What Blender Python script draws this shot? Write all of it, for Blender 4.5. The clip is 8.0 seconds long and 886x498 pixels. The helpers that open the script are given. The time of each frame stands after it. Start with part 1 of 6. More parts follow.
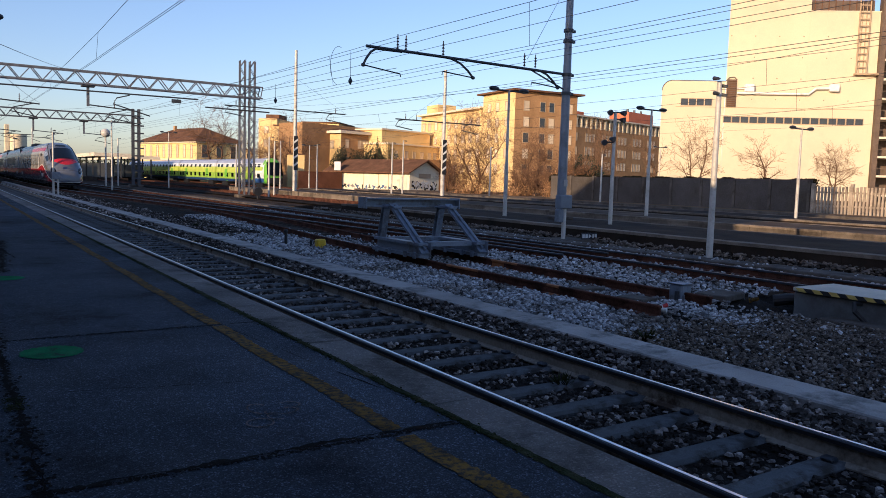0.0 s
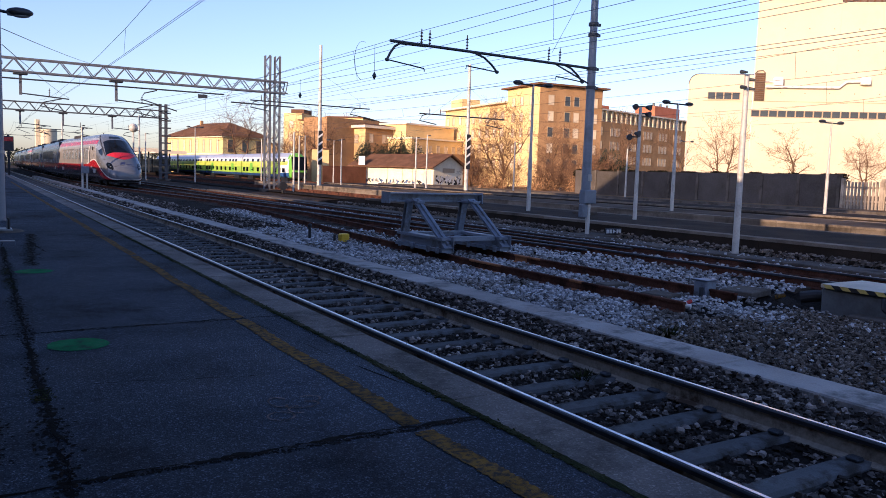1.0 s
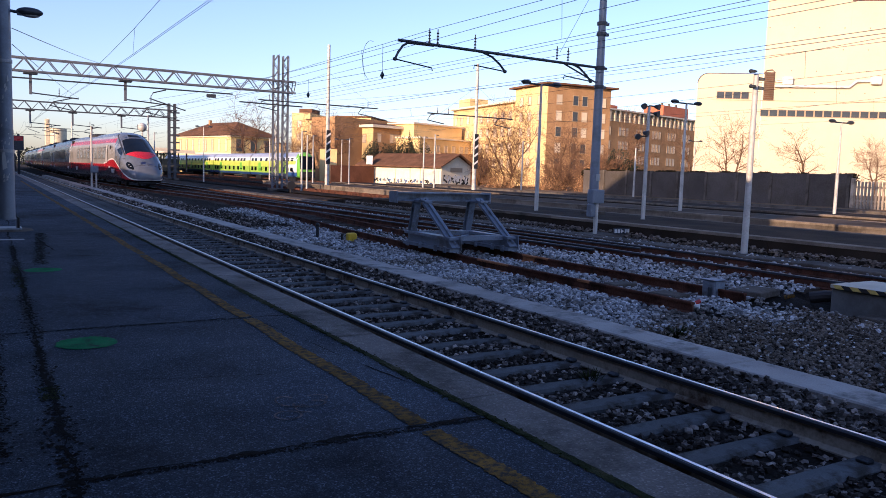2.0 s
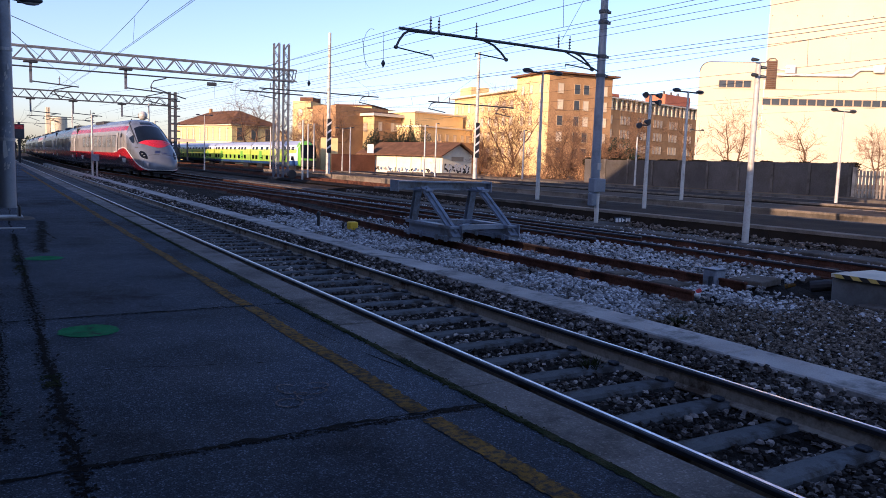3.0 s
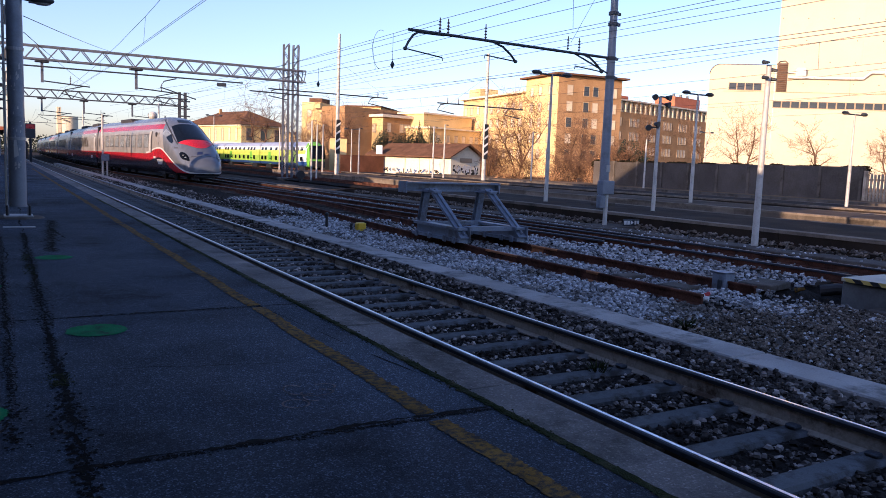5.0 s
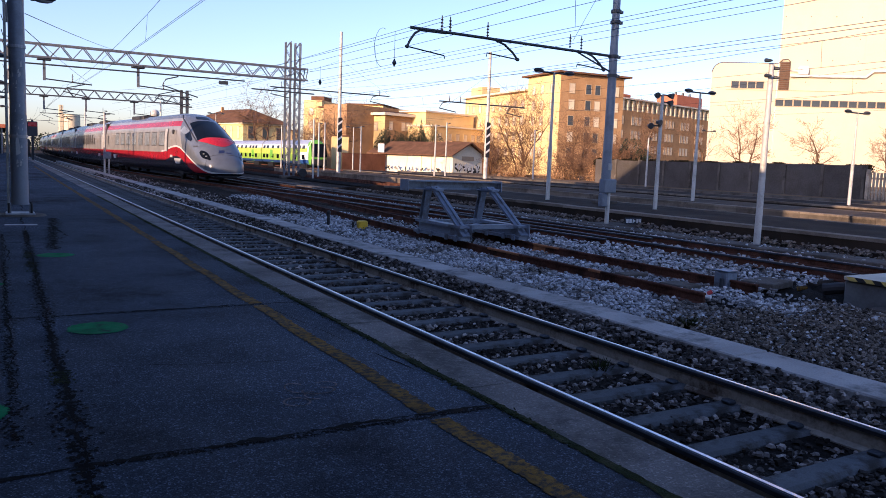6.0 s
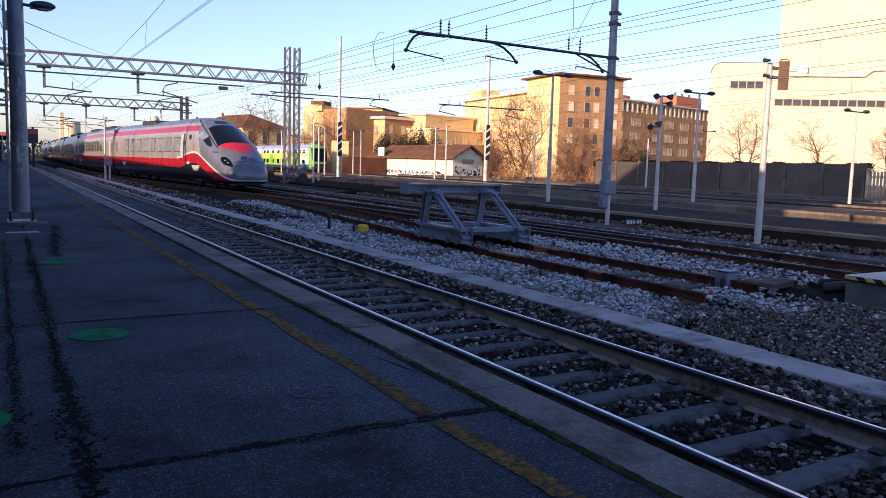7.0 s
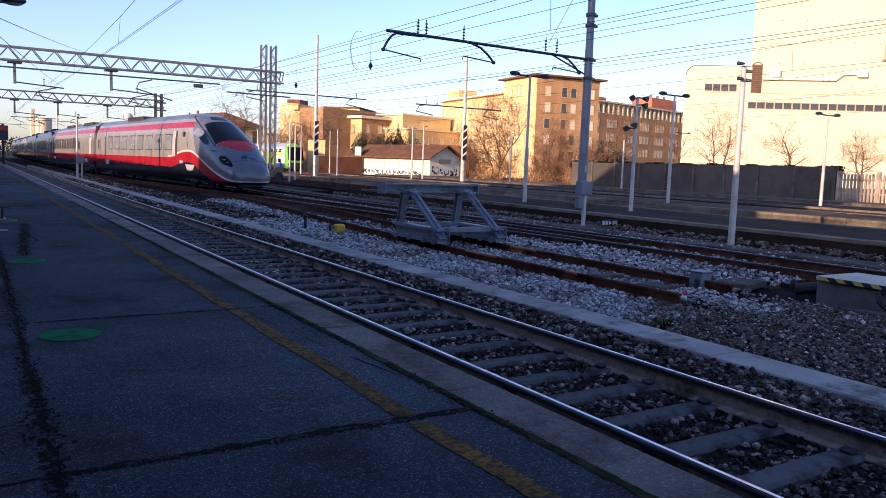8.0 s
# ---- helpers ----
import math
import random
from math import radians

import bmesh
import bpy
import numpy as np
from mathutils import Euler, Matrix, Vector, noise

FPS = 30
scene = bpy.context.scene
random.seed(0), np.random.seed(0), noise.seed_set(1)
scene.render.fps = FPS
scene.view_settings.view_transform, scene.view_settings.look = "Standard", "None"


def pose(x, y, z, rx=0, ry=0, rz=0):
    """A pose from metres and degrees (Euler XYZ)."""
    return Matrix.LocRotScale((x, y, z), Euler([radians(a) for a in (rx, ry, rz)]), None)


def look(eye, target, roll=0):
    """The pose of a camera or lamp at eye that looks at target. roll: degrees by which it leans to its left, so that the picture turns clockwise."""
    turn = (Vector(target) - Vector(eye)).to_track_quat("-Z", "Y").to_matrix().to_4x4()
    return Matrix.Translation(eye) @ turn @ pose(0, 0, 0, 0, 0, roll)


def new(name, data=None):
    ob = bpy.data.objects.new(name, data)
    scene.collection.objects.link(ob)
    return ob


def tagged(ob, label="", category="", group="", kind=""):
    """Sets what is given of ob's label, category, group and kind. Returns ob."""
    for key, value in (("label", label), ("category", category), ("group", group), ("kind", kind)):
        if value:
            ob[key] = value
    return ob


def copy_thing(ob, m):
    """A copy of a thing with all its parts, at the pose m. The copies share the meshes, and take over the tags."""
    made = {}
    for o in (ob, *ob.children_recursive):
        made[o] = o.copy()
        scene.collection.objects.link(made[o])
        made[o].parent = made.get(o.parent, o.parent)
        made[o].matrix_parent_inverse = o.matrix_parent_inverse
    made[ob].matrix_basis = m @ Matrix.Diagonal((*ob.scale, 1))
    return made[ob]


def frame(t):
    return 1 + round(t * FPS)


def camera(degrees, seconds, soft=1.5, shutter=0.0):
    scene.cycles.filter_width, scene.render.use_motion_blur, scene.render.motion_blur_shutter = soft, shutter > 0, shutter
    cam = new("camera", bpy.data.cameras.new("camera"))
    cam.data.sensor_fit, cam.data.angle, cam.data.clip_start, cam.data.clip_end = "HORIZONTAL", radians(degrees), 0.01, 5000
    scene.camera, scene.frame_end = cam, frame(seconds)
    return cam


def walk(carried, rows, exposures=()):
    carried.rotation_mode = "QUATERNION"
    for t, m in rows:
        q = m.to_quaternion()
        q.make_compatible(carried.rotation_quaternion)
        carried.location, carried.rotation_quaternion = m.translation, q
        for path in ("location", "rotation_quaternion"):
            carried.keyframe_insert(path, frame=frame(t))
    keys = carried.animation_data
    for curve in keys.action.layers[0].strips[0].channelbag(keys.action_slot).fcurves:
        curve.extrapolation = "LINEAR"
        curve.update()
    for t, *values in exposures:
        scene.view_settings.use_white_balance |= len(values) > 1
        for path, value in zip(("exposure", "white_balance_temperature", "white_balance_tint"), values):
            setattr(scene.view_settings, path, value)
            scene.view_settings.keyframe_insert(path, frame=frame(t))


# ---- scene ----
# one row: seconds, x, y, z, pitch, roll, yaw
cam = camera(59.67, 8.0, soft=0.55)
PATH = [
    (0.0, -0.044, -0.006, 1.689, -5.084, -1.742, -32.899),
    (0.6, -0.044, -0.006, 1.689, -5.086, -1.737, -32.902),
    (0.7, -0.028, -0.017, 1.695, -5.50, -1.78, -31.30),
    (1.0, -0.026, -0.017, 1.695, -5.540, -1.787, -31.123),
    (1.5, -0.018, -0.007, 1.694, -5.285, -1.907, -30.655),
    (3.0, -0.021, -0.016, 1.690, -6.412, -1.873, -30.468),
    (3.5, -0.021, -0.011, 1.693, -6.285, -2.226, -30.244),
    (4.0, -0.023, -0.014, 1.696, -6.491, -2.291, -30.272),
    (4.5, -0.018, -0.012, 1.694, -6.318, -2.133, -29.937),
    (6.0, -0.005, 0.005, 1.688, -6.468, -2.207, -29.698),
    (6.5, -0.006, -0.001, 1.688, -6.572, -1.937, -29.167),
    (7.0, -0.009, -0.016, 1.692, -6.246, -1.603, -29.682),
    (7.5, 0.002, -0.009, 1.694, -6.225, -1.883, -30.713),
    (8.0, 0.001, 0.002, 1.689, -6.193, -1.990, -31.378),
]
walk(cam, [(t, pose(x, y, z, 90 + p, r, w)) for t, x, y, z, p, r, w in PATH],
     exposures=[(0.0, 0.31, 5550, 25), (0.6, 0.31, 5550, 25), (0.7, 0.64, 5450, 34), (1.5, 0.66, 5450, 34), (3.0, 0.73, 5450, 35), (8.0, 0.76, 5450, 35)])

# ---- light: a low warm winter sun behind the station, and a clear sky ----
SUN_EL, SUN_AZ = 12.0, 248.0
sky_world = bpy.data.worlds.new("sky")
scene.world = sky_world
sky_world.use_nodes = True
wn = sky_world.node_tree
sky = wn.nodes.new("ShaderNodeTexSky")
sky.sky_type, sky.sun_disc = "NISHITA", False
sky.sun_elevation, sky.sun_rotation = radians(SUN_EL), radians(SUN_AZ)
sky.altitude, sky.air_density, sky.dust_density, sky.ozone_density = 120, 1.0, 1.0, 1.6
wn.links.new(sky.outputs["Color"], wn.nodes["Background"].inputs["Color"])
wn.nodes["Background"].inputs["Strength"].default_value = 0.15
sun = new("sun", bpy.data.lights.new("sun", "SUN"))
sun.data.energy, sun.data.angle, sun.data.color = 5.0, radians(0.5), (1.0, 0.69, 0.32)
sv = Vector((math.sin(radians(SUN_AZ)) * math.cos(radians(SUN_EL)), math.cos(radians(SUN_AZ)) * math.cos(radians(SUN_EL)), math.sin(radians(SUN_EL))))
sun.matrix_world = look(sv * 50, (0, 0, 0))


# ---- materials ----
def rgb(c):
    return (c[0], c[1], c[2], 1.0)


def paint(name, base, rough=0.6, metal=0.0, var=0.25, scale=1.5, fine=30.0, bump=0.15, dirt=None, dirt_at=0.55, dirt_scale=0.8,
          per_object=0.0, per_island=0.0, spec=0.5, bump_scale=None, depth=0.01, speck=0.0, speck_scale=140.0):
    """A surface with broad stains, fine grain, optional dirt patches and a fine relief."""
    m = bpy.data.materials.new(name)
    m.use_nodes = True
    nt = m.node_tree
    n, lk = nt.nodes, nt.links
    bsdf = n["Principled BSDF"]
    co = n.new("ShaderNodeTexCoord").outputs["Object"]

    def noise_of(s, detail=4.0, w=0.6):
        t = n.new("ShaderNodeTexNoise")
        t.inputs["Scale"].default_value, t.inputs["Detail"].default_value, t.inputs["Roughness"].default_value = s, detail, w
        lk.new(co, t.inputs["Vector"])
        return t.outputs["Fac"]

    def ramp(src, lo, hi, a, b):
        r = n.new("ShaderNodeMapRange")
        r.inputs[1].default_value, r.inputs[2].default_value, r.inputs[3].default_value, r.inputs[4].default_value = lo, hi, a, b
        lk.new(src, r.inputs[0])
        return r.outputs[0]

    def math_of(op, a, b):
        q = n.new("ShaderNodeMath")
        q.operation = op
        for i, v in enumerate((a, b)):
            if isinstance(v, (int, float)):
                q.inputs[i].default_value = v
            else:
                lk.new(v, q.inputs[i])
        return q.outputs[0]

    broad = ramp(noise_of(scale), 0.3, 0.7, 1 - var, 1 + var)
    grain = ramp(noise_of(fine, 3.0), 0.3, 0.7, 1 - var * 0.6, 1 + var * 0.6)
    val = math_of("MULTIPLY", broad, grain)
    if per_object:
        oi = n.new("ShaderNodeObjectInfo")
        val = math_of("MULTIPLY", val, ramp(oi.outputs["Random"], 0, 1, 1 - per_object, 1 + per_object))
    if per_island:
        gi = n.new("ShaderNodeNewGeometry")
        pick = gi.outputs["Random Per Island"]
        if per_island > 0.9:
            pick = math_of("POWER", pick, 4.0)
        val = math_of("MULTIPLY", val, ramp(pick, 0, 1, 1 - per_island * 0.7, 1 + per_island * (3.0 if per_island > 0.9 else 1.5)))
    if speck:
        vo = n.new("ShaderNodeTexVoronoi")
        vo.inputs["Scale"].default_value = speck_scale
        lk.new(co, vo.inputs["Vector"])
        sx = n.new("ShaderNodeSeparateColor")
        lk.new(vo.outputs["Color"], sx.inputs[0])
        val = math_of("MULTIPLY", val, ramp(math_of("POWER", sx.outputs[0], 8.0), 0, 1, 0.72, 1 + speck))
    mix = n.new("ShaderNodeMix")
    mix.data_type, mix.blend_type = "RGBA", "MIX"
    mix.inputs[6].default_value, mix.inputs[7].default_value = rgb(base), rgb(dirt or base)
    if dirt:
        lk.new(ramp(noise_of(dirt_scale, 6.0, 0.7), dirt_at - 0.06, dirt_at + 0.08, 0, 1), mix.inputs[0])
    else:
        mix.inputs[0].default_value = 0.0
    mul = n.new("ShaderNodeVectorMath")
    mul.operation = "SCALE"
    lk.new(mix.outputs[2], mul.inputs[0])
    lk.new(val, mul.inputs["Scale"])
    lk.new(mul.outputs[0], bsdf.inputs["Base Color"])
    lk.new(ramp(noise_of(scale * 2.3), 0.3, 0.7, max(0.03, rough - 0.12), min(1.0, rough + 0.12)), bsdf.inputs["Roughness"])
    bsdf.inputs["Metallic"].default_value = metal
    bsdf.inputs["Specular IOR Level"].default_value = min(spec, 0.05) if rough > 0.8 else spec
    if bump:
        bp = n.new("ShaderNodeBump")
        bp.inputs["Strength"].default_value, bp.inputs["Distance"].default_value = bump, depth
        lk.new(noise_of(bump_scale or fine * 1.5, 4.0), bp.inputs["Height"])
        lk.new(bp.outputs[0], bsdf.inputs["Normal"])
    return m


def glow(name, colour, strength):
    m = bpy.data.materials.new(name)
    m.use_nodes = True
    b = m.node_tree.nodes["Principled BSDF"]
    b.inputs["Base Color"].default_value = rgb(colour)
    b.inputs["Emission Color"].default_value, b.inputs["Emission Strength"].default_value = rgb(colour), strength
    return m


M = dict(
    asphalt=paint("asphalt", (0.064, 0.079, 0.102), 0.85, var=0.5, scale=0.7, fine=120, bump=0.9, bump_scale=110, depth=0.012, dirt=(0.016, 0.018, 0.023), dirt_at=0.56, dirt_scale=0.35, speck=1.8, speck_scale=130),
    tar=paint("tar", (0.005, 0.005, 0.0055), 0.9, var=0.4, scale=6, fine=60, bump=0.5),
    kerb=paint("kerb_concrete", (0.24, 0.216, 0.2), 0.85, var=0.28, scale=1.3, fine=70, bump=0.5, bump_scale=120, dirt=(0.12, 0.11, 0.1), dirt_at=0.57, dirt_scale=2.2, per_object=0.12, speck=0.3, speck_scale=90),
    trough=paint("trough_concrete", (0.37, 0.345, 0.32), 0.85, var=0.2, scale=1.1, fine=60, bump=0.4, dirt=(0.15, 0.145, 0.135), dirt_at=0.58, dirt_scale=1.8, per_object=0.12),
    concrete=paint("old_concrete", (0.11, 0.096, 0.083), 0.9, var=0.3, scale=0.9, fine=50, bump=0.5, dirt=(0.065, 0.055, 0.046), dirt_scale=1.1, per_object=0.12),
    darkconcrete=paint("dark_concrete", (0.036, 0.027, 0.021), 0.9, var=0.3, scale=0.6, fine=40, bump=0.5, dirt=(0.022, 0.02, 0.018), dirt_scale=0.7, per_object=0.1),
    sleeper=paint("sleeper_concrete", (0.115, 0.12, 0.124), 0.9, var=0.22, scale=2.5, fine=70, bump=0.5, dirt=(0.055, 0.05, 0.045), dirt_at=0.56, dirt_scale=3, per_object=0.15),
    soil=paint("soil", (0.048, 0.037, 0.029), 0.95, var=0.4, scale=0.5, fine=25, bump=0.9, bump_scale=40, depth=0.04, dirt=(0.024, 0.018, 0.014), dirt_scale=0.3),
    # bed colour is near black, to deepen the shade in gaps between stones
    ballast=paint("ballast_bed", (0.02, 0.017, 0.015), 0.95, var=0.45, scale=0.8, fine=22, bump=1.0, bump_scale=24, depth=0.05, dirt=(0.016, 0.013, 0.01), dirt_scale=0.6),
    stone=paint("ballast_stone", (0.14, 0.122, 0.11), 0.9, var=0.25, scale=8, fine=60, bump=0.4, per_island=0.95, dirt=(0.055, 0.045, 0.04), dirt_at=0.54, dirt_scale=0.9),
    palestone=paint("pale_stone", (0.31, 0.31, 0.315), 0.9, var=0.2, scale=8, fine=60, bump=0.4, per_island=0.85, dirt=(0.13, 0.115, 0.1), dirt_at=0.54, dirt_scale=0.9),
    railtop=paint("polished_rail", (0.55, 0.56, 0.6), 0.34, 1.0, var=0.1, scale=3, fine=40, bump=0.05),
    rust=paint("rust", (0.092, 0.041, 0.028), 0.85, 0.1, var=0.45, scale=2.2, fine=35, bump=0.4, dirt=(0.04, 0.021, 0.016), dirt_scale=1.5),
    dustrail=paint("dusty_rail_side", (0.36, 0.31, 0.25), 0.9, 0.0, var=0.25, scale=2, fine=30, bump=0.3, dirt=(0.08, 0.055, 0.04), dirt_scale=2),
    steel=paint("galvanised_steel", (0.34, 0.36, 0.39), 0.5, 0.35, var=0.14, scale=2, fine=30, bump=0.1, dirt=(0.22, 0.23, 0.24), dirt_scale=1.5),
    darksteel=paint("dark_steel", (0.045, 0.05, 0.058), 0.5, 0.3, var=0.2, scale=3, fine=30, bump=0.1),
    pole=paint("pale_pole", (0.5, 0.49, 0.46), 0.55, 0.1, var=0.12, scale=1.2, fine=30, bump=0.1, dirt=(0.33, 0.31, 0.27), dirt_scale=2),
    bluegrey=paint("bluegrey_pole", (0.17, 0.2, 0.25), 0.45, 0.2, var=0.12, scale=1.4, fine=30, bump=0.1, dirt=(0.12, 0.14, 0.17), dirt_scale=1.2),
    wire=paint("wire", (0.035, 0.035, 0.04), 0.5, 0.4, var=0.1, bump=0),
    porcelain=paint("brown_insulator", (0.07, 0.04, 0.03), 0.3, var=0.1, bump=0),
    yellow=paint("worn_yellow_paint", (0.18, 0.1, 0.022), 0.85, var=0.3, scale=2.5, fine=80, bump=0.4, dirt=(0.04, 0.035, 0.03), dirt_at=0.5, dirt_scale=22.0),
    boxyellow=paint("yellow_plastic", (0.7, 0.44, 0.02), 0.5, var=0.15, bump=0.05),
    green=paint("green_marking", (0.008, 0.17, 0.06), 0.85, var=0.25, scale=4, fine=90, bump=0.4, dirt=(0.02, 0.06, 0.04), dirt_at=0.58, dirt_scale=7),
    moss=paint("moss", (0.026, 0.034, 0.012), 0.95, var=0.5, scale=4, fine=60, bump=0.9, dirt=(0.05, 0.045, 0.025), dirt_scale=4),
    white=paint("white_paint", (0.72, 0.72, 0.7), 0.5, var=0.1, scale=1.5, fine=30, bump=0.08, dirt=(0.5, 0.48, 0.45), dirt_at=0.62),
    plaster=paint("station_plaster", (0.34, 0.25, 0.15), 0.9, var=0.12, scale=0.3, fine=8, bump=0.2, dirt=(0.26, 0.19, 0.12), dirt_scale=0.2),
    black=paint("black_rubber", (0.014, 0.014, 0.016), 0.6, var=0.2, bump=0.1),
    red=paint("red_paint", (0.42, 0.025, 0.02), 0.45, var=0.1, bump=0.03),
)


# ---- mesh tools ----
class Geo:
    """Collects vertices and faces for one mesh."""

    def __init__(self):
        self.v, self.f = [], []

    def add(self, verts, faces, m=None):
        k = len(self.v)
        self.v += [tuple(m @ Vector(p)) for p in verts] if m else [tuple(p) for p in verts]
        self.f += [tuple(i + k for i in q) for q in faces]
        return self

    def box(self, x0, x1, y0, y1, z0, z1, bev=0.0, m=None):
        if bev <= 0:
            v = [(x, y, z) for z in (z0, z1) for y in (y0, y1) for x in (x0, x1)]
            return self.add(v, [(0, 2, 3, 1), (4, 5, 7, 6), (0, 1, 5, 4), (1, 3, 7, 5), (3, 2, 6, 7), (2, 0, 4, 6)], m)
        bm = bmesh.new()
        bmesh.ops.create_cube(bm, size=1.0)
        for q in bm.verts:
            q.co = Vector(((x0 + x1) / 2 + q.co.x * (x1 - x0), (y0 + y1) / 2 + q.co.y * (y1 - y0), (z0 + z1) / 2 + q.co.z * (z1 - z0)))
        bmesh.ops.bevel(bm, geom=bm.edges[:], offset=bev, segments=1, affect="EDGES")
        bm.verts.index_update()
        self.add([q.co.copy() for q in bm.verts], [[q.index for q in fc.verts] for fc in bm.faces], m)
        bm.free()
        return self

    def tube(self, p, q, r, r2=None, n=8, caps=True, m=None):
        p, q = Vector(p), Vector(q)
        r2 = r if r2 is None else r2
        d = (q - p).normalized()
        a = d.orthogonal().normalized()
        b = d.cross(a)
        v = []
        for c, rr in ((p, r), (q, r2)):
            for i in range(n):
                w = 2 * math.pi * i / n
                v.append(c + (a * math.cos(w) + b * math.sin(w)) * rr)
        f = [(i, (i + 1) % n, n + (i + 1) % n, n + i) for i in range(n)]
        if caps:
            f += [tuple(range(n - 1, -1, -1)), tuple(range(n, 2 * n))]
        return self.add(v, f, m)

    def poly(self, pts, r, n=6, m=None):
        """A round bar bent through the points, in one piece."""
        pts = [Vector(p) for p in pts]
        v, f, side = [], [], None
        for k, p in enumerate(pts):
            d = (pts[min(k + 1, len(pts) - 1)] - pts[max(k - 1, 0)]).normalized()
            side = d.orthogonal().normalized() if side is None else (side - d * side.dot(d)).normalized()
            b = d.cross(side)
            v += [p + (side * math.cos(2 * math.pi * i / n) + b * math.sin(2 * math.pi * i / n)) * r for i in range(n)]
        for k in range(len(pts) - 1):
            f += [(k * n + i, k * n + (i + 1) % n, (k + 1) * n + (i + 1) % n, (k + 1) * n + i) for i in range(n)]
        f += [tuple(range(n - 1, -1, -1)), tuple(range((len(pts) - 1) * n, len(pts) * n))]
        return self.add(v, f, m)

    def beam(self, p, q, w, h, m=None, up=(0, 0, 1)):
        """A bar of w by h from p to q."""
        p, q = Vector(p), Vector(q)
        d = (q - p).normalized()
        s = d.cross(Vector(up))
        s = s.normalized() if s.length > 1e-4 else Vector((1, 0, 0))
        u = s.cross(d)
        v = [c + s * (i * w / 2) + u * (j * h / 2) for c in (p, q) for i, j in ((-1, -1), (1, -1), (1, 1), (-1, 1))]
        return self.add(v, [(0, 1, 2, 3), (7, 6, 5, 4), (0, 4, 5, 1), (1, 5, 6, 2), (2, 6, 7, 3), (3, 7, 4, 0)], m)

    def prism(self, ring, y0, y1, m=None):
        """A profile of (x, z) pulled from y0 to y1."""
        n = len(ring)
        v = [(x, y0, z) for x, z in ring] + [(x, y1, z) for x, z in ring]
        return self.add(v, [(i, (i + 1) % n, n + (i + 1) % n, n + i) for i in range(n)] + [tuple(range(n - 1, -1, -1)), tuple(range(n, 2 * n))], m)

    def sweep(self, ring, pts):
        """A profile of (side, z) pulled along points in plan."""
        n = len(ring)
        v, f = [], []
        for k, p in enumerate(pts):
            a, b = Vector(pts[max(k - 1, 0)]), Vector(pts[min(k + 1, len(pts) - 1)])
            d = (b - a).normalized()
            s = Vector((d.y, -d.x, 0))
            v += [Vector(p) + s * x + Vector((0, 0, z)) for x, z in ring]
        for k in range(len(pts) - 1):
            f += [(k * n + i, k * n + (i + 1) % n, (k + 1) * n + (i + 1) % n, (k + 1) * n + i) for i in range(n)]
        f += [tuple(range(n - 1, -1, -1)), tuple(range((len(pts) - 1) * n, len(pts) * n))]
        return self.add(v, f)

    def ball(self, c, r, n=10, k=6, m=None, s=(1, 1, 1)):
        v, f = [], []
        for j in range(k + 1):
            a = math.pi * j / k
            for i in range(n):
                w = 2 * math.pi * i / n
                v.append((c[0] + r * s[0] * math.sin(a) * math.cos(w), c[1] + r * s[1] * math.sin(a) * math.sin(w), c[2] + r * s[2] * math.cos(a)))
        for j in range(k):
            for i in range(n):
                f.append((j * n + i, (j + 1) * n + i, (j + 1) * n + (i + 1) % n, j * n + (i + 1) % n))
        return self.add(v, f, m)

    def mesh(self, name, material, smooth=False):
        me = bpy.data.meshes.new(name)
        me.from_pydata(self.v, [], self.f)
        me.materials.append(M[material] if isinstance(material, str) else material)
        me.update()
        bm = bmesh.new()
        bm.from_mesh(me)
        bmesh.ops.recalc_face_normals(bm, faces=bm.faces)
        bm.to_mesh(me)
        bm.free()
        if smooth:
            me.polygons.foreach_set("use_smooth", [True] * len(me.polygons))
            me.set_sharp_from_angle(angle=radians(35))
        return me


def part(name, geo, material, parent=None, label="", smooth=False):
    ob = new(name, geo.mesh(name, material, smooth))
    ob.parent = parent
    if label:
        ob["label"] = label
    return ob


def thing(name, label, category, group="", kind="", at=(0, 0, 0), turn=0.0):
    ob = new(name)
    ob.empty_display_size = 0.2
    ob.matrix_basis = pose(*at, 0, 0, turn)
    return tagged(ob, label, category, group, kind)


def whole(name, geo, material, label, category, group="", kind="", smooth=False):
    return tagged(part(name, geo, material, None, "", smooth), label, category, group, kind)


# ---- ground, platforms, tracks ----
rnd = random.Random(7)
RAIL = [(-0.075, -0.172), (0.075, -0.172), (0.075, -0.16), (0.012, -0.14), (0.009, -0.05), (0.035, -0.038), (0.036, -0.012), (0.028, -0.001),
        (-0.028, -0.001), (-0.036, -0.012), (-0.035, -0.038), (-0.009, -0.05), (-0.012, -0.14), (-0.075, -0.16)]


HEAD = [(0.035, -0.04), (0.036, -0.012), (0.028, -0.001), (-0.028, -0.001), (-0.036, -0.012), (-0.035, -0.04)]
WEB = [(-0.075, -0.172), (0.075, -0.172), (0.075, -0.16), (0.018, -0.14), (0.014, -0.041), (-0.014, -0.041), (-0.018, -0.14), (-0.075, -0.16)]
M["oldwood"] = paint("weathered_sleeper", (0.075, 0.062, 0.052), 0.9, var=0.3, scale=3, fine=40, bump=0.5, dirt=(0.035, 0.028, 0.022), dirt_scale=3, per_object=0.3)
M["sunlittop"] = paint("worn_sunlit_island_top", (0.09, 0.068, 0.05), 0.9, var=0.35, scale=0.5, fine=30, bump=0.4, dirt=(0.045, 0.034, 0.026), dirt_scale=0.4)
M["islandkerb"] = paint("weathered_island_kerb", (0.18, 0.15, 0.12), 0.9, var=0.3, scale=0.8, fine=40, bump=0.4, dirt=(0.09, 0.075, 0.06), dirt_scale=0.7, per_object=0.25)
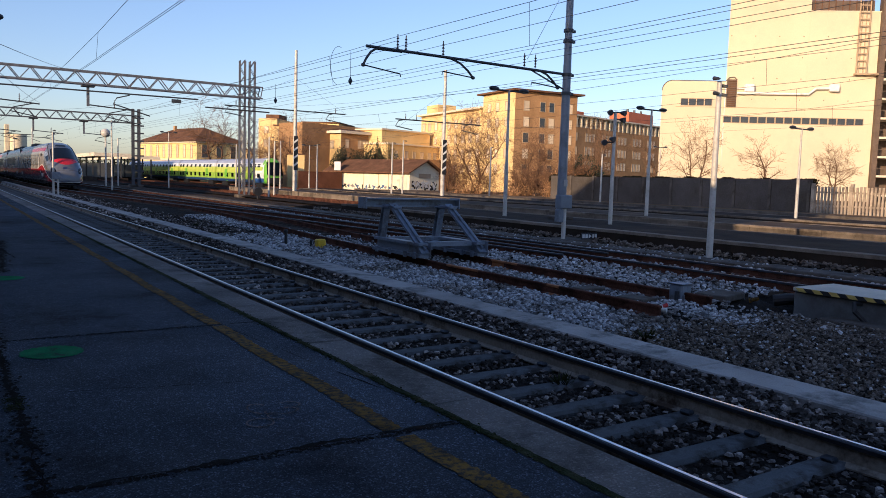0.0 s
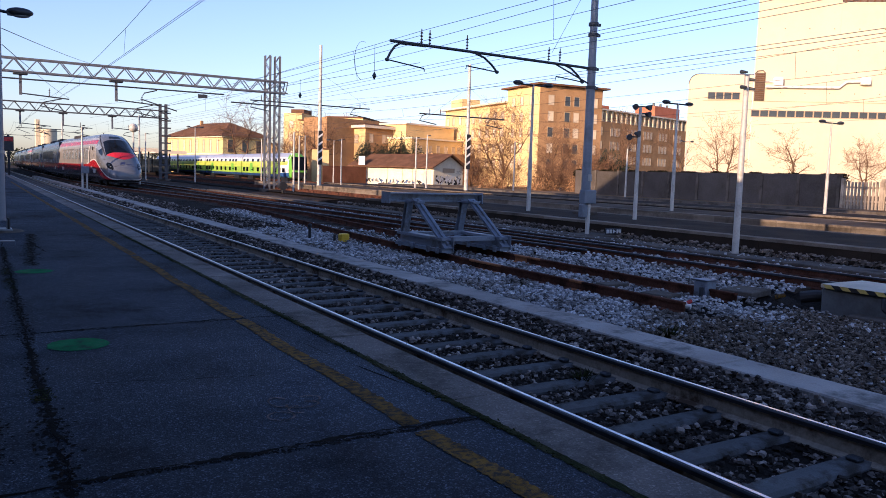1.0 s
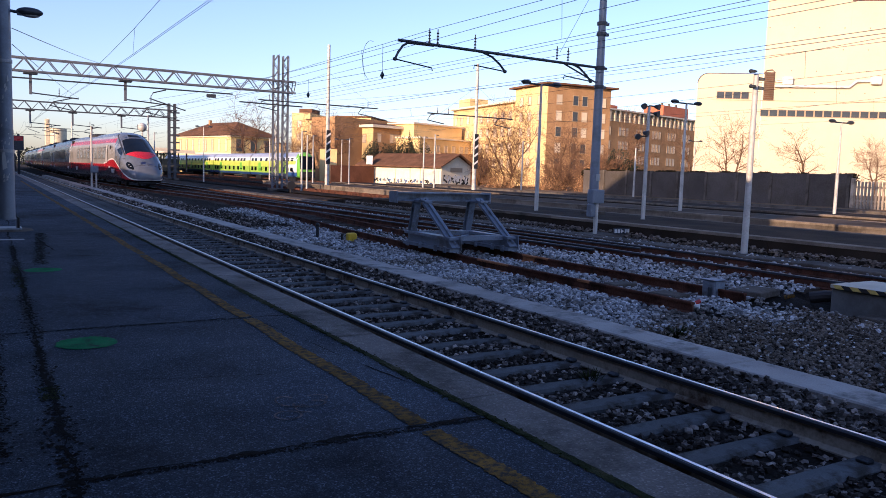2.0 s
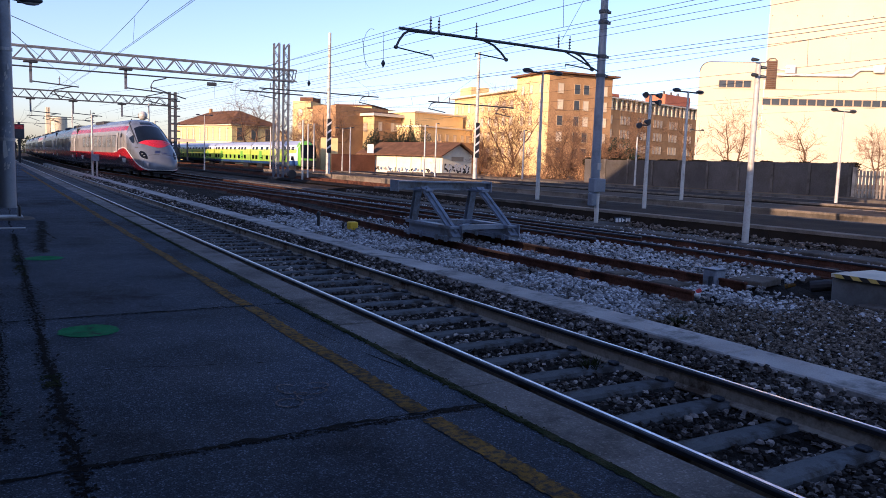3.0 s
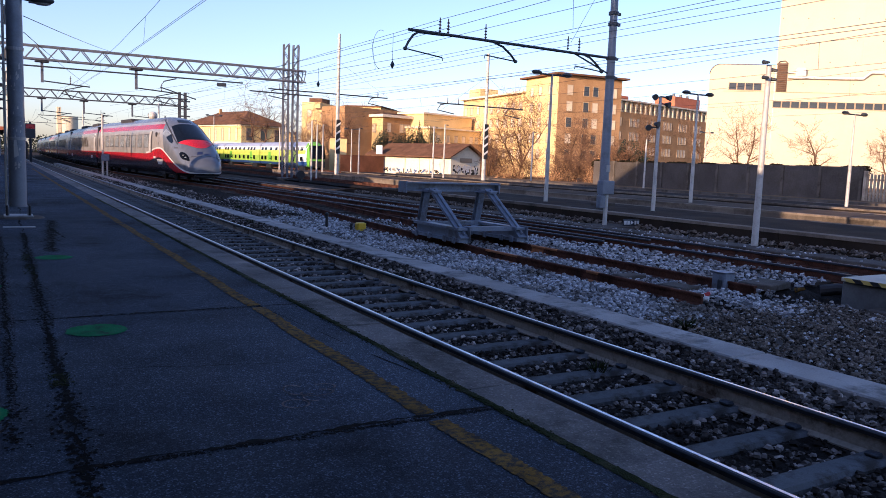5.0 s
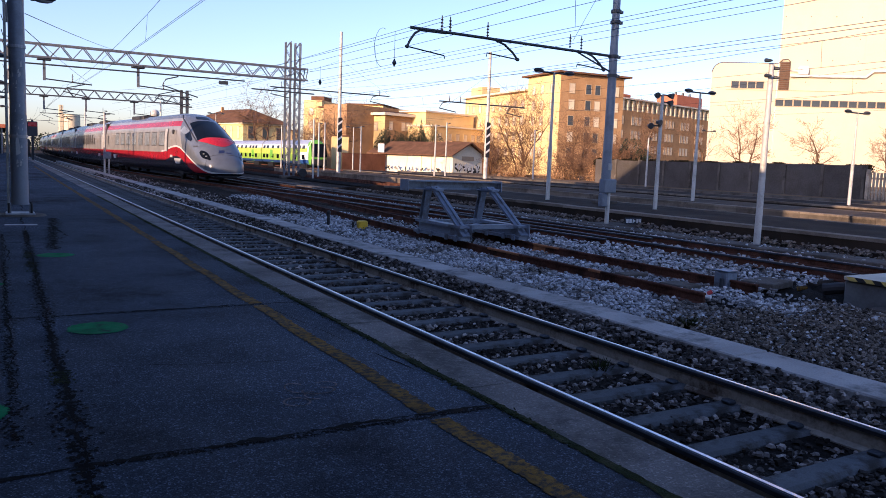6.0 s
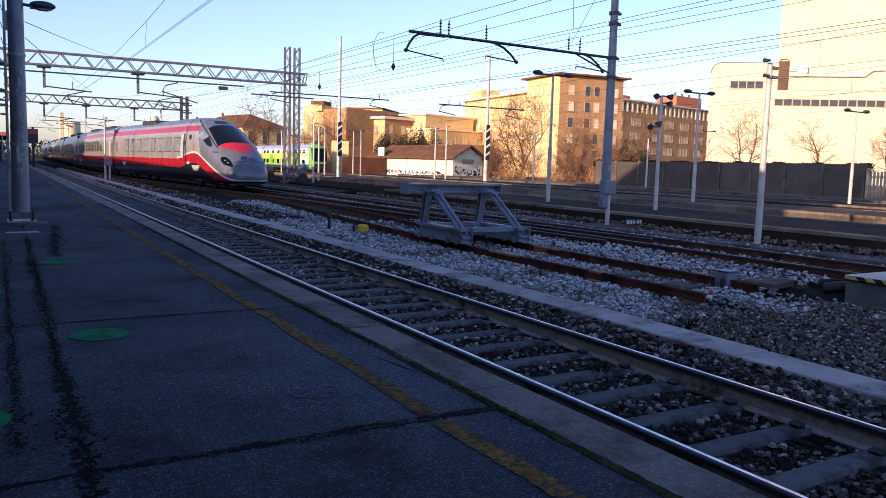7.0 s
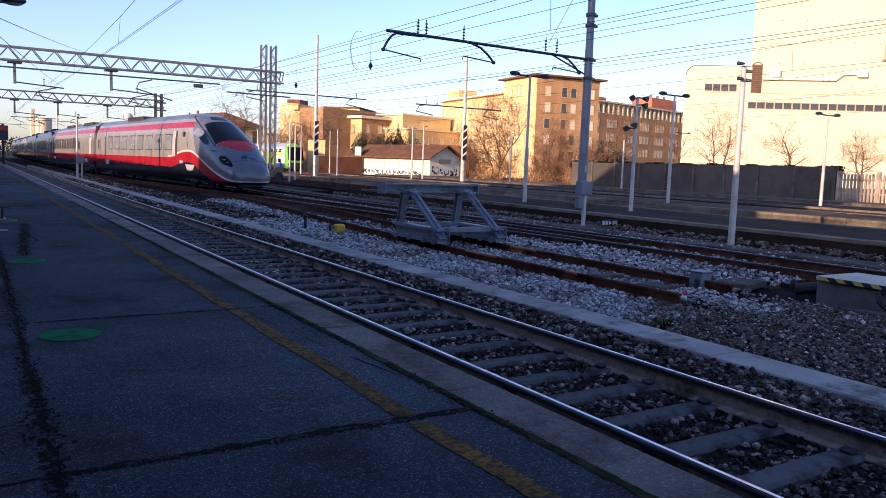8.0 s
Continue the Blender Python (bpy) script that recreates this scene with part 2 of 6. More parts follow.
M["dulltop"] = paint("dull_rail_top", (0.3, 0.28, 0.27), 0.5, 0.6, var=0.25, scale=3, fine=40, bump=0.1)
M["steelhead"] = paint("dark_rail_steel", (0.06, 0.062, 0.07), 0.4, 0.7, var=0.2, scale=4, fine=40, bump=0.1)


LEAD = ((-30, 13.8), (-2, 13.8), (10, 13.5), (20, 12.9), (30, 12.22), (42, 11.3), (61, 9.72), (75, 9.0), (90, 8.75), (116, 8.95), (150, 9.4), (240, 10.8))


def lead_x(y):
    """The centre line of the track on which the train comes: nearly straight, then through the points to the next track."""
    y = min(max(y, LEAD[0][0]), LEAD[-1][0])
    for k in range(len(LEAD) - 1):
        (ya, xa), (yb, xb) = LEAD[k], LEAD[k + 1]
        if y <= yb:
            before, after = LEAD[max(k - 1, 0)], LEAD[min(k + 2, len(LEAD) - 1)]
            ma, mb = (xb - before[1]) / (yb - before[0]), (after[1] - xa) / (after[0] - ya)
            h, u = yb - ya, (y - ya) / (yb - ya)
            return xa * (2 * u ** 3 - 3 * u * u + 1) + ma * h * (u ** 3 - 2 * u * u + u) + xb * (3 * u * u - 2 * u ** 3) + mb * h * (u ** 3 - u * u)
    return LEAD[-1][1]


def siding_x(y):
    """The near rail of the stub siding: straight from its buffer, then bending to join the lead."""
    rows = ((-50, 8.55), (13, 8.55), (20.7, 9.02), (27, 9.66), (31.5, 10.05), (37, 10.36), (44, 10.5))
    for (a, xa), (b, xb) in zip(rows, rows[1:]):
        if y <= b:
            return xa + (xb - xa) * (y - a) / (b - a)
    return rows[-1][1]


def rail(x0, y0, y1, label, sides="rust", top=None, points=None):
    pts = points or [(x0, y0, 0), (x0, y1, 0)]
    r = thing("rail", label, "rail", "rails", "structure")
    part("rail_web", Geo().sweep(WEB, pts), sides, r)
    part("rail_head", Geo().sweep(HEAD, pts), "steelhead" if top else sides, r)
    if top:
        part("running_surface", Geo().sweep([(-0.013, 0.0), (0.013, 0.0), (0.014, 0.003), (-0.014, 0.003)], pts), top, r, "polished steel top of the rail")
    return r


def build_ground():
    g = Geo().box(-400, 900, -300, 1500, -1.4, -0.42)
    whole("ground", g, "soil", "dark trodden soil and gravel of a station yard", "ground", kind="structure")
    # ballast beds, gently uneven
    for x0, x1, y0, y1, z in ((2.95, 6.2, -8, 150, -0.2), (6.75, 12.3, -8, 190, -0.2), (12.3, 15.6, -8, 150, -0.21), (22.6, 26.7, -8, 150, -0.2), (31.2, 35.0, -8, 190, -0.2), (39.8, 44.6, -8, 330, -0.2)):
        nx, ny = int((x1 - x0) / 0.45) + 2, int((y1 - y0) / 0.6)
        v, f = [], []
        for j in range(ny + 1):
            for i in range(nx + 1):
                x, y = x0 + (x1 - x0) * i / nx, y0 + (y1 - y0) * j / ny
                dip = -0.16 if x > 10.3 and x < 12.0 and y < 7.8 else 0.0
                v.append((x, y, dip + z + 0.05 * noise.noise((x * 0.9, y * 0.9, z)) + (0 if 0 < i < nx else -0.12)))
        f = [(j * (nx + 1) + i, j * (nx + 1) + i + 1, (j + 1) * (nx + 1) + i + 1, (j + 1) * (nx + 1) + i) for j in range(ny) for i in range(nx)]
        whole("ballast_bed", Geo().add(v, f), "ballast", "dark brown crushed-stone bed, blackened for the shade between stones", "ballast", kind="structure", smooth=True)


def build_near_platform():
    p = thing("platform", "dark patched asphalt station platform with cracked joints", "platform", kind="structure")
    part("paving", Geo().box(-9, 2.5, -14, 150, -0.6, 0.28), "asphalt", p)
    k = thing("platform_kerb", "worn pale concrete kerb stones along the platform edge", "kerb", kind="structure")
    y, n = -8.0, 0
    while y < 120:
        ln = 2.0
        part("kerb_stone", Geo().box(2.504, 2.88, y + 0.004, y + ln - 0.004, -0.4, 0.284 + rnd.uniform(-0.004, 0.004), 0.012 if y < 25 else 0), "kerb", k)
        y += ln


def build_track_one():
    for x, lab in ((3.62, "steel rail with a polished top beside the platform"), (5.12, "steel rail with a polished top and dusty sides")):
        rail(x, -9, 150, lab, "dustrail", "railtop")
    sl = thing("sleeper_row", "dark concrete sleepers half sunk in ballast", "sleepers", kind="structure")
    me = Geo().box(-1.15, 1.15, -0.105, 0.105, -0.12, 0.0, 0.025).mesh("sleeper", "sleeper")
    for i in range(-14, 235):
        ob = new("sleeper", me)
        ob.parent = sl
        ob.matrix_basis = pose(4.37, 2.84 + 0.604 * i, -0.145 + rnd.uniform(-0.008, 0.004), 0, 0, rnd.uniform(-0.8, 0.8))


    clip = Geo().box(-0.04, 0.04, -0.05, 0.05, 0.0, 0.035, 0.012).mesh("rail_clip", "darksteel")
    for i in range(-4, 20):
        for x in (3.62, 5.12):
            for s in (-0.11, 0.11):
                ob = new("rail_clip", clip)
                ob.parent = sl
                ob.matrix_basis = pose(x + s, 2.84 + 0.604 * i, -0.145)


def build_other_tracks():
    wood = Geo().box(-1.25, 1.25, -0.12, 0.12, -0.14, 0.0, 0.015).mesh("sleeper", "oldwood")
    for n, (x, y0, y1) in enumerate(((13.8, -2.0, 66.0), (9.3, 9.0, 40.0), (8.0, 36.0, 120.0))):
        row = thing("sleeper_row", "dark weathered sleepers under a rusty track", "sleepers", kind="structure")
        y = y0
        while y < y1:
            ob = new("sleeper", wood)
            ob.parent = row
            cx = (x, siding_x(y) + 0.75, lead_x(y))[n]
            ob.matrix_basis = pose(cx, y, (-0.15 if n == 0 else -0.165) + rnd.uniform(-0.012, 0.008), 0, 0, rnd.uniform(-1.5, 1.5))
            y += 0.62
    for x, y0 in ((8.55, 7.45), (10.05, 7.75)):
        ys = [y0] + [q for q in range(9, 41 if x < 9 else 31, 2)]
        rail(x, y0, 0, "rusty rail of the stub siding with worn orange paint", "rust", None, [(siding_x(q) + x - 8.55, q, 0) for q in ys])
    for x in (13.05, 14.55):
        rail(x, -12, 150, "rusty brown rail of the through track", "rust", "dulltop")
    for s in (-0.75, 0.75):
        rail(0, 0, 0, "rusty rail curving through the points", "rust", "dulltop", [(lead_x(y) + s, y, 0.002) for y in range(14, 241, 2)])
    for x in (23.6, 25.1, 32.3, 33.8, 41.0, 42.5):
        rail(x, -12, 320 if x > 40 else 220, "rusty rail between the far platforms", "rust")


def build_lineside_kerb():
    k = thing("lineside_kerb", "pale concrete trough kerb between the tracks", "kerb", kind="structure")
    y = -7.0
    while y < 110:
        part("kerb_block", Geo().box(6.22, 6.74, y + 0.003, y + 2.997, -0.5, -0.1 + rnd.uniform(-0.006, 0.006), 0.015 if y < 20 else 0), "trough", k)
        y += 3.0
    s = thing("concrete_strip", "low concrete strip beside the rusty through track", "kerb", kind="structure")
    y = -10.0
    while y < 60:
        part("strip_slab", Geo().box(15.7, 16.55, y + 0.004, y + 2.996, -0.5, -0.06 + rnd.uniform(-0.01, 0.01), 0.02), "concrete", s)
        y += 3.0


def island(name, x0, x1, y0, y1, z, label):
    p = thing(name, label, "platform", "island platforms", "structure")
    # the second island's paving is coloured lighter so that it looks sunlit
    part("paving", Geo().box(x0 + 0.4, x1 - 0.4, y0, y1, -0.6, z - 0.005), "sunlittop" if 26 < x0 < 30 else "darkconcrete", p)
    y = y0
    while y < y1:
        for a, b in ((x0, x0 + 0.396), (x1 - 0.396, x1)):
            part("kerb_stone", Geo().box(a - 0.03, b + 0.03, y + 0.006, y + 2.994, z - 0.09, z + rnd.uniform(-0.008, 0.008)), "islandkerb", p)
            # sun-facing edge of the second island is lightened, all other faces stay dark
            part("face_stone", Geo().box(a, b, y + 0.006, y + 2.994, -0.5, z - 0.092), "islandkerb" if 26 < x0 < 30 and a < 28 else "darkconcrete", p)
        y += 3.0


def build_islands():
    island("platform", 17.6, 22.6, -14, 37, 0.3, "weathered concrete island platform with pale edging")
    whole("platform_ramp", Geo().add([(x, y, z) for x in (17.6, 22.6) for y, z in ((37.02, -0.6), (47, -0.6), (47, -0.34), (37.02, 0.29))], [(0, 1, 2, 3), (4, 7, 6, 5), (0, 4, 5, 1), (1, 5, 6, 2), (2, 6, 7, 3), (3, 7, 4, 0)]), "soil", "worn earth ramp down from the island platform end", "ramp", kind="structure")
    island("platform", 26.75, 31.2, -14, 85, 0.3, "weathered concrete island platform coloured lighter as if sunlit")
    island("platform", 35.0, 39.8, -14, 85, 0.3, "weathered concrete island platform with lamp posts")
    whole("far_kerb", Geo().box(44.6, 45.2, -14, 90, -0.5, 0.3), "concrete", "long pale concrete kerb before the boundary wall", "kerb", kind="structure")
    # two roofs out of view, added to hold sky light off platform and coaches
    whole("canopy", Geo().box(-9, -0.9, -25, 24, 5.4, 5.7), "darkconcrete", "unseen flat canopy added to darken the platform and coaches", "canopy", kind="structure")
    whole("canopy", Geo().box(-9, -2.2, 82, 136, 4.4, 4.8), "darkconcrete", "unseen flat canopy added to darken the platform and coaches", "canopy", kind="structure")
    whole("station_block", Geo().box(-22, -9, 5.2, 27.5, -0.6, 16.2), "plaster", "station building beside the platform", "building", kind="structure")
    # wings stand out of view; their stepped heights decide where sun meets the train
    for y0, y1, h in ((27.51, 80.0, 5.3), (80.01, 127.0, 10.5), (127.01, 150.0, 5.8), (150.01, 240.0, 10.5)):
        whole("station_wing", Geo().box(-22, -9, y0, y1, -0.6, h), "plaster", "unseen plastered wing, height stepped to shade or sun the train", "building", "station wings", "structure")
    whole("station_annex", Geo().box(-22, -9, -60, 5.1, -0.6, 7.0), "plaster", "lower station wing beside the platform", "building", kind="structure")


build_ground()
build_near_platform()
build_track_one()
build_other_tracks()
build_lineside_kerb()
build_islands()


# ---- the moving train ----
def livery(name, bands, extra=None, rough=0.27, spec=0.7):
    """Paint in level bands: (height, colour) from below; extra(nodes, links, y, z, colour) may add shapes."""
    m = bpy.data.materials.new(name)
    m.use_nodes = True
    n, lk = m.node_tree.nodes, m.node_tree.links
    b = n["Principled BSDF"]
    tc = n.new("ShaderNodeTexCoord")
    sp = n.new("ShaderNodeSeparateXYZ")
    lk.new(tc.outputs["Object"], sp.inputs[0])

    def mask(src, op, val):
        q = n.new("ShaderNodeMath")
        q.operation = op
        lk.new(src, q.inputs[0])
        if isinstance(val, (int, float)):
            q.inputs[1].default_value = val
        else:
            lk.new(val, q.inputs[1])
        return q.outputs[0]

    def lay(under, fac, colour):
        q = n.new("ShaderNodeMix")
        q.data_type = "RGBA"
        lk.new(fac, q.inputs[0])
        if isinstance(under, tuple):
            q.inputs[6].default_value = rgb(under)
        else:
            lk.new(under, q.inputs[6])
        q.inputs[7].default_value = rgb(colour)
        return q.outputs[2]

    col = bands[0][1]
    for z, c in bands[1:]:
        col = lay(col, mask(sp.outputs[2], "GREATER_THAN", z), c)
    if extra:
        col = extra(n, lk, sp, col, mask, lay)
    nz = n.new("ShaderNodeTexNoise")
    nz.inputs["Scale"].default_value, nz.inputs["Detail"].default_value = 1.3, 5.0
    lk.new(tc.outputs["Object"], nz.inputs["Vector"])
    mr = n.new("ShaderNodeMapRange")
    mr.inputs[1].default_value, mr.inputs[2].default_value, mr.inputs[3].default_value, mr.inputs[4].default_value = 0.3, 0.7, 0.82, 1.1
    lk.new(nz.outputs["Fac"], mr.inputs[0])
    sc = n.new("ShaderNodeVectorMath")
    sc.operation = "SCALE"
    lk.new(col, sc.inputs[0])
    lk.new(mr.outputs[0], sc.inputs["Scale"])
    lk.new(sc.outputs[0], b.inputs["Base Color"])
    b.inputs["Roughness"].default_value = rough
    b.inputs["Metallic"].default_value = 0.08
    b.inputs["Specular IOR Level"].default_value = spec
    return m


SILVER, RED, NAVY, ROOF = (0.27, 0.265, 0.265), (0.34, 0.013, 0.02), (0.01, 0.012, 0.024), (0.13, 0.135, 0.15)
BANDS = [(0, NAVY), (1.08, RED), (1.6, SILVER), (3.2, RED), (3.52, SILVER), (3.7, ROOF)]


def head_shapes(n, lk, sp, col, mask, lay):
    # the red band rises over the first wheels and sweeps down into the nose
    rp = n.new("ShaderNodeValToRGB")
    e = rp.color_ramp.elements
    e[0].position, e[0].color = 0.1, (0.1, 0.1, 0.1, 1)
    e[1].position, e[1].color = 1.0, (0.4, 0.4, 0.4, 1)
    for p, v in ((0.2, 0.165), (0.296, 0.245), (0.377, 0.31), (0.46, 0.378), (0.546, 0.447), (0.59, 0.472), (0.644, 0.485), (0.7, 0.482), (0.775, 0.468), (0.85, 0.44), (0.923, 0.412)):
        k = e.new(p)
        k.color = (v, v, v, 1)
    ys = n.new("ShaderNodeMath")
    ys.operation = "MULTIPLY"
    ys.inputs[1].default_value = 0.1
    lk.new(sp.outputs[1], ys.inputs[0])
    lk.new(ys.outputs[0], rp.inputs[0])
    zr = n.new("ShaderNodeMath")
    zr.operation = "MULTIPLY"
    zr.inputs[1].default_value = 4.0
    lk.new(rp.outputs[0], zr.inputs[0])
    z = sp.outputs[2]
    front = mask(sp.outputs[1], "LESS_THAN", 9.95)

    def both(a, b):
        q = n.new("ShaderNodeMath")
        q.operation = "MULTIPLY"
        lk.new(a, q.inputs[0])
        lk.new(b, q.inputs[1])
        return q.outputs[0]

    def shifted(d):
        q = n.new("ShaderNodeMath")
        q.operation = "ADD"
        q.inputs[1].default_value = d
        lk.new(zr.outputs[0], q.inputs[0])
        return q.outputs[0]

    slope = n.new("ShaderNodeMath")
    slope.operation = "MULTIPLY_ADD"
    slope.inputs[1].default_value, slope.inputs[2].default_value = 0.75, 3.9
    lk.new(z, slope.inputs[0])
    bonnet = both(mask(sp.outputs[1], "LESS_THAN", slope.outputs[0]), mask(z, "GREATER_THAN", 0.3))
    # bonnet is painted darker and bluer than the sides, to look shaded
    col = lay(col, bonnet, (0.12, 0.135, 0.165))
    low = both(front, both(mask(z, "LESS_THAN", zr.outputs[0]), mask(z, "GREATER_THAN", 0.3)))
    col = lay(col, both(front, mask(z, "LESS_THAN", shifted(0.1))), (0.6, 0.6, 0.6))
    col = lay(col, low, RED)
    col = lay(col, both(front, mask(z, "LESS_THAN", shifted(-0.55))), NAVY)
    return lay(col, mask(z, "LESS_THAN", 0.52), NAVY)


M["livery"] = livery("silver_red_livery", BANDS)
M["livery_nose"] = livery("silver_red_nose_livery", BANDS, head_shapes)
M["trainglass"] = paint("dark_train_glass", (0.004, 0.005, 0.007), 0.12, var=0.1, bump=0, spec=0.12)
# pale bluish base colour stands for the sky mirrored in the side panes
M["skyglass"] = paint("sky_pale_side_glass", (0.2, 0.23, 0.26), 0.2, var=0.3, scale=0.9, bump=0, spec=0.8)
M["coachglass"] = paint("tinted_coach_glass", (0.05, 0.045, 0.04), 0.35, var=0.3, scale=0.9, bump=0, spec=0.3)
M["redpaint"] = paint("glossy_red", (0.5, 0.018, 0.026), 0.3, var=0.08, bump=0)
M["seam"] = paint("dark_seam", (0.03, 0.03, 0.035), 0.7, var=0.1, bump=0)
M["bogie"] = paint("bogie_steel", (0.008, 0.008, 0.009), 0.7, 0.2, var=0.3, bump=0.2)
M["plate"] = paint("pale_plate", (0.36, 0.36, 0.36), 0.5, var=0.1, bump=0)

NOSE = [(1.28, 0.48, 0.56, 0.98), (1.34, 0.72, 0.48, 1.2), (1.44, 0.9, 0.42, 1.36), (1.6, 1.03, 0.38, 1.5), (1.9, 1.15, 0.34, 1.72), (2.32, 1.26, 0.32, 2.04), (2.75, 1.33, 0.32, 2.33), (3.2, 1.37, 0.32, 2.6),
        (4.2, 1.4, 0.32, 3.03), (5.4, 1.415, 0.32, 3.53), (6.2, 1.42, 0.32, 3.8), (7.2, 1.42, 0.32, 3.99), (8.3, 1.42, 0.32, 4.06), (10.0, 1.42, 0.32, 4.06), (40.0, 1.42, 0.32, 4.06)]
COACH = [(0, 1.42, 0.32, 4.06), (30, 1.42, 0.32, 4.06)]


def section(y, table):
    for a, b in zip(table, table[1:]):
        if y <= b[0]:
            k = (y - a[0]) / (b[0] - a[0])
            return [a[i] + (b[i] - a[i]) * k for i in (1, 2, 3)]
    return table[-1][1:]


def exps(y, nose):
    k = min(max((y - 1.5) / 6.5, 0), 1) if nose else 1
    return 2.15 + 0.75 * k


def body_ring(y, table, nose):
    w, zb, zt = section(y, table)
    zc = zb + 0.42 * (zt - zb)
    e = exps(y, nose)
    ring = []
    for i in range(40):
        a = 2 * math.pi * (i + 0.5) / 40
        c, s = math.cos(a), math.sin(a)
        if s > 0:
            ring.append((w * math.copysign(abs(c) ** (2 / e), c), zc + (zt - zc) * abs(s) ** (2 / e)))
        else:
            ring.append((w * math.copysign(abs(c) ** (2 / 5), c), zc - (zc - zb) * abs(s) ** (2 / 5)))
    return ring


def top_z(x, y, table, nose):
    w, zb, zt = section(y, table)
    zc, e = zb + 0.42 * (zt - zb), exps(y, nose)
    return zc + (zt - zc) * max(1 - (abs(x) / w) ** e, 0.0) ** (1 / e)


def side_x(z, y, table, nose):
    w, zb, zt = section(y, table)
    zc = zb + 0.42 * (zt - zb)
    if z >= zc:
        e = exps(y, nose)
        return w * max(1 - ((z - zc) / (zt - zc)) ** e, 0.0) ** (1 / e)
    return w * max(1 - ((zc - z) / (zc - zb)) ** 5, 0.0) ** (1 / 5)


def loft(ys, table, nose):
    v, f = [], []
    for y in ys:
        v += [(x, y, z) for x, z in body_ring(y, table, nose)]
    n = 40
    for k in range(len(ys) - 1):
        f += [(k * n + i, k * n + (i + 1) % n, (k + 1) * n + (i + 1) % n, (k + 1) * n + i) for i in range(n)]
    f += [tuple(range(n)), tuple(range((len(ys) - 1) * n, len(ys) * n))]
    return Geo().add(v, f)


def top_patch(y0, y1, half, table, lift, bow0=0.0, bow1=0.0, ny=8, nx=10):
    """A piece of the nose's skin between two bowed lines across it; half(k) is its half width."""
    v, f = [], []
    for j in range(ny + 1):
        k = j / ny
        hw = half(k)
        for i in range(nx + 1):
            s = -1 + 2 * i / nx
            y = y0 + bow0 * s * s + (y1 + bow1 * s * s - y0 - bow0 * s * s) * k
            x = s * hw
            v.append((x, y, top_z(x, y, table, True) + lift))
    for j in range(ny):
        f += [(j * (nx + 1) + i, j * (nx + 1) + i + 1, (j + 1) * (nx + 1) + i + 1, (j + 1) * (nx + 1) + i) for i in range(nx)]
    return Geo().add(v, f)


def side_patch(side, y0, y1, z0, z1, table, nose, lift=0.008):
    v = []
    for j in range(4):
        for i in range(4):
            ky, kz = i / 3, j / 3
            y = y0 + (y1 - y0) * ky
            z = z0 + (z1 - z0) * kz
            v.append((side * (side_x(z, y, table, nose) + lift), y, z))
    f = [(j * 4 + i, j * 4 + i + 1, (j + 1) * 4 + i + 1, (j + 1) * 4 + i) for j in range(3) for i in range(3)]
    return Geo().add(v, f)


def bogie(o, y):
    b = part("bogie", Geo().box(-1.2, 1.2, y - 1.7, y + 1.7, 0.38, 0.72, 0.05).box(-1.25, -1.0, y - 0.5, y + 0.5, 0.3, 0.9, 0.04).box(1.0, 1.25, y - 0.5, y + 0.5, 0.3, 0.9, 0.04), "bogie", o)
    for d in (-1.35, 1.35):
        for s in (-1, 1):
            part("wheel", Geo().tube((s * 0.68, y + d, 0.43), (s * 0.82, y + d, 0.43), 0.43, None, 18), "bogie", b)


def car_sides(o, first, last, nose, step=1.72, glass="skyglass", wide=1.12):
    for side in (-1, 1):
        y = first
        while y + wide < last:
            part("window_frame", side_patch(side, y - 0.05, y + wide + 0.05, 1.99, 2.89, NOSE, nose, 0.004), "seam", o)
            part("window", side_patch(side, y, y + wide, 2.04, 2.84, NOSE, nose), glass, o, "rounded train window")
            y += step


def skin(side, y, z, lift=0.012):
    return (side * (side_x(z, y, NOSE, True) + lift), y, z)


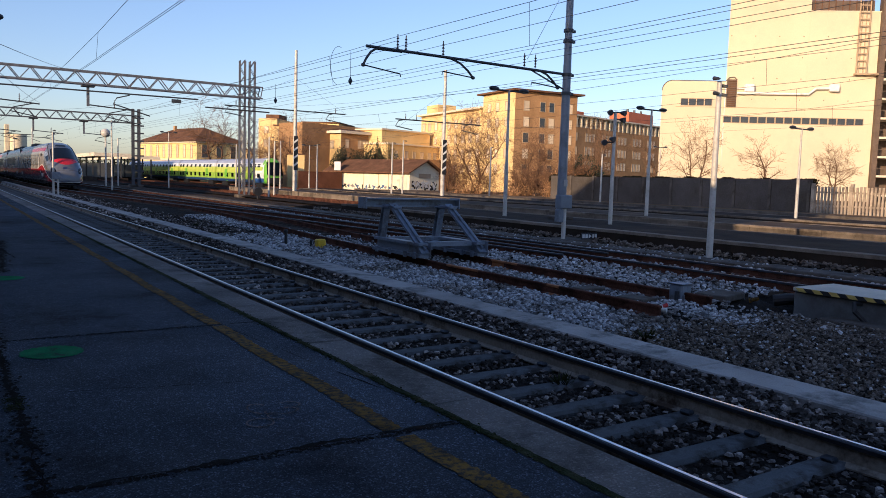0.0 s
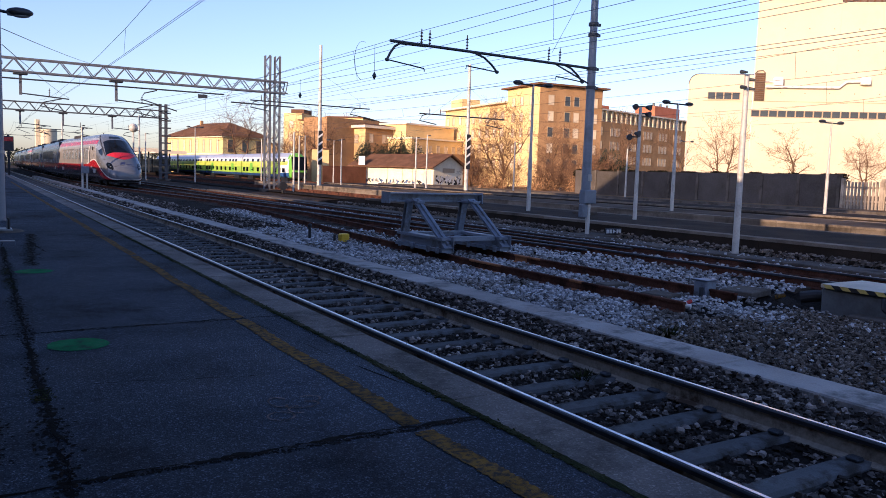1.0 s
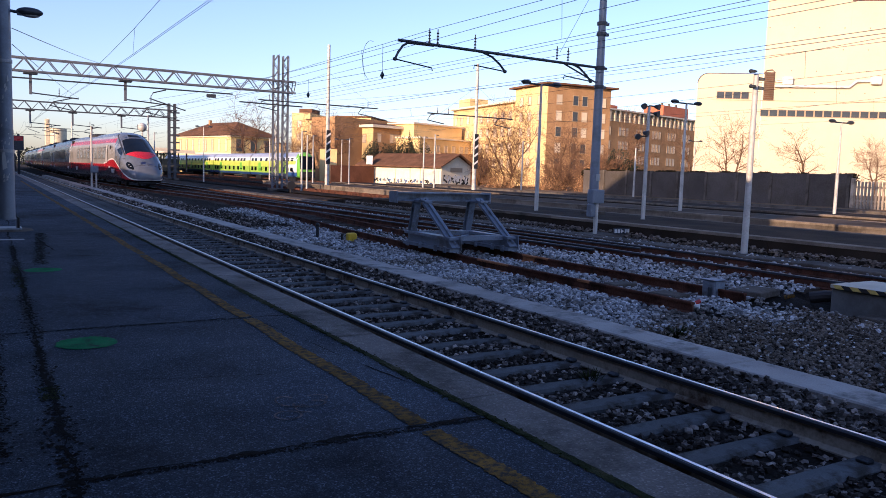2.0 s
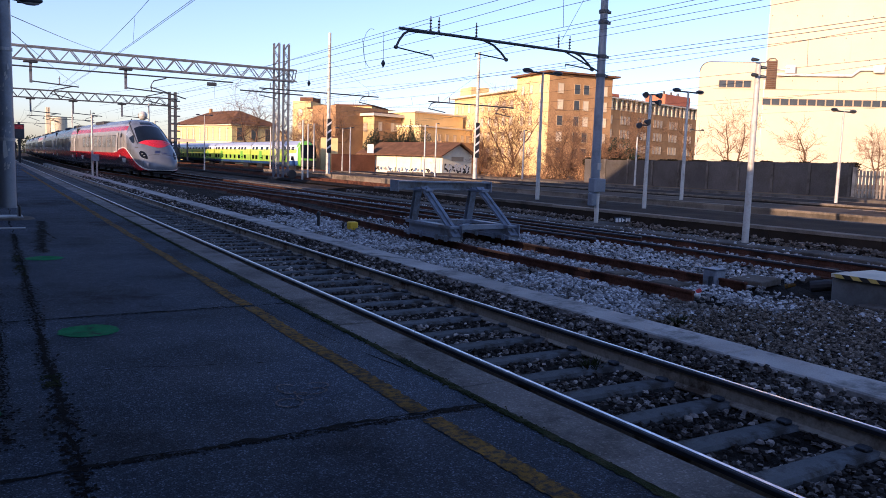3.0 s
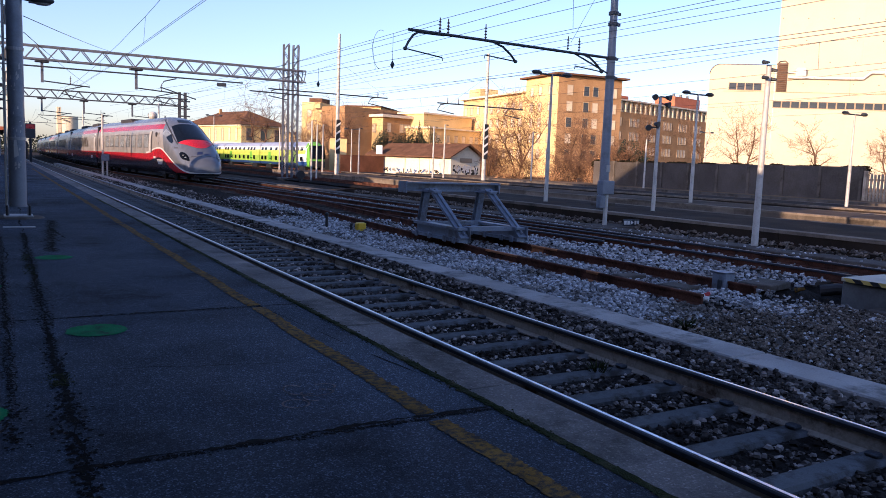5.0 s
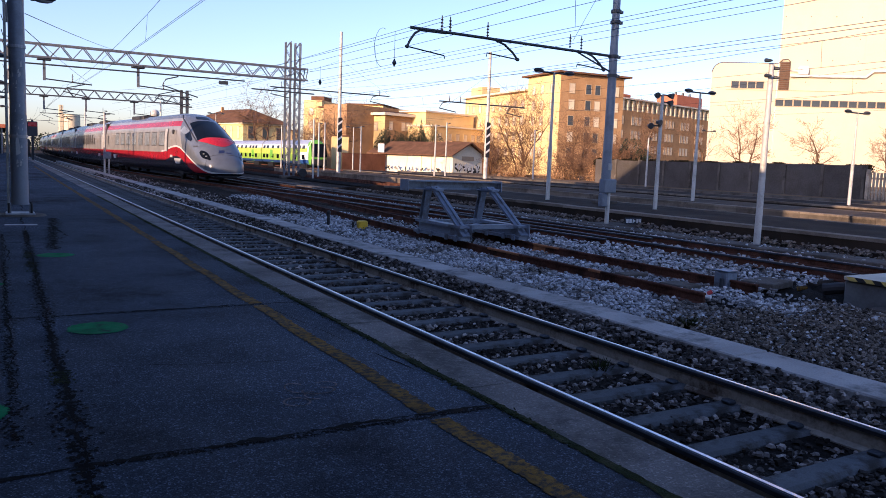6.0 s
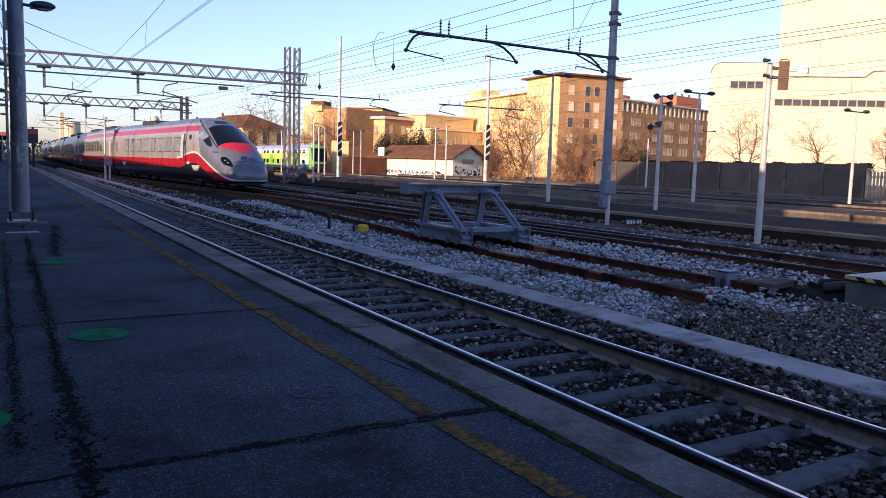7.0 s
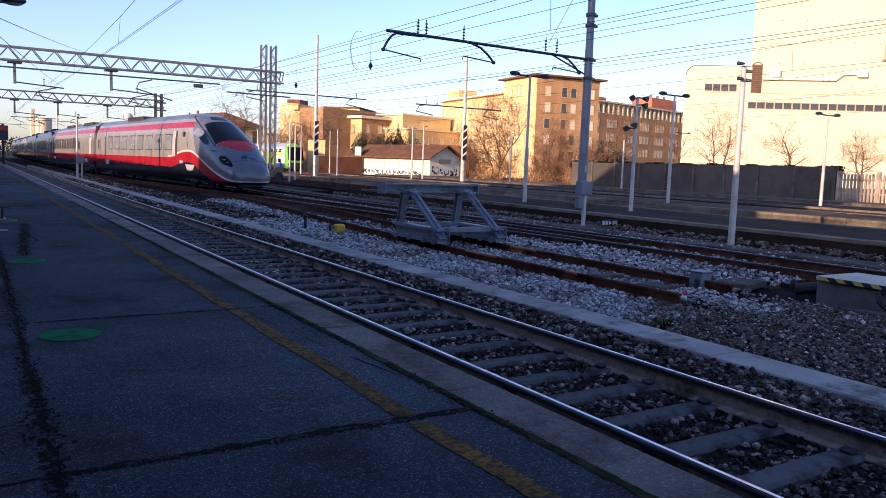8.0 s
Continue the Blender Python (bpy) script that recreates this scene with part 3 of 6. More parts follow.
def head_car():
    o = thing("train_car", "silver express train head car with red bands and pointed nose", "train", "coaches of the express train")
    ys = [1.28, 1.3, 1.34, 1.38, 1.44, 1.51, 1.6, 1.74, 1.9, 2.1, 2.32, 2.53, 2.75, 2.97, 3.2, 3.7, 4.2, 4.8, 5.4, 5.8, 6.2, 6.7, 7.2, 7.7, 8.3, 9.2, 10, 14, 18, 22, 27.2, 27.6]
    part("body", loft(ys, NOSE, True), "livery_nose", o, "silver body with red lower band", True)
    g = top_patch(3.12, 5.4, lambda k: 1.06 - 0.16 * k, NOSE, 0.015, 0.3, 0.12, 12, 14)
    part("windscreen", g, "trainglass", o, "large dark sloping windscreen", True)
    part("red_bib", top_patch(2.3, 3.1, lambda k: 0.98 + 0.08 * k, NOSE, 0.011, 0.85, 0.3, 10, 14), "redpaint", o, "red panel below the windscreen", True)
    part("roof_hatch", top_patch(5.72, 6.2, lambda k: 0.42 - 0.06 * k, NOSE, 0.012, 0.06, 0.03), "trainglass", o, "dark hatch with top lights")
    for side in (-1, 1):
        part("pillar_seam", Geo().poly([(side * x, y, top_z(x, y, NOSE, True) + 0.01) for x, y in ((1.1, 3.35), (1.1, 3.9), (1.08, 4.5), (1.05, 5.1), (1.02, 5.7), (0.98, 6.3), (0.9, 6.9), (0.75, 7.4))], 0.035, 5), "seam", o)
        v = []
        for j in range(9):
            k = j / 8
            cx, cy, hw = 1.16 - 0.28 * k, 2.6 - 0.95 * k, 0.13 * math.sin(math.pi * (0.1 + 0.82 * k))
            for i in (-1, 0, 1):
                x, y = side * (cx + hw * i), cy + 0.25 * hw * i
                v.append((x, y, top_z(x, y, NOSE, True) + 0.016))
        part("headlight", Geo().add(v, [(j * 3 + i, j * 3 + i + 1, j * 3 + i + 4, j * 3 + i + 3) for j in range(8) for i in range(2)]), "trainglass", o, "dark swept headlight lens", True)
        lens = [(1.06, 2.24), (0.99, 2.0)]
        for x, y in lens:
            part("lamp_lens", Geo().ball((side * x, y, top_z(x, y, NOSE, True) + 0.012), 0.07, 10, 6, None, (1, 1, 0.4)), "plate", o, "", True)
        part("cab_window", Geo().add([skin(side, y, z, 0.02) for y, z in ((5.85, 3.2), (6.1, 2.9), (5.3, 2.68), (4.85, 2.9))], [(0, 1, 2, 3)]), "skyglass", o, "slanted cab side window coloured with a pale reflection")
        part("cab_window", Geo().add([skin(side, y, z, 0.02) for y, z in ((5.2, 2.66), (4.8, 2.86), (4.0, 2.4), (4.05, 2.28), (4.6, 2.4))], [(0, 1, 2, 3, 4)]), "trainglass", o, "dark lower corner of the cab window")
        part("door_seam", side_patch(side, 8.38, 8.66, 1.7, 3.06, NOSE, True, 0.008), "seam", o)
        part("door", side_patch(side, 8.7, 9.2, 1.66, 3.06, NOSE, True, 0.006), "plate", o, "pale narrow cab door")
        part("grille", Geo().tube((side * 1.2, 7.27, 2.85), (side * 1.43, 7.27, 2.85), 0.14, None, 14), "seam", o)
        for y in (10.75, 13.2, 16.9, 18.75, 20.6, 24.2):
            part("panel_seam", side_patch(side, y, y + 0.045, 1.6 if y < 20 else 1.1, 3.68, NOSE, True, 0.006), "seam", o)
        for y, w in ((6.14, 0.75), (23.98, 0.6)):
            lo, hi = 0.95, 1.26
            a, b = min(side * 1.35, side * 1.455), max(side * 1.35, side * 1.455)
            part("bogie_plate", Geo().add([(x, y + dy, z) for x in (a, b) for dy, z in ((-w, hi), (w, hi), (w * 0.55, lo), (-w * 0.55, lo))], [(0, 1, 2, 3), (4, 7, 6, 5), (0, 4, 5, 1), (1, 5, 6, 2), (2, 6, 7, 3), (3, 7, 4, 0)]), "plate", o, "pale tapered plate over the wheels")
        part("tread_plate", Geo().box(min(side * 1.38, side * 1.45), max(side * 1.38, side * 1.45), 7.4, 7.85, 1.3, 1.45, 0.01), "plate", o)
        part("end_grille", side_patch(side, 26.5, 26.8, 2.0, 2.7, NOSE, True, 0.008), "seam", o)
        part("nose_seam", Geo().poly([skin(side, y, z, 0.006) for y, z in ((1.75, 0.5), (1.76, 0.8), (1.8, 1.1), (1.88, 1.38))] + [(side * x, y, top_z(x, y, NOSE, True) + 0.006) for x, y in ((0.7, 1.8), (0.4, 1.73), (0.1, 1.7))], 0.014, 4), "seam", o)
        part("panel_seam", Geo().poly([skin(side, y, z, 0.004) for y, z in ((6.9, 3.5), (6.75, 2.9), (6.6, 2.3), (6.5, 2.05))], 0.012, 4), "seam", o)
        part("body_badge", side_patch(side, 3.05, 3.5, 1.98, 2.04, NOSE, True, 0.01), "seam", o)
    part("coupler_cover", Geo().box(-0.6, 0.6, 1.4, 1.9, 0.26, 0.46, 0.06), "bogie", o)
    part("emblem", Geo().add([(x, y, top_z(x, y, NOSE, True) + 0.014) for x, y in ((-0.36, 1.82), (-0.06, 1.82), (0.03, 2.03), (-0.27, 2.03), (0.06, 1.82), (0.42, 1.82), (0.42, 1.89), (0.09, 1.89))],
                             [(0, 1, 2, 3), (4, 5, 6, 7)]), "navypaint", o, "dark blue emblem shape on the nose")
    car_sides(o, 9.35, 24.2, True, 1.9, "skyglass", 1.22)
    bogie(o, 6.1)
    bogie(o, 24.0)
    part("gangway", Geo().box(-1.25, 1.25, 27.6, 28.3, 0.6, 3.7), "black", o)
    part("aerial", Geo().tube((0, 10.6, 4.0), (0, 10.6, 4.2), 0.08, 0.04, 8), "seam", o)
    part("roof_unit", Geo().box(-0.85, 0.85, 17.2, 20.8, 3.8, 4.14, 0.05), "seam", o, "dark roof grille")
    return o


def coach():
    o = thing("train_car", "silver express train coach with red bands and dark windows", "train", "coaches of the express train")
    part("body", loft([0, 0.3, 8, 16, 25.2, 25.5], COACH, False), "livery", o, "silver body with red lower band", True)
    car_sides(o, 2.9, 22.8, False, 1.66, "coachglass", 1.05)
    for side in (-1, 1):
        for y in (0.9, 23.7):
            part("door", side_patch(side, y, y + 0.9, 1.6, 3.1, COACH, False, 0.006), "plate", o, "pale entrance door")
        for y in (0.35, 25.0):
            part("end_grille", side_patch(side, y, y + 0.25, 2.0, 2.7, COACH, False, 0.008), "seam", o)
        for y in (3.2, 22.2):
            part("bogie_plate", Geo().box(min(side * 1.38, side * 1.455), max(side * 1.38, side * 1.455), y - 0.5, y + 0.5, 0.98, 1.24, 0.03), "plate", o)
    bogie(o, 3.2)
    bogie(o, 22.2)
    part("gangway", Geo().box(-1.25, 1.25, 25.5, 26.2, 0.6, 3.7), "black", o)
    for y in (4, 14):
        part("roof_unit", Geo().box(-0.85, 0.85, y, y + 4, 3.8, 4.14, 0.05), "seam", o)
    return o


M["navypaint"] = paint("navy_paint", (0.02, 0.03, 0.09), 0.4, var=0.05, bump=0)
train_head = head_car()
train_coaches = [coach()]
for i in range(5):
    train_coaches.append(copy_thing(train_coaches[0], pose(0, 0, 0)))


# ---- things beside and over the tracks ----
M["fade_orange"] = paint("faded_orange_paint", (0.34, 0.13, 0.045), 0.8, var=0.3, scale=5, fine=40, bump=0.3, dirt=(0.12, 0.05, 0.026), dirt_at=0.62, dirt_scale=6)
M["bufsteel"] = paint("grey_buffer_paint", (0.2, 0.235, 0.29), 0.55, 0.2, var=0.18, scale=2, fine=30, bump=0.15, dirt=(0.1, 0.1, 0.105), dirt_scale=2)
M["hazard"] = paint("hazard_yellow", (0.6, 0.45, 0.12), 0.7, var=0.15, bump=0.1)
M["cabinet"] = paint("grey_cabinet", (0.13, 0.14, 0.145), 0.6, var=0.15, scale=2, bump=0.1, dirt=(0.08, 0.08, 0.078))
M["gantrysteel"] = paint("weathered_gantry_steel", (0.13, 0.14, 0.165), 0.6, 0.3, var=0.2, scale=2, fine=30, bump=0.1)
M["gantrydark"] = paint("dark_gantry_steel", (0.075, 0.08, 0.092), 0.6, 0.3, var=0.2, scale=2, fine=30, bump=0.1)
M["paleslab"] = paint("pale_board", (0.55, 0.5, 0.4), 0.8, var=0.12, bump=0.2)


def buffer_stop():
    o = thing("buffer_stop", "grey steel buffer stop of triangular frames bolted on the rails", "buffer stop")
    for x in (8.55, 10.05):
        f = part("side_frame", Geo().box(x - 0.13, x + 0.13, 13.9, 16.05, 0.03, 0.1).box(x - 0.12, x + 0.12, 13.95, 16.0, 0.28, 0.34).box(x - 0.02, x + 0.02, 13.95, 16.0, 0.08, 0.3), "bufsteel", o)
        part("post", Geo().beam((x, 15.78, 0.3), (x, 15.58, 1.1), 0.15, 0.02).beam((x, 15.92, 0.3), (x, 15.7, 1.1), 0.15, 0.02).beam((x, 15.85, 0.3), (x, 15.64, 1.1), 0.02, 0.13), "bufsteel", f)
        part("strut", Geo().beam((x, 15.35, 1.12), (x, 13.98, 0.22), 0.2, 0.03).beam((x, 15.22, 1.0), (x, 13.86, 0.12), 0.2, 0.03).beam((x, 15.28, 1.06), (x, 13.92, 0.17), 0.03, 0.14), "bufsteel", f)
        part("gusset", Geo().box(x - 0.1, x + 0.1, 15.1, 15.8, 1.02, 1.08, 0.01).box(x + 0.11, x + 0.125, 13.85, 14.35, 0.06, 0.36), "bufsteel", f)
        for y in (14.1, 14.5, 15.2, 15.8):
            part("clamp", Geo().box(x - 0.16, x - 0.125, y - 0.06, y + 0.06, 0.0, 0.14, 0.01).tube((x - 0.17, y, 0.08), (x - 0.12, y, 0.08), 0.03, None, 6), "bufsteel", f)
    part("buffer_beam", Geo().box(8.05, 10.55, 15.78, 15.82, 1.06, 1.24).box(8.05, 10.55, 15.62, 15.98, 1.21, 1.24).box(8.05, 10.55, 15.62, 15.98, 1.04, 1.07), "bufsteel", o, "heavy grey cross beam")
    for x in (8.02, 10.55):
        part("end_plate", Geo().box(x - 0.015, x + 0.015, 15.6, 16.0, 1.0, 1.26), "bufsteel", o)
    part("cross_bar", Geo().beam((8.55, 14.2, 0.3), (10.05, 14.2, 0.3), 0.12, 0.1).beam((8.55, 14.2, 0.25), (10.05, 15.6, 0.25), 0.08, 0.06), "bufsteel", o)
    part("cross_bar", Geo().beam((8.55, 15.6, 0.3), (10.05, 15.6, 0.3), 0.12, 0.1), "bufsteel", o)
    return o


buffer_stop()
for x, y0, ln in ((8.55, 11.9, 1.1), (10.05, 12.6, 0.9), (8.55, 9.6, 0.3)):
    whole("paint_mark", Geo().sweep([(px_ * 1.06, pz + 0.002) for px_, pz in RAIL], [(x, y0, 0), (x, y0 + ln, 0)]), "fade_orange", "faded orange paint mark round the rusty siding rail", "paint mark", "rail paint marks")

# wooden and steel bits at the end of the siding
ab = thing("anchor_box", "small grey steel box clamped over the siding rail", "box")
part("shell", Geo().box(9.95, 10.2, 8.25, 8.52, -0.16, 0.12, 0.025), "bufsteel", ab)
part("lid", Geo().box(9.935, 10.215, 8.235, 8.535, 0.121, 0.135, 0.005), "bufsteel", ab)
part("clamp", Geo().box(9.9, 9.95, 8.3, 8.36, -0.14, 0.02, 0.01), "darksteel", ab)
yb = thing("yellow_box", "yellow plastic trackside box on a short post", "box")
part("box", Geo().box(8.02, 8.27, 18.3, 18.5, -0.2, 0.08, 0.03), "boxyellow", yb)
part("post", Geo().tube((7.93, 18.5, -0.3), (7.93, 18.5, 0.05), 0.035), "black", yb)
whole("marker_post", Geo().tube((7.8, 19.9, -0.3), (7.8, 19.9, 0.18), 0.05, 0.04).ball((7.8, 19.9, 0.18), 0.06), "black", "short black marker post in the ballast", "post")
rw = thing("hose_end", "small red and white hose end lying at the rail", "hose")
part("red_end", Geo().tube((8.78, 7.62, -0.06), (8.86, 7.6, -0.03), 0.03), "red", rw)
part("white_end", Geo().tube((8.64, 7.6, -0.08), (8.75, 7.62, -0.06), 0.04).tube((8.72, 7.72, -0.1), (8.8, 7.55, -0.1), 0.035), "white", rw)

cab = thing("cable_cabinet", "low grey concrete cable pit with a pale hazard-striped lid", "cable pit")
part("body", Geo().box(11.72, 12.75, 3.2, 7.42, -0.4, 0.05, 0.02), "cabinet", cab)
lid = part("lid", Geo().box(11.68, 12.85, 3.1, 7.42, 0.055, 0.12, 0.01), "paleslab", cab, "pale worn lid")
y = 3.1
while y < 7.12:
    part("stripe", Geo().add([(11.655, y, 0.056), (11.655, y + 0.14, 0.056), (11.655, y + 0.21, 0.119), (11.655, y + 0.07, 0.119)], [(0, 1, 2, 3)]), "black", lid)
    part("stripe", Geo().add([(11.6545, y + 0.14, 0.056), (11.6545, y + 0.28, 0.056), (11.6545, y + 0.35, 0.119), (11.6545, y + 0.21, 0.119)], [(0, 1, 2, 3)]), "hazard", lid)
    y += 0.28
part("duct", Geo().poly([(12.1, 7.4, -0.12), (11.95, 7.65, -0.13), (11.82, 7.85, -0.18)], 0.1, 12), "black", cab, "black plastic pipe end")
part("cable", Geo().poly([(11.7, 6.3, 0.0), (11.55, 6.32, 0.02), (11.5, 6.28, -0.1), (11.6, 6.1, -0.3)], 0.035, 6), "black", cab)
whole("slab", Geo().box(11.25, 11.6, 5.4, 6.7, -0.35, -0.24, 0.02), "concrete", "pale concrete slab lying in the ballast", "slab")
whole("cable_warning", Geo().tube((11.5, 8.1, -0.2), (11.6, 7.98, -0.15), 0.04, 0.03), "yellow", "worn yellow cable end beside the pit", "cable")


def insulator(g, p, h=0.42, r=0.055):
    for k in range(4):
        z = p[2] + h * (k + 0.5) / 4
        g.tube((p[0], p[1], z - 0.02), (p[0], p[1], z + 0.02), r, r * 0.6, 8)
    g.tube(p, (p[0], p[1], p[2] + h + 0.08), 0.02, None, 6)


def catenary_mast():
    o = thing("catenary_mast", "tapered blue-grey steel mast with a long dark cantilever", "mast", at=(20.5, 23.1, 0.3))
    part("pole", Geo().tube((0, 0, 0.0), (0, 0, 6.0), 0.19, 0.155, 16).tube((0, 0, 6.0), (0, 0, 12.0), 0.15, 0.12, 16), "bluegrey", o, "", True)
    part("base", Geo().box(-0.35, 0.35, -0.35, 0.35, -0.02, 0.1, 0.02), "concrete", o)
    for z in (5.62, 6.9, 7.3, 4.9):
        part("clamp", Geo().tube((0, 0, z - 0.06), (0, 0, z + 0.06), 0.2, None, 12).box(-0.05, 0.32, -0.05, 0.05, z - 0.05, z + 0.05), "darksteel", o)
    part("plate", Geo().box(-0.09, 0.09, -0.215, -0.2, 1.3, 1.56), "plate", o)
    part("cantilever", Geo().tube((0, 0, 5.63), (-8.75, 0, 5.7), 0.052, None, 10), "darksteel", o)
    part("tie", Geo().tube((0, 0, 5.0), (-1.9, 0, 5.66), 0.03, None, 6), "darksteel", o)
    for x in (-7.57, -7.25, -5.75, -2.13, -1.6):
        g = Geo()
        insulator(g, (x, 0, 5.72))
        part("insulator", g, "porcelain", o)
    for a in (-8.3, -5.6, -1.6):
        # curved registration arm with its steady arm
        s = -1 if a < -8 else 1
        dx = 1.15 * s if a > -8 else -0.55
        pts = [(a + (0.9 if a < -8 else 0), 0, 5.66)] + [(a + dx * k, 0, 5.66 - 0.58 * k ** 2.2) for k in (0.15, 0.5, 0.8, 1.0)]
        part("registration_arm", Geo().poly(pts, 0.04, 8), "darksteel", o)
        e = pts[-1]
        part("steady_arm", Geo().poly([e, (e[0] + (1.4 if a < -8 else -1.3), 0, e[2] - 0.16 if a < -8 else e[2] + 0.1), (e[0] + (1.42 if a < -8 else -1.32), 0, e[2] - 0.26 if a < -8 else e[2] - 0.02)], 0.022, 6), "darksteel", o)
        part("clevis", Geo().ball(e, 0.065, 8, 5, None, (1.3, 1, 1)), "darksteel", o)
    return o


catenary_mast()
sb = thing("trackside_box", "grey equipment box on a thin steel post", "equipment box", at=(16.46, 18.4, -0.06))
part("post", Geo().tube((0, 0, 0), (0, 0, 1.0), 0.07, None, 10), "pole", sb)
part("box", Geo().box(-0.28, 0.2, -0.14, 0.14, 0.98, 1.4, 0.02), "bluegrey", sb)
part("bracket", Geo().box(-0.32, -0.1, -0.1, 0.1, 0.55, 0.95, 0.02), "bluegrey", sb)
part("foundation", Geo().box(-0.5, 0.9, -0.5, 0.6, -0.1, 0.015, 0.02), "concrete", sb)
pl = thing("marker_plate", "small dark plate with white bars lying by the post", "sign", at=(17.2, 18.05, -0.04))
part("plate", Geo().box(-0.3, 0.38, -0.02, 0.02, 0, 0.2, 0.005), "darksteel", pl)
for a, b in ((-0.27, -0.17), (-0.14, -0.04), (0.16, 0.24), (0.27, 0.35)):
    part("bar", Geo().box(a, b, -0.03, -0.022, 0.04, 0.16), "white", pl)
part("arrow", Geo().add([(0.0, -0.026, 0.03), (0.13, -0.026, 0.1), (0.0, -0.026, 0.17)], [(0, 1, 2)]), "white", pl)


def lamp_head(o, x, y, z, s, turn=0.0):
    """A flat street lamp head that points along x by s."""
    v = Geo().ball((x + s * 0.22, y, z + 0.03), 0.24, 12, 8, None, (1.0, 0.55, 0.38)).box(min(x, x + s * 0.1), max(x, x + s * 0.1), y - 0.05, y + 0.05, z - 0.05, z + 0.05)
    h = part("lamp_head", v, "darksteel", o, "dark lamp head", True)
    part("diffuser", Geo().ball((x + s * 0.23, y, z - 0.03), 0.19, 12, 6, None, (0.9, 0.5, 0.25)), "plate", h, "", True)


def twin_lamp(x, y, h, spread=0.55, base=0.3, turn=0.0):
    o = thing("street_lamp", "slim pale steel lamp post with two dark heads", "street lamp", "platform lamps", at=(x, y, base), turn=turn)
    part("pole", Geo().tube((0, 0, 0), (0, 0, 2.2), 0.085, 0.08, 12).tube((0, 0, 2.2), (0, 0, h), 0.06, 0.045, 12), "pole", o, "", True)
    part("crossbar", Geo().tube((-spread, 0, h - 0.02), (spread, 0, h - 0.02), 0.035, None, 8), "darksteel", o)
    lamp_head(o, -spread, 0, h, -1)
    lamp_head(o, spread, 0, h, 1)
    return o


for x, y, h in ((19.4, 25.3, 5.1), (28.1, 25.6, 5.0), (36.7, 23.4, 4.55), (22.5, 94.4, 6.5), (37.5, 88, 5.6), (62, 55, 5.5)):
    twin_lamp(x, y, h, base=0.3 if y < 50 else 0.25 if x > 46 else -0.2)


def camera_pole(x, y, h, base, r, heads, label):
    o = thing("pole", label, "pole", "pale poles", at=(x, y, base))
    part("shaft", Geo().tube((0, 0, 0), (0, 0, h), r, r * 0.72, 14), "pole", o, "", True)
    for dx, dz, s in heads:
        part("bracket", Geo().tube((0, 0, h + dz), (dx, 0, h + dz), 0.025, None, 6), "darksteel", o)
        part("floodlight", Geo().tube((dx, 0.05, h + dz), (dx + s * 0.05, -0.12, h + dz - 0.03), 0.05, 0.11 if h < 4.0 else 0.035, 12), "darksteel", o, "small dark floodlight")
    return o


camera_pole(16.3, 12.7, 4.42, -0.06, 0.085, ((-0.16, 0.06, -1), (0.1, -0.1, 1), (-0.12, -0.3, -1), (0.1, -0.32, 1)), "tall white pole with small fittings at the top")
camera_pole(20.0, 19.9, 3.95, 0.3, 0.075, ((-0.3, 0.0, -1), (0.32, 0.02, 1), (-0.52, -1.05, -1), (-0.16, -0.92, 1), (0.3, -0.22, 1)), "pale pole with round floodlights on two crossbars")
camera_pole(23.5, 63.8, 5.2, -0.3, 0.09, ((0.3, 0.0, 1),), "pale yard pole with a small lamp")
sp_ = camera_pole(6.62, 61.0, 4.55, -0.3, 0.08, ((0.12, 0.1, 1), (0.1, -0.1, -1)), "pale signal post with a box and a small lamp")
part("equipment_box", Geo().box(-0.1, 0.42, -0.28, -0.09, 1.25, 1.75, 0.03), "bluegrey", sp_, "grey box on the post")
part("side_post", Geo().tube((0.28, -0.15, 0.0), (0.28, -0.15, 1.25), 0.06, None, 8), "pole", sp_)
for x, y, h in ((35.6, 64, 5.2), (37.3, 64.9, 5.5), (31.5, 72, 5.0), (29.2, 76, 5.3), (12.8, 74.4, 6.2), (34.5, 104, 7.5), (28.5, 88, 5.2), (24.8, 66, 4.8), (45.6, 62, 5.2), (47.0, 48, 4.4), (17.2, 96, 5.5)):
    camera_pole(x, y, h, -0.1, 0.085, ((0.25, -0.05, 1),), "slim pale yard pole with a small fitting")
sh = thing("shunting_signal", "low black shunting signal on a stub", "signal", at=(22.4, 63.4, -0.35))
part("lamp_box", Geo().tube((0, -0.15, 0.62), (0, 0.2, 0.62), 0.36, None, 14), "black", sh)
part("stub", Geo().tube((0, 0, 0), (0, 0, 0.4), 0.1, None, 8), "black", sh)


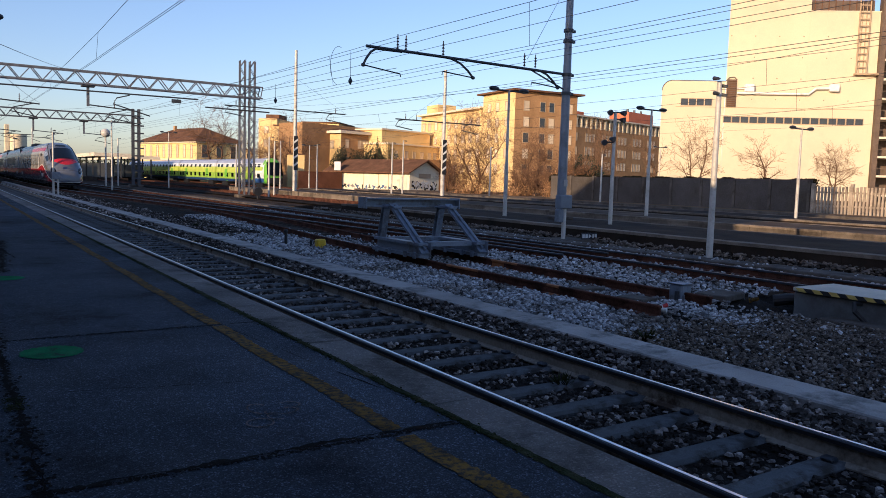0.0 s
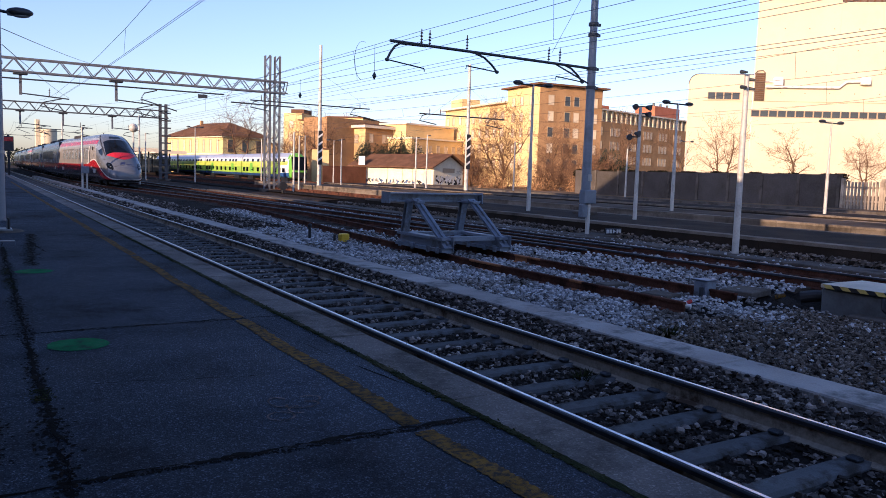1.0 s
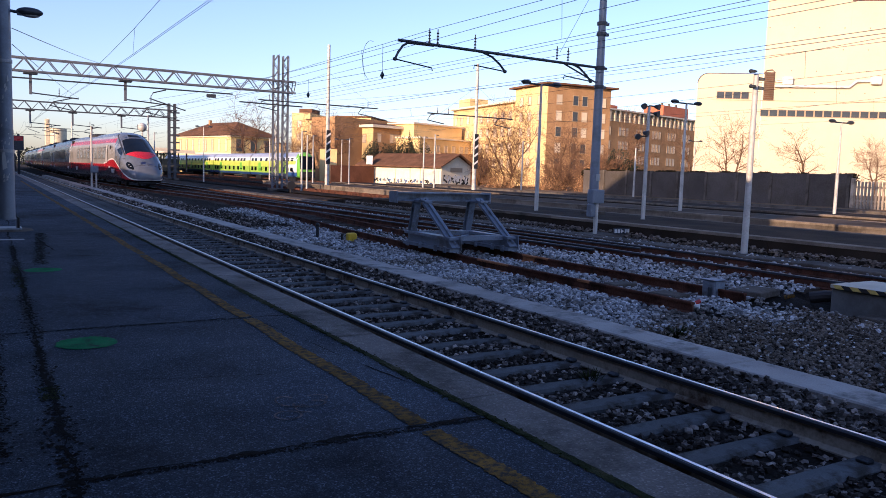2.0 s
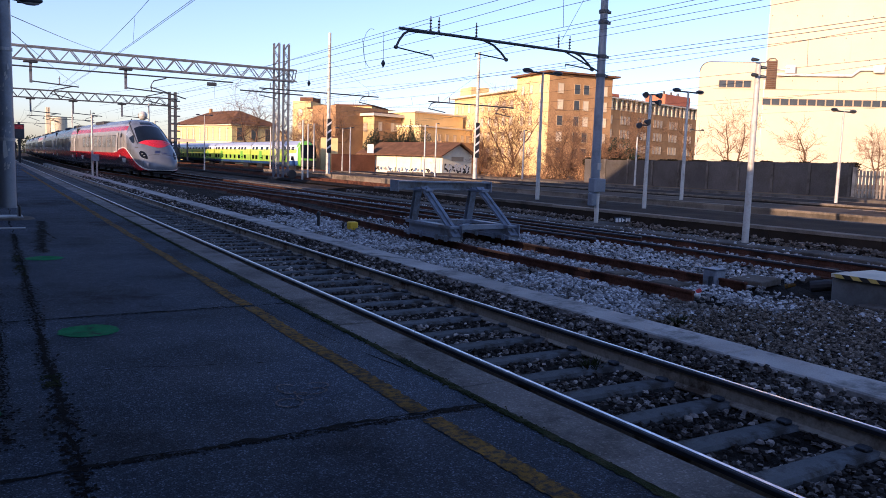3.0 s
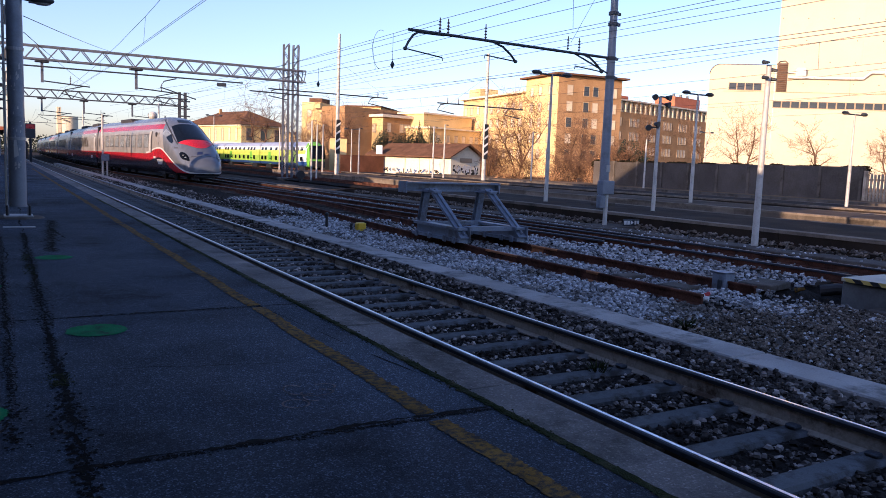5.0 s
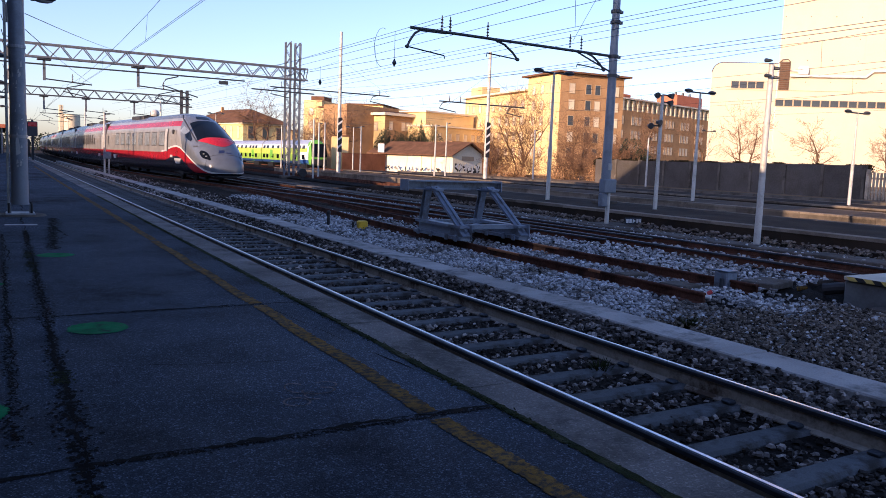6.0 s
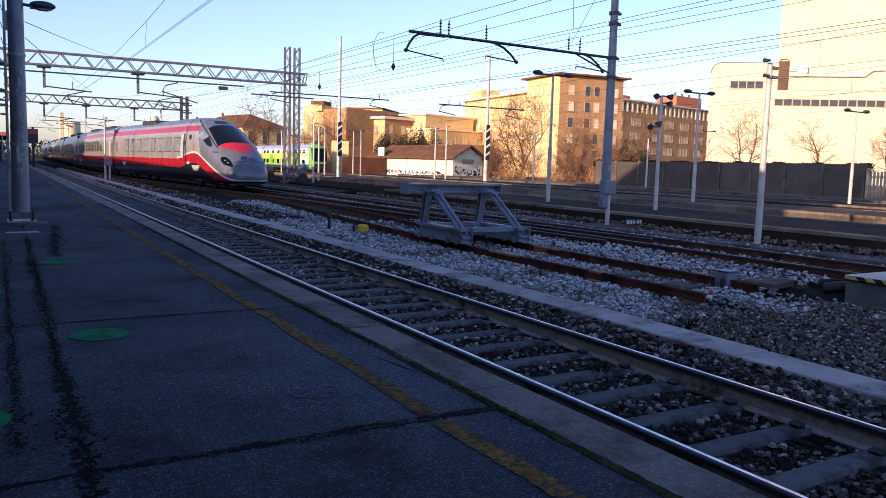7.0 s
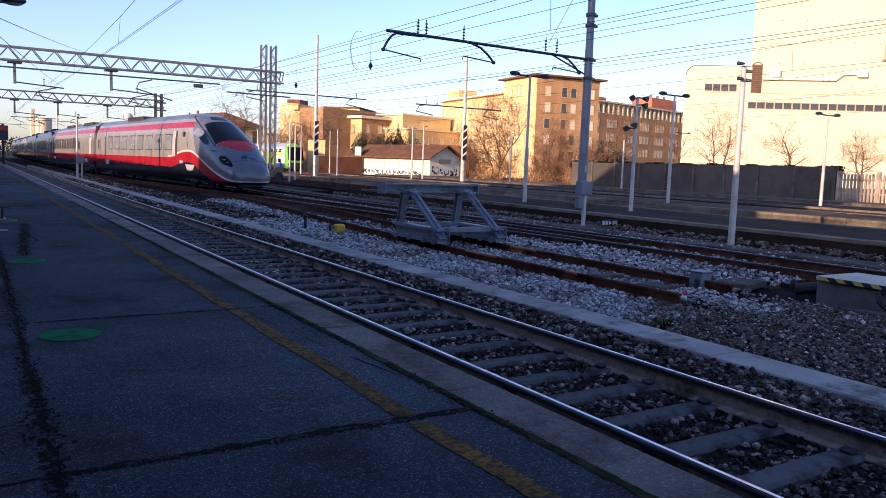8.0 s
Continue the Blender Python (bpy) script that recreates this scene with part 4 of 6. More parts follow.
def striped_pole(x, y, h, arm_z, arms):
    o = thing("catenary_mast", "pale steel mast with a black and white striped collar", "mast", "striped masts", at=(x, y, 0))
    part("pole", Geo().tube((0, 0, -0.4), (0, 0, h), 0.2, 0.13, 12), "pole", o, "", True)
    part("collar", Geo().box(-0.2, 0.2, -0.25, -0.21, 2.2, 5.3), "black", o, "black board with white diagonal stripes")
    for k in range(4):
        z = 2.5 + k * 0.7
        part("stripe", Geo().add([(-0.2, -0.256, z), (0.2, -0.256, z + 0.3), (0.2, -0.256, z + 0.5), (-0.2, -0.256, z + 0.2)], [(0, 1, 2, 3)]), "white", o)
    for a0, a1 in arms:
        part("arm", Geo().tube((a0, 0, arm_z), (a1, 0, arm_z), 0.055, None, 8), "darksteel", o)
        for xx in (a0 + 1.0, a0 + 2.1, a1 - 1.0):
            g = Geo()
            insulator(g, (xx, 0, arm_z + 0.05), 0.4, 0.07)
            part("insulator", g, "porcelain", o)
        for a in (a0 + 0.8, a1 - 1.2):
            part("registration_arm", Geo().poly([(a, 0, arm_z), (a - 0.5, 0, arm_z - 0.15), (a - 0.8, 0, arm_z - 0.6), (a + 0.9, 0, arm_z - 0.85)], 0.045, 6), "darksteel", o)
    return o


striped_pole(27.2, 67.2, 13.0, 7.6, ((-6.5, 5.0),))
striped_pole(38.0, 58.9, 11.5, 6.85, ((-5.0, 4.0),))


def truss(o, x0, x1, z0, z1, w, step, mat):
    """A lattice beam along x."""
    for z in (z0, z1):
        for y in (-w / 2, w / 2):
            part("chord", Geo().beam((x0, y, z), (x1, y, z), 0.12, 0.12), mat, o)
    x, k = x0, 0
    while x < x1 - 0.1:
        a, b = (z0, z1) if k % 2 == 0 else (z1, z0)
        part("brace", Geo().beam((x, -w / 2, a), (min(x + step, x1), -w / 2, b), 0.07, 0.07), mat, o)
        part("brace", Geo().beam((x, w / 2, a), (min(x + step, x1), w / 2, b), 0.07, 0.07), mat, o)
        x += step
        k += 1


def lattice_leg(o, x, z1, w, mat="gantrysteel"):
    for dx in (-w / 2, w / 2):
        for dy in (-0.16, 0.16):
            part("leg_angle", Geo().beam((x + dx, dy, -0.5), (x + dx, dy, z1), 0.08, 0.08, None, (0, 1, 0)), mat, o)
    z, k = 0.0, 0
    while z < z1 - 0.6:
        s = 1 if k % 2 == 0 else -1
        g = Geo().beam((x - s * w / 2, -0.16, z), (x + s * w / 2, -0.16, z + 0.7), 0.045, 0.03, None, (0, 1, 0)).beam((x - s * w / 2, 0.16, z), (x + s * w / 2, 0.16, z + 0.7), 0.06, 0.05, None, (0, 1, 0))
        part("leg_brace", g, mat, o)
        z += 0.7
        k += 1


def gantry(y, x1, z0, z1, zt, legs, hangers, mat="gantrysteel"):
    o = thing("catenary_gantry", "grey lattice steel gantry spanning the tracks", "gantry", "catenary gantries", at=(0, y, 0))
    truss(o, -6.0, x1, z0, z1, 0.8, 0.8, mat)
    for x in legs:
        if mat == "gantrysteel":
            lattice_leg(o, x, zt, 0.48, mat)
        else:
            part("column", Geo().box(x - 0.17, x + 0.17, -0.2, -0.16, -0.5, zt).box(x - 0.17, x + 0.17, 0.16, 0.2, -0.5, zt).box(x - 0.03, x + 0.03, -0.16, 0.16, -0.5, zt), mat, o, "solid steel column")
            for k in range(9):
                part("batten", Geo().box(x - 0.2, x + 0.6, -0.23, -0.2, 0.6 + k, 0.8 + k), mat, o)
        part("footing", Geo().box(x - 0.5, x + 0.5, -0.6, 0.6, -0.6, -0.15, 0.03), "concrete", o)
    for x in hangers:
        h = part("hanger", Geo().box(x - 0.1, x + 0.1, -0.1, 0.1, z0 - 1.75, z0), "gantrysteel", o)
        part("saddle", Geo().box(x - 0.5, x + 0.5, -0.35, 0.35, z0 - 0.22, z0 - 0.08, 0.03), "darksteel", h)
        part("drop_arm", Geo().tube((x - 0.1, 0, z0 - 1.62), (x + 3.4, 0, z0 - 1.85), 0.05, None, 8), "darksteel", h)
        g = Geo()
        insulator(g, (x + 2.0, 0, z0 - 1.75), 0.55, 0.08)
        part("insulator", g, "porcelain", h)
        part("registration_arm", Geo().poly([(x + 2.9, 0, z0 - 1.85), (x + 1.6, 0, z0 - 2.2), (x + 1.3, 0, z0 - 2.5), (x + 3.2, 0, z0 - 2.85)], 0.04, 6), "darksteel", h)
    return o


g1 = gantry(69, 24.6, 8.55, 9.55, 11.8, (22.85, 23.75), (3.2, 10.1))
part("feeder_arm", Geo().tube((-6, -0.5, 7.95), (18.8, -0.5, 8.0), 0.06, None, 8), "darksteel", g1)
part("hanging_board", Geo().box(16.55, 17.35, -0.56, -0.5, 7.55, 7.86), "darksteel", g1)
part("registration_arm", Geo().poly([(13.2, -0.5, 7.9), (12.2, -0.5, 7.6), (11.9, -0.5, 7.1), (14.8, -0.5, 6.3)], 0.05, 6), "darksteel", g1)
part("side_arm", Geo().tube((19.4, -0.5, 7.4), (25.2, -0.5, 7.35), 0.06, None, 8), "darksteel", g1)
gantry(110, 22.6, 8.0, 9.0, 9.9, (21.6, 22.35), (5.0, 9.8, 15.6), "gantrydark")


def wires():
    """Messenger and contact wires over each track, with droppers, sagging between supports."""
    for x, ys, zc, zm in ((4.22, (-32, 22, 69, 110, 168, 230), 5.3, 6.5), (13.05, (-30, 23.1, 69, 110, 168, 230), 5.35, 6.52),
                          (24.35, (-30, 10, 67, 115, 170), 5.4, 6.6), (33.0, (-30, 15, 67, 115, 170), 5.4, 6.7), (41.7, (-30, 20, 59, 115, 170, 230), 5.4, 6.8)):
        o = thing("overhead_line", "thin dark overhead wires above a track", "overhead wire", "overhead lines")
        mp, cp = [], []
        for a, b in zip(ys, ys[1:]):
            for k in range(8):
                u = k / 8
                y = a + (b - a) * u
                mp.append((x + (0.15 if x < 5 else 0.0) + 0.12 * math.sin(y * 0.11), y, zm - (0.12 if 13 < x < 14 else 0.75) * 4 * u * (1 - u)))
                cp.append((x - (0.1 if x < 5 else 0.0) + 0.2 * math.sin(y * 0.066), y, zc - 0.04 * 4 * u * (1 - u)))
        part("messenger_wire", Geo().poly(mp, 0.008, 5), "wire", o)
        for dx in (-0.03, 0.03) if x < 5 else (0.0,):
            part("contact_wire", Geo().poly([(a + dx, b, c) for a, b, c in cp], 0.0065, 5), "wire", o)
        for m_, c_ in list(zip(mp, cp))[1::2]:
            if m_[1] < 110:
                part("dropper", Geo().tube(m_, (c_[0], m_[1], c_[2]), 0.006, None, 4), "wire", o)
    o = thing("feeder_line", "high dark feeder cables strung past the masts", "cable")
    for (a, b, sag) in (((20.5, 23.1, 9.6), (18.5, 23.1, 6.3), 0.0), ((27.2, 67.2, 10.5), (32.5, 67.4, 7.6), 0.0), ((27.2, 67.2, 10.5), (20.7, 67.4, 7.6), 0.0), ((38, 58.9, 9.5), (33.2, 59, 6.1), 0.0), ((38, 58.9, 9.5), (43, 59, 6.1), 0.0),
                        ((9.5, 69, 9.5), (0.5, 17.7, 4.26), 0.15), ((6.6, 69, 6.8), (0.5, 17.7, 3.95), 0.1), ((8.1, 69, 6.4), (12.9, 23.1, 6.3), 0.5), ((8.1, 69, 5.35), (12.9, 23.1, 5.4), 0.05), ((13.35, 69, 6.5), (13.35, 23.1, 6.25), 0.1), ((13.35, 23.1, 6.25), (13.35, -30, 6.6), 0.0), ((14.75, 110, 6.7), (14.75, 23.1, 6.38), 0.15), ((14.75, 23.1, 6.38), (14.75, -30, 6.5), 0.1), ((17.9, 110, 6.7), (17.9, 23.1, 6.5), 0.1), ((17.9, 23.1, 6.5), (17.9, -30, 6.55), 0.05),
                        ((18.37, 110, 6.6), (18.37, 23.1, 6.42), 0.1), ((18.37, 23.1, 6.42), (18.37, -30, 6.45), 0.1), ((18.9, 110, 6.5), (18.9, 23.1, 6.3), 0.1), ((18.9, 23.1, 6.3), (18.9, -30, 6.4), 0.0),
                        ((18.4, 110, 5.5), (18.4, 23.1, 5.46), 0.0), ((18.4, 23.1, 5.46), (18.4, -30, 5.36), 0.0), ((18.46, 110, 5.4), (18.46, 23.1, 5.36), 0.0), ((18.46, 23.1, 5.36), (18.46, -30, 5.27), 0.0), ((27.2, 67.2, 8.0), (24.7, 10, 6.3), 0.3)):
        pts = []
        for k in range(13):
            u = k / 12
            pts.append((a[0] + (b[0] - a[0]) * u, a[1] + (b[1] - a[1]) * u, a[2] + (b[2] - a[2]) * u - sag * 4 * u * (1 - u)))
        part("cable", Geo().poly(pts, 0.008, 5), "wire", o)
    ring = [(12.6 + 0.34 * math.sin(a), 27.0, 5.85 + 0.72 * math.cos(a)) for a in [0.3 - 0.22 * k for k in range(16)]]
    part("wire_loop", Geo().poly(ring, 0.008, 5), "wire", o, "slack loop of wire")
    # hanging counterweight markers
    for p, l in (((12.95, 26.7, 6.45), 1.15), ((13.3, 35.4, 5.95), 0.75)):
        m = thing("wire_weight", "small dark diamond weight on a hanging wire", "weight")
        part("wire", Geo().tube(p, (p[0], p[1], p[2] - l), 0.008, None, 4), "wire", m)
        part("weight", Geo().tube((p[0], p[1], p[2] - l - 0.14), (p[0], p[1], p[2] - l), 0.02, 0.09, 4).tube((p[0], p[1], p[2] - l), (p[0], p[1], p[2] - l + 0.14), 0.09, 0.02, 4), "darksteel", m)


wires()


def platform_column():
    o = thing("platform_mast", "thick blue-grey steel mast bolted to the platform", "mast", at=(0.34, 17.72, 0.28))
    part("shaft", Geo().tube((0, 0, 0.22), (0, 0, 2.0), 0.16, 0.155, 20).tube((0, 0, 2.0), (0, 0, 9.0), 0.15, 0.138, 20), "bluegrey", o, "", True)
    for z, r in ((1.55, 0.172), (3.3, 0.162)):
        part("collar", Geo().tube((0, 0, z), (0, 0, z + 0.06), r, None, 20), "steel", o)
    part("base_plate", Geo().box(-0.26, 0.26, -0.26, 0.26, 0.02, 0.06, 0.01), "steel", o)
    for dx in (-0.2, 0.2):
        for dy in (-0.2, 0.2):
            part("bolt", Geo().tube((dx, dy, 0.05), (dx, dy, 0.26), 0.025, None, 6), "black", o)
            part("stiffener", Geo().box(dx * 0.85 - 0.01, dx * 0.85 + 0.01, min(dy * 0.4, dy), max(dy * 0.4, dy), 0.06, 0.24), "bluegrey", o)
    part("footing", Geo().tube((0, 0, 0.0), (0, 0, 0.03), 0.48, 0.44, 28), "concrete", o)
    part("cable_pipe", Geo().tube((-0.2, 0.02, 0.05), (-0.2, 0.02, 9.0), 0.025, None, 8), "pole", o)
    part("lamp_arm", Geo().tube((0.1, 0, 4.32), (0.3, 0, 4.3), 0.03, None, 8), "darksteel", o)
    lamp_head(o, 0.26, 0, 4.3, 1)
    sc = random.Random(3)
    for k in range(26):
        a, z = sc.uniform(-2.2, -1.1), sc.uniform(0.9, 3.0)
        w, h = sc.uniform(0.02, 0.09), sc.uniform(0.02, 0.1)
        part("paint_chip", Geo().add([(0.1655 * math.cos(a + u * w * 3), 0.1655 * math.sin(a + u * w * 3), z + v * h) for u, v in ((0, 0), (1, 0.2), (0.8, 1), (0.1, 0.7))], [(0, 1, 2, 3)]), "plate", o)
    part("scuff", Geo().add([(-0.05, -0.163, 1.2), (0.03, -0.164, 1.25), (0.0, -0.164, 1.5), (-0.03, -0.164, 1.7), (-0.06, -0.163, 1.45)], [(0, 1, 2, 3, 4)]), "plate", o, "pale scratches in the paint")
    return o


platform_column()
whole("ground_plate", Geo().box(0.05, 0.56, 15.45, 15.62, 0.284, 0.292), "plate", "pale metal plate set flush in the asphalt", "plate")




def platform_lamp(y):
    """A platform mast farther along, with a lamp arm towards the station and cable brackets."""
    x = 0.45 + 0.0075 * (y - 17.7)
    o = thing("platform_lamp", "slim weathered platform mast with a dark lamp arm and brackets", "street lamp", "platform masts", at=(x, y, 0.28))
    part("shaft", Geo().tube((0, 0, 0.05), (0, 0, 7.6), 0.12, 0.09, 14), "pole", o, "", True)
    part("base_plate", Geo().box(-0.22, 0.22, -0.22, 0.22, 0.0, 0.05, 0.01), "steel", o)
    part("lamp_arm", Geo().tube((0, 0, 4.32), (-0.35, 0, 4.36), 0.03, None, 8), "darksteel", o)
    lamp_head(o, -0.35, 0, 4.36, -1)
    for z in (5.0, 5.5, 6.1):
        part("bracket", Geo().poly([(0, 0, z), (-0.35, 0, z + 0.05), (-0.4, 0, z + 0.25)], 0.014, 6), "darksteel", o)
    part("junction_box", Geo().box(-0.26, -0.12, -0.12, 0.12, 5.5, 6.1, 0.02), "cabinet", o)
    return o


for y in (30.5, 43.5, 57.0, 70.5):
    platform_lamp(y)
# ---- buildings, walls and trees behind the tracks ----
M.update(
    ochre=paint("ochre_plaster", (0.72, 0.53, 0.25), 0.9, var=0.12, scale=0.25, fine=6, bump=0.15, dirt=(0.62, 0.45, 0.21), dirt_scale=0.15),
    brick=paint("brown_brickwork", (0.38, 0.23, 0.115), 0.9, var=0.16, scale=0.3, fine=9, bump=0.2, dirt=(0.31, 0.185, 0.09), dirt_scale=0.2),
    cream=paint("cream_cladding", (0.62, 0.54, 0.38), 0.8, var=0.05, scale=0.1, fine=4, bump=0.05, dirt=(0.56, 0.49, 0.35), dirt_scale=0.08),
    vent=paint("brown_steel", (0.12, 0.085, 0.062), 0.7, 0.1, var=0.25, scale=0.8, fine=8, bump=0.2),
    creamtrim=paint("cream_trim", (0.66, 0.59, 0.46), 0.8, var=0.06, scale=0.5, fine=5, bump=0.05),
    housewall=paint("yellow_house_plaster", (0.7, 0.54, 0.24), 0.9, var=0.1, scale=0.4, fine=6, bump=0.1),
    rooftile=paint("brown_roof_tiles", (0.14, 0.075, 0.045), 0.9, var=0.3, scale=0.7, fine=9, bump=0.4, bump_scale=6, depth=0.05),
    redroof=paint("red_roof_box", (0.42, 0.13, 0.06), 0.8, var=0.15, scale=0.5, fine=5, bump=0.1),
    pane=paint("dark_window_glass", (0.04, 0.045, 0.05), 0.15, var=0.2, bump=0, spec=0.7),
    blind=paint("pale_blind", (0.6, 0.5, 0.36), 0.7, var=0.1, bump=0.05, per_object=0.2),
    winframe=paint("window_frame", (0.4, 0.3, 0.19), 0.7, var=0.1, bump=0.05),
    plasterwhite=paint("graffiti_wall", (0.78, 0.7, 0.52), 0.9, var=0.1, scale=0.8, fine=6, bump=0.2),
    sunlitsoil=paint("dry_sunlit_earth", (0.22, 0.15, 0.09), 0.95, var=0.4, scale=0.4, fine=12, bump=0.8, bump_scale=8, depth=0.08, dirt=(0.12, 0.085, 0.05), dirt_scale=0.25),
    spray=paint("blue_spray", (0.08, 0.14, 0.28), 0.8, var=0.3, scale=3, bump=0.05),
    spraygrey=paint("grey_spray", (0.28, 0.27, 0.26), 0.8, var=0.3, scale=3, bump=0.05),
    rustwall=paint("rusty_sheet_fence", (0.1, 0.045, 0.028), 0.85, var=0.3, scale=0.6, fine=8, bump=0.3),
    boundary=paint("boundary_wall_concrete", (0.085, 0.076, 0.071), 0.95, var=0.25, scale=0.4, fine=10, bump=0.4, dirt=(0.07, 0.06, 0.05), dirt_scale=0.3, per_object=0.15),
    bark=paint("bare_bark", (0.13, 0.08, 0.05), 0.95, var=0.3, scale=2, fine=15, bump=0.4),
    twig=paint("bare_twigs", (0.15, 0.085, 0.05), 0.95, var=0.3, scale=2, fine=15, bump=0),
    leaf=paint("evergreen_leaf", (0.013, 0.02, 0.008), 0.8, var=0.4, scale=1.5, fine=8, bump=0, per_island=0.5),
    hedgeleaf=paint("winter_hedge_leaf", (0.024, 0.02, 0.012), 0.85, var=0.4, scale=1.5, fine=8, bump=0, per_island=0.5),
    dryleaf=paint("dry_leaf", (0.26, 0.15, 0.075), 0.9, var=0.4, scale=1.5, fine=8, bump=0, per_island=0.5),
)
WIN = {}


def window_on(o, face, a, z, w, h, glass="pane", off=0.0):
    """A framed window on the local x = 0 ('x') or y = 0 ('y') face of a building, centred at a along it and at height z."""
    key = (round(w, 2), round(h, 2))
    if key not in WIN:
        t = 0.09
        fr = Geo().box(-w / 2 - t, -w / 2, -0.07, 0.02, -h / 2 - t, h / 2 + t).box(w / 2, w / 2 + t, -0.07, 0.02, -h / 2 - t, h / 2 + t).box(-w / 2, w / 2, -0.07, 0.02, h / 2, h / 2 + t).box(-w / 2, w / 2, -0.1, 0.02, -h / 2 - t, -h / 2)
        WIN[key] = fr.mesh("window_frame", "winframe")
    pk = (key, glass)
    if pk not in WIN:
        WIN[pk] = Geo().box(-w / 2, w / 2, -0.025, 0.02, -h / 2, h / 2).mesh("pane", glass)
    win = new("window", WIN[key])
    win.parent = o
    win.matrix_basis = pose(a, off, z) if face == "y" else pose(off, a, z, 0, 0, -90)
    p = new("pane", WIN[pk])
    p.parent = win


def block(name, label, cx, cy, ux, uy, group=""):
    return thing(name, label, "building", group, at=(cx, cy, 0), turn=math.degrees(math.atan2(uy, ux)))


br = random.Random(11)
# orange block with a lower wing
ob_ = block("apartment_building", "tall ochre apartment block with flat overhanging roof", 78.8, 100.9, 0.995, -0.1)
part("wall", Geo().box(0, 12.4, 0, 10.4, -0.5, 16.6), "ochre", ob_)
# brown sheet darkens the front, which the sun only grazes
part("brick_wall", Geo().box(0.02, 12.44, -0.05, -0.003, -0.5, 16.58), "brick", ob_, "brown brick front, darkened to read as shaded")
part("roof", Geo().box(-0.8, 13.4, -0.9, 11.4, 16.62, 16.9), "rooftile", ob_, "dark overhanging flat roof")
part("wing_wall", Geo().box(0.3, 12.4, 10.41, 36.0, -0.5, 14.4), "ochre", ob_)
part("wing_roof", Geo().box(-0.6, 12.9, 10.41, 36.6, 14.42, 14.75), "creamtrim", ob_, "pale flat roof edge of the wing")
part("stair_tower", Geo().box(1, 5, 30.0, 35.0, 14.76, 16.6), "ochre", ob_)
for z in (14.3, 11.7, 9.1, 6.5, 3.9):
    for a in (2.2, 5.4, 7.2, 10.9):
        window_on(ob_, "y", a, z, 1.0, 1.5, "blind" if br.random() < 0.55 else "pane", -0.05)
    for a in (2.5, 5.5, 8.2):
        window_on(ob_, "x", a, z, 0.9, 1.4, "blind")
for z in (12.2, 9.4, 6.6, 3.8):
    for a in (12.5, 15.2, 18.0, 20.8, 23.6, 26.4, 29.2, 32.0, 34.6):
        window_on(ob_, "x", a, z, 1.1, 1.5, "blind", 0.3)

# long brick block with rows of triple windows
lb = block("apartment_building", "long brown brick block with rows of triple windows", 125, 141.2, 0.97, 0.235)
lb.scale = (1.25, 1.25, 1.25)
lb.location.z = -0.42
part("wall", Geo().box(0, 46, 0, 14, -0.5, 12.9), "brick", lb)
part("attic", Geo().box(0, 46, 0.6, 14, 12.91, 15.0), "creamtrim", lb, "pale top storey")
part("roof", Geo().box(-0.3, 46.3, -0.3, 14, 15.01, 15.3), "creamtrim", lb)
for z in (11.0, 8.3, 5.6):
    a = 2.0
    while a < 45:
        for k in range(3):
            window_on(lb, "y", a + k * 1.25, z, 0.75, 1.5, "blind")
        a += 6.2
a = 1.0
while a < 45:
    part("attic_post", Geo().box(a, a + 0.5, 0.0, 0.35, 12.91, 14.99), "cream", lb)
    window_on(lb, "y", a + 1.1, 13.9, 0.9, 1.2, "pane", 0.6)
    a += 1.75
for a in (12.0, 25.0, 33.0):
    part("gateway", Geo().box(a, a + 4.0, -0.05, 0.02, 0.2, 3.6), "ochre", lb, "lit ochre gateway panel")
for a, b, z in ((2, 13, 16.6), (31, 42, 18.2)):
    part("roof_box", Geo().box(a, b, 4, 9, 15.31, z, 0.05), "redroof", lb, "red rooftop plant room")
    for k in range(3):
        part("vent", Geo().tube((a + 1 + 3 * k, 5, z), (a + 1 + 3 * k, 5, z + 0.7), 0.3, 0.25, 8), "darksteel", lb)

# cream industrial hall with its tower
wh = block("industrial_building", "large cream windowless hall with tower and ribbon windows", 104.9, 92.2, 0.78, -0.626)
arc = [(0.8 - 1.7 * math.cos(a), 18.2 + 1.7 * math.sin(a)) for a in [math.pi / 2 * k / 8 for k in range(9)]]
hall = [(-0.9, -0.5)] + arc + [(9.59, 19.9), (9.59, -0.5)]
nh = len(hall)
part("hall_wall", Geo().add([(x, 0, z) for x, z in hall] + [(x + 2.6 * (9.2 - x) / 10.1, 12, z) for x, z in hall],
                            [(k, (k + 1) % nh, nh + (k + 1) % nh, nh + k) for k in range(nh)] + [tuple(range(nh)), tuple(range(nh, 2 * nh))]), "cream", wh)
part("roof_edge", Geo().poly([(x, -0.05, z + 0.05) for x, z in arc] + [(9.6, -0.05, 19.95)], 0.055, 5), "vent", wh, "thin dark roof edge")


def tower_block(a0, a1, z1, skew):
    return Geo().add([(x, y, z) for z in (-0.5, z1) for x, y in ((a0, -0.25), (a1, -0.25), (a1, 12), (a0 + skew, 12))],
                     [(0, 1, 2, 3), (7, 6, 5, 4), (0, 4, 5, 1), (1, 5, 6, 2), (2, 6, 7, 3), (3, 7, 4, 0)])


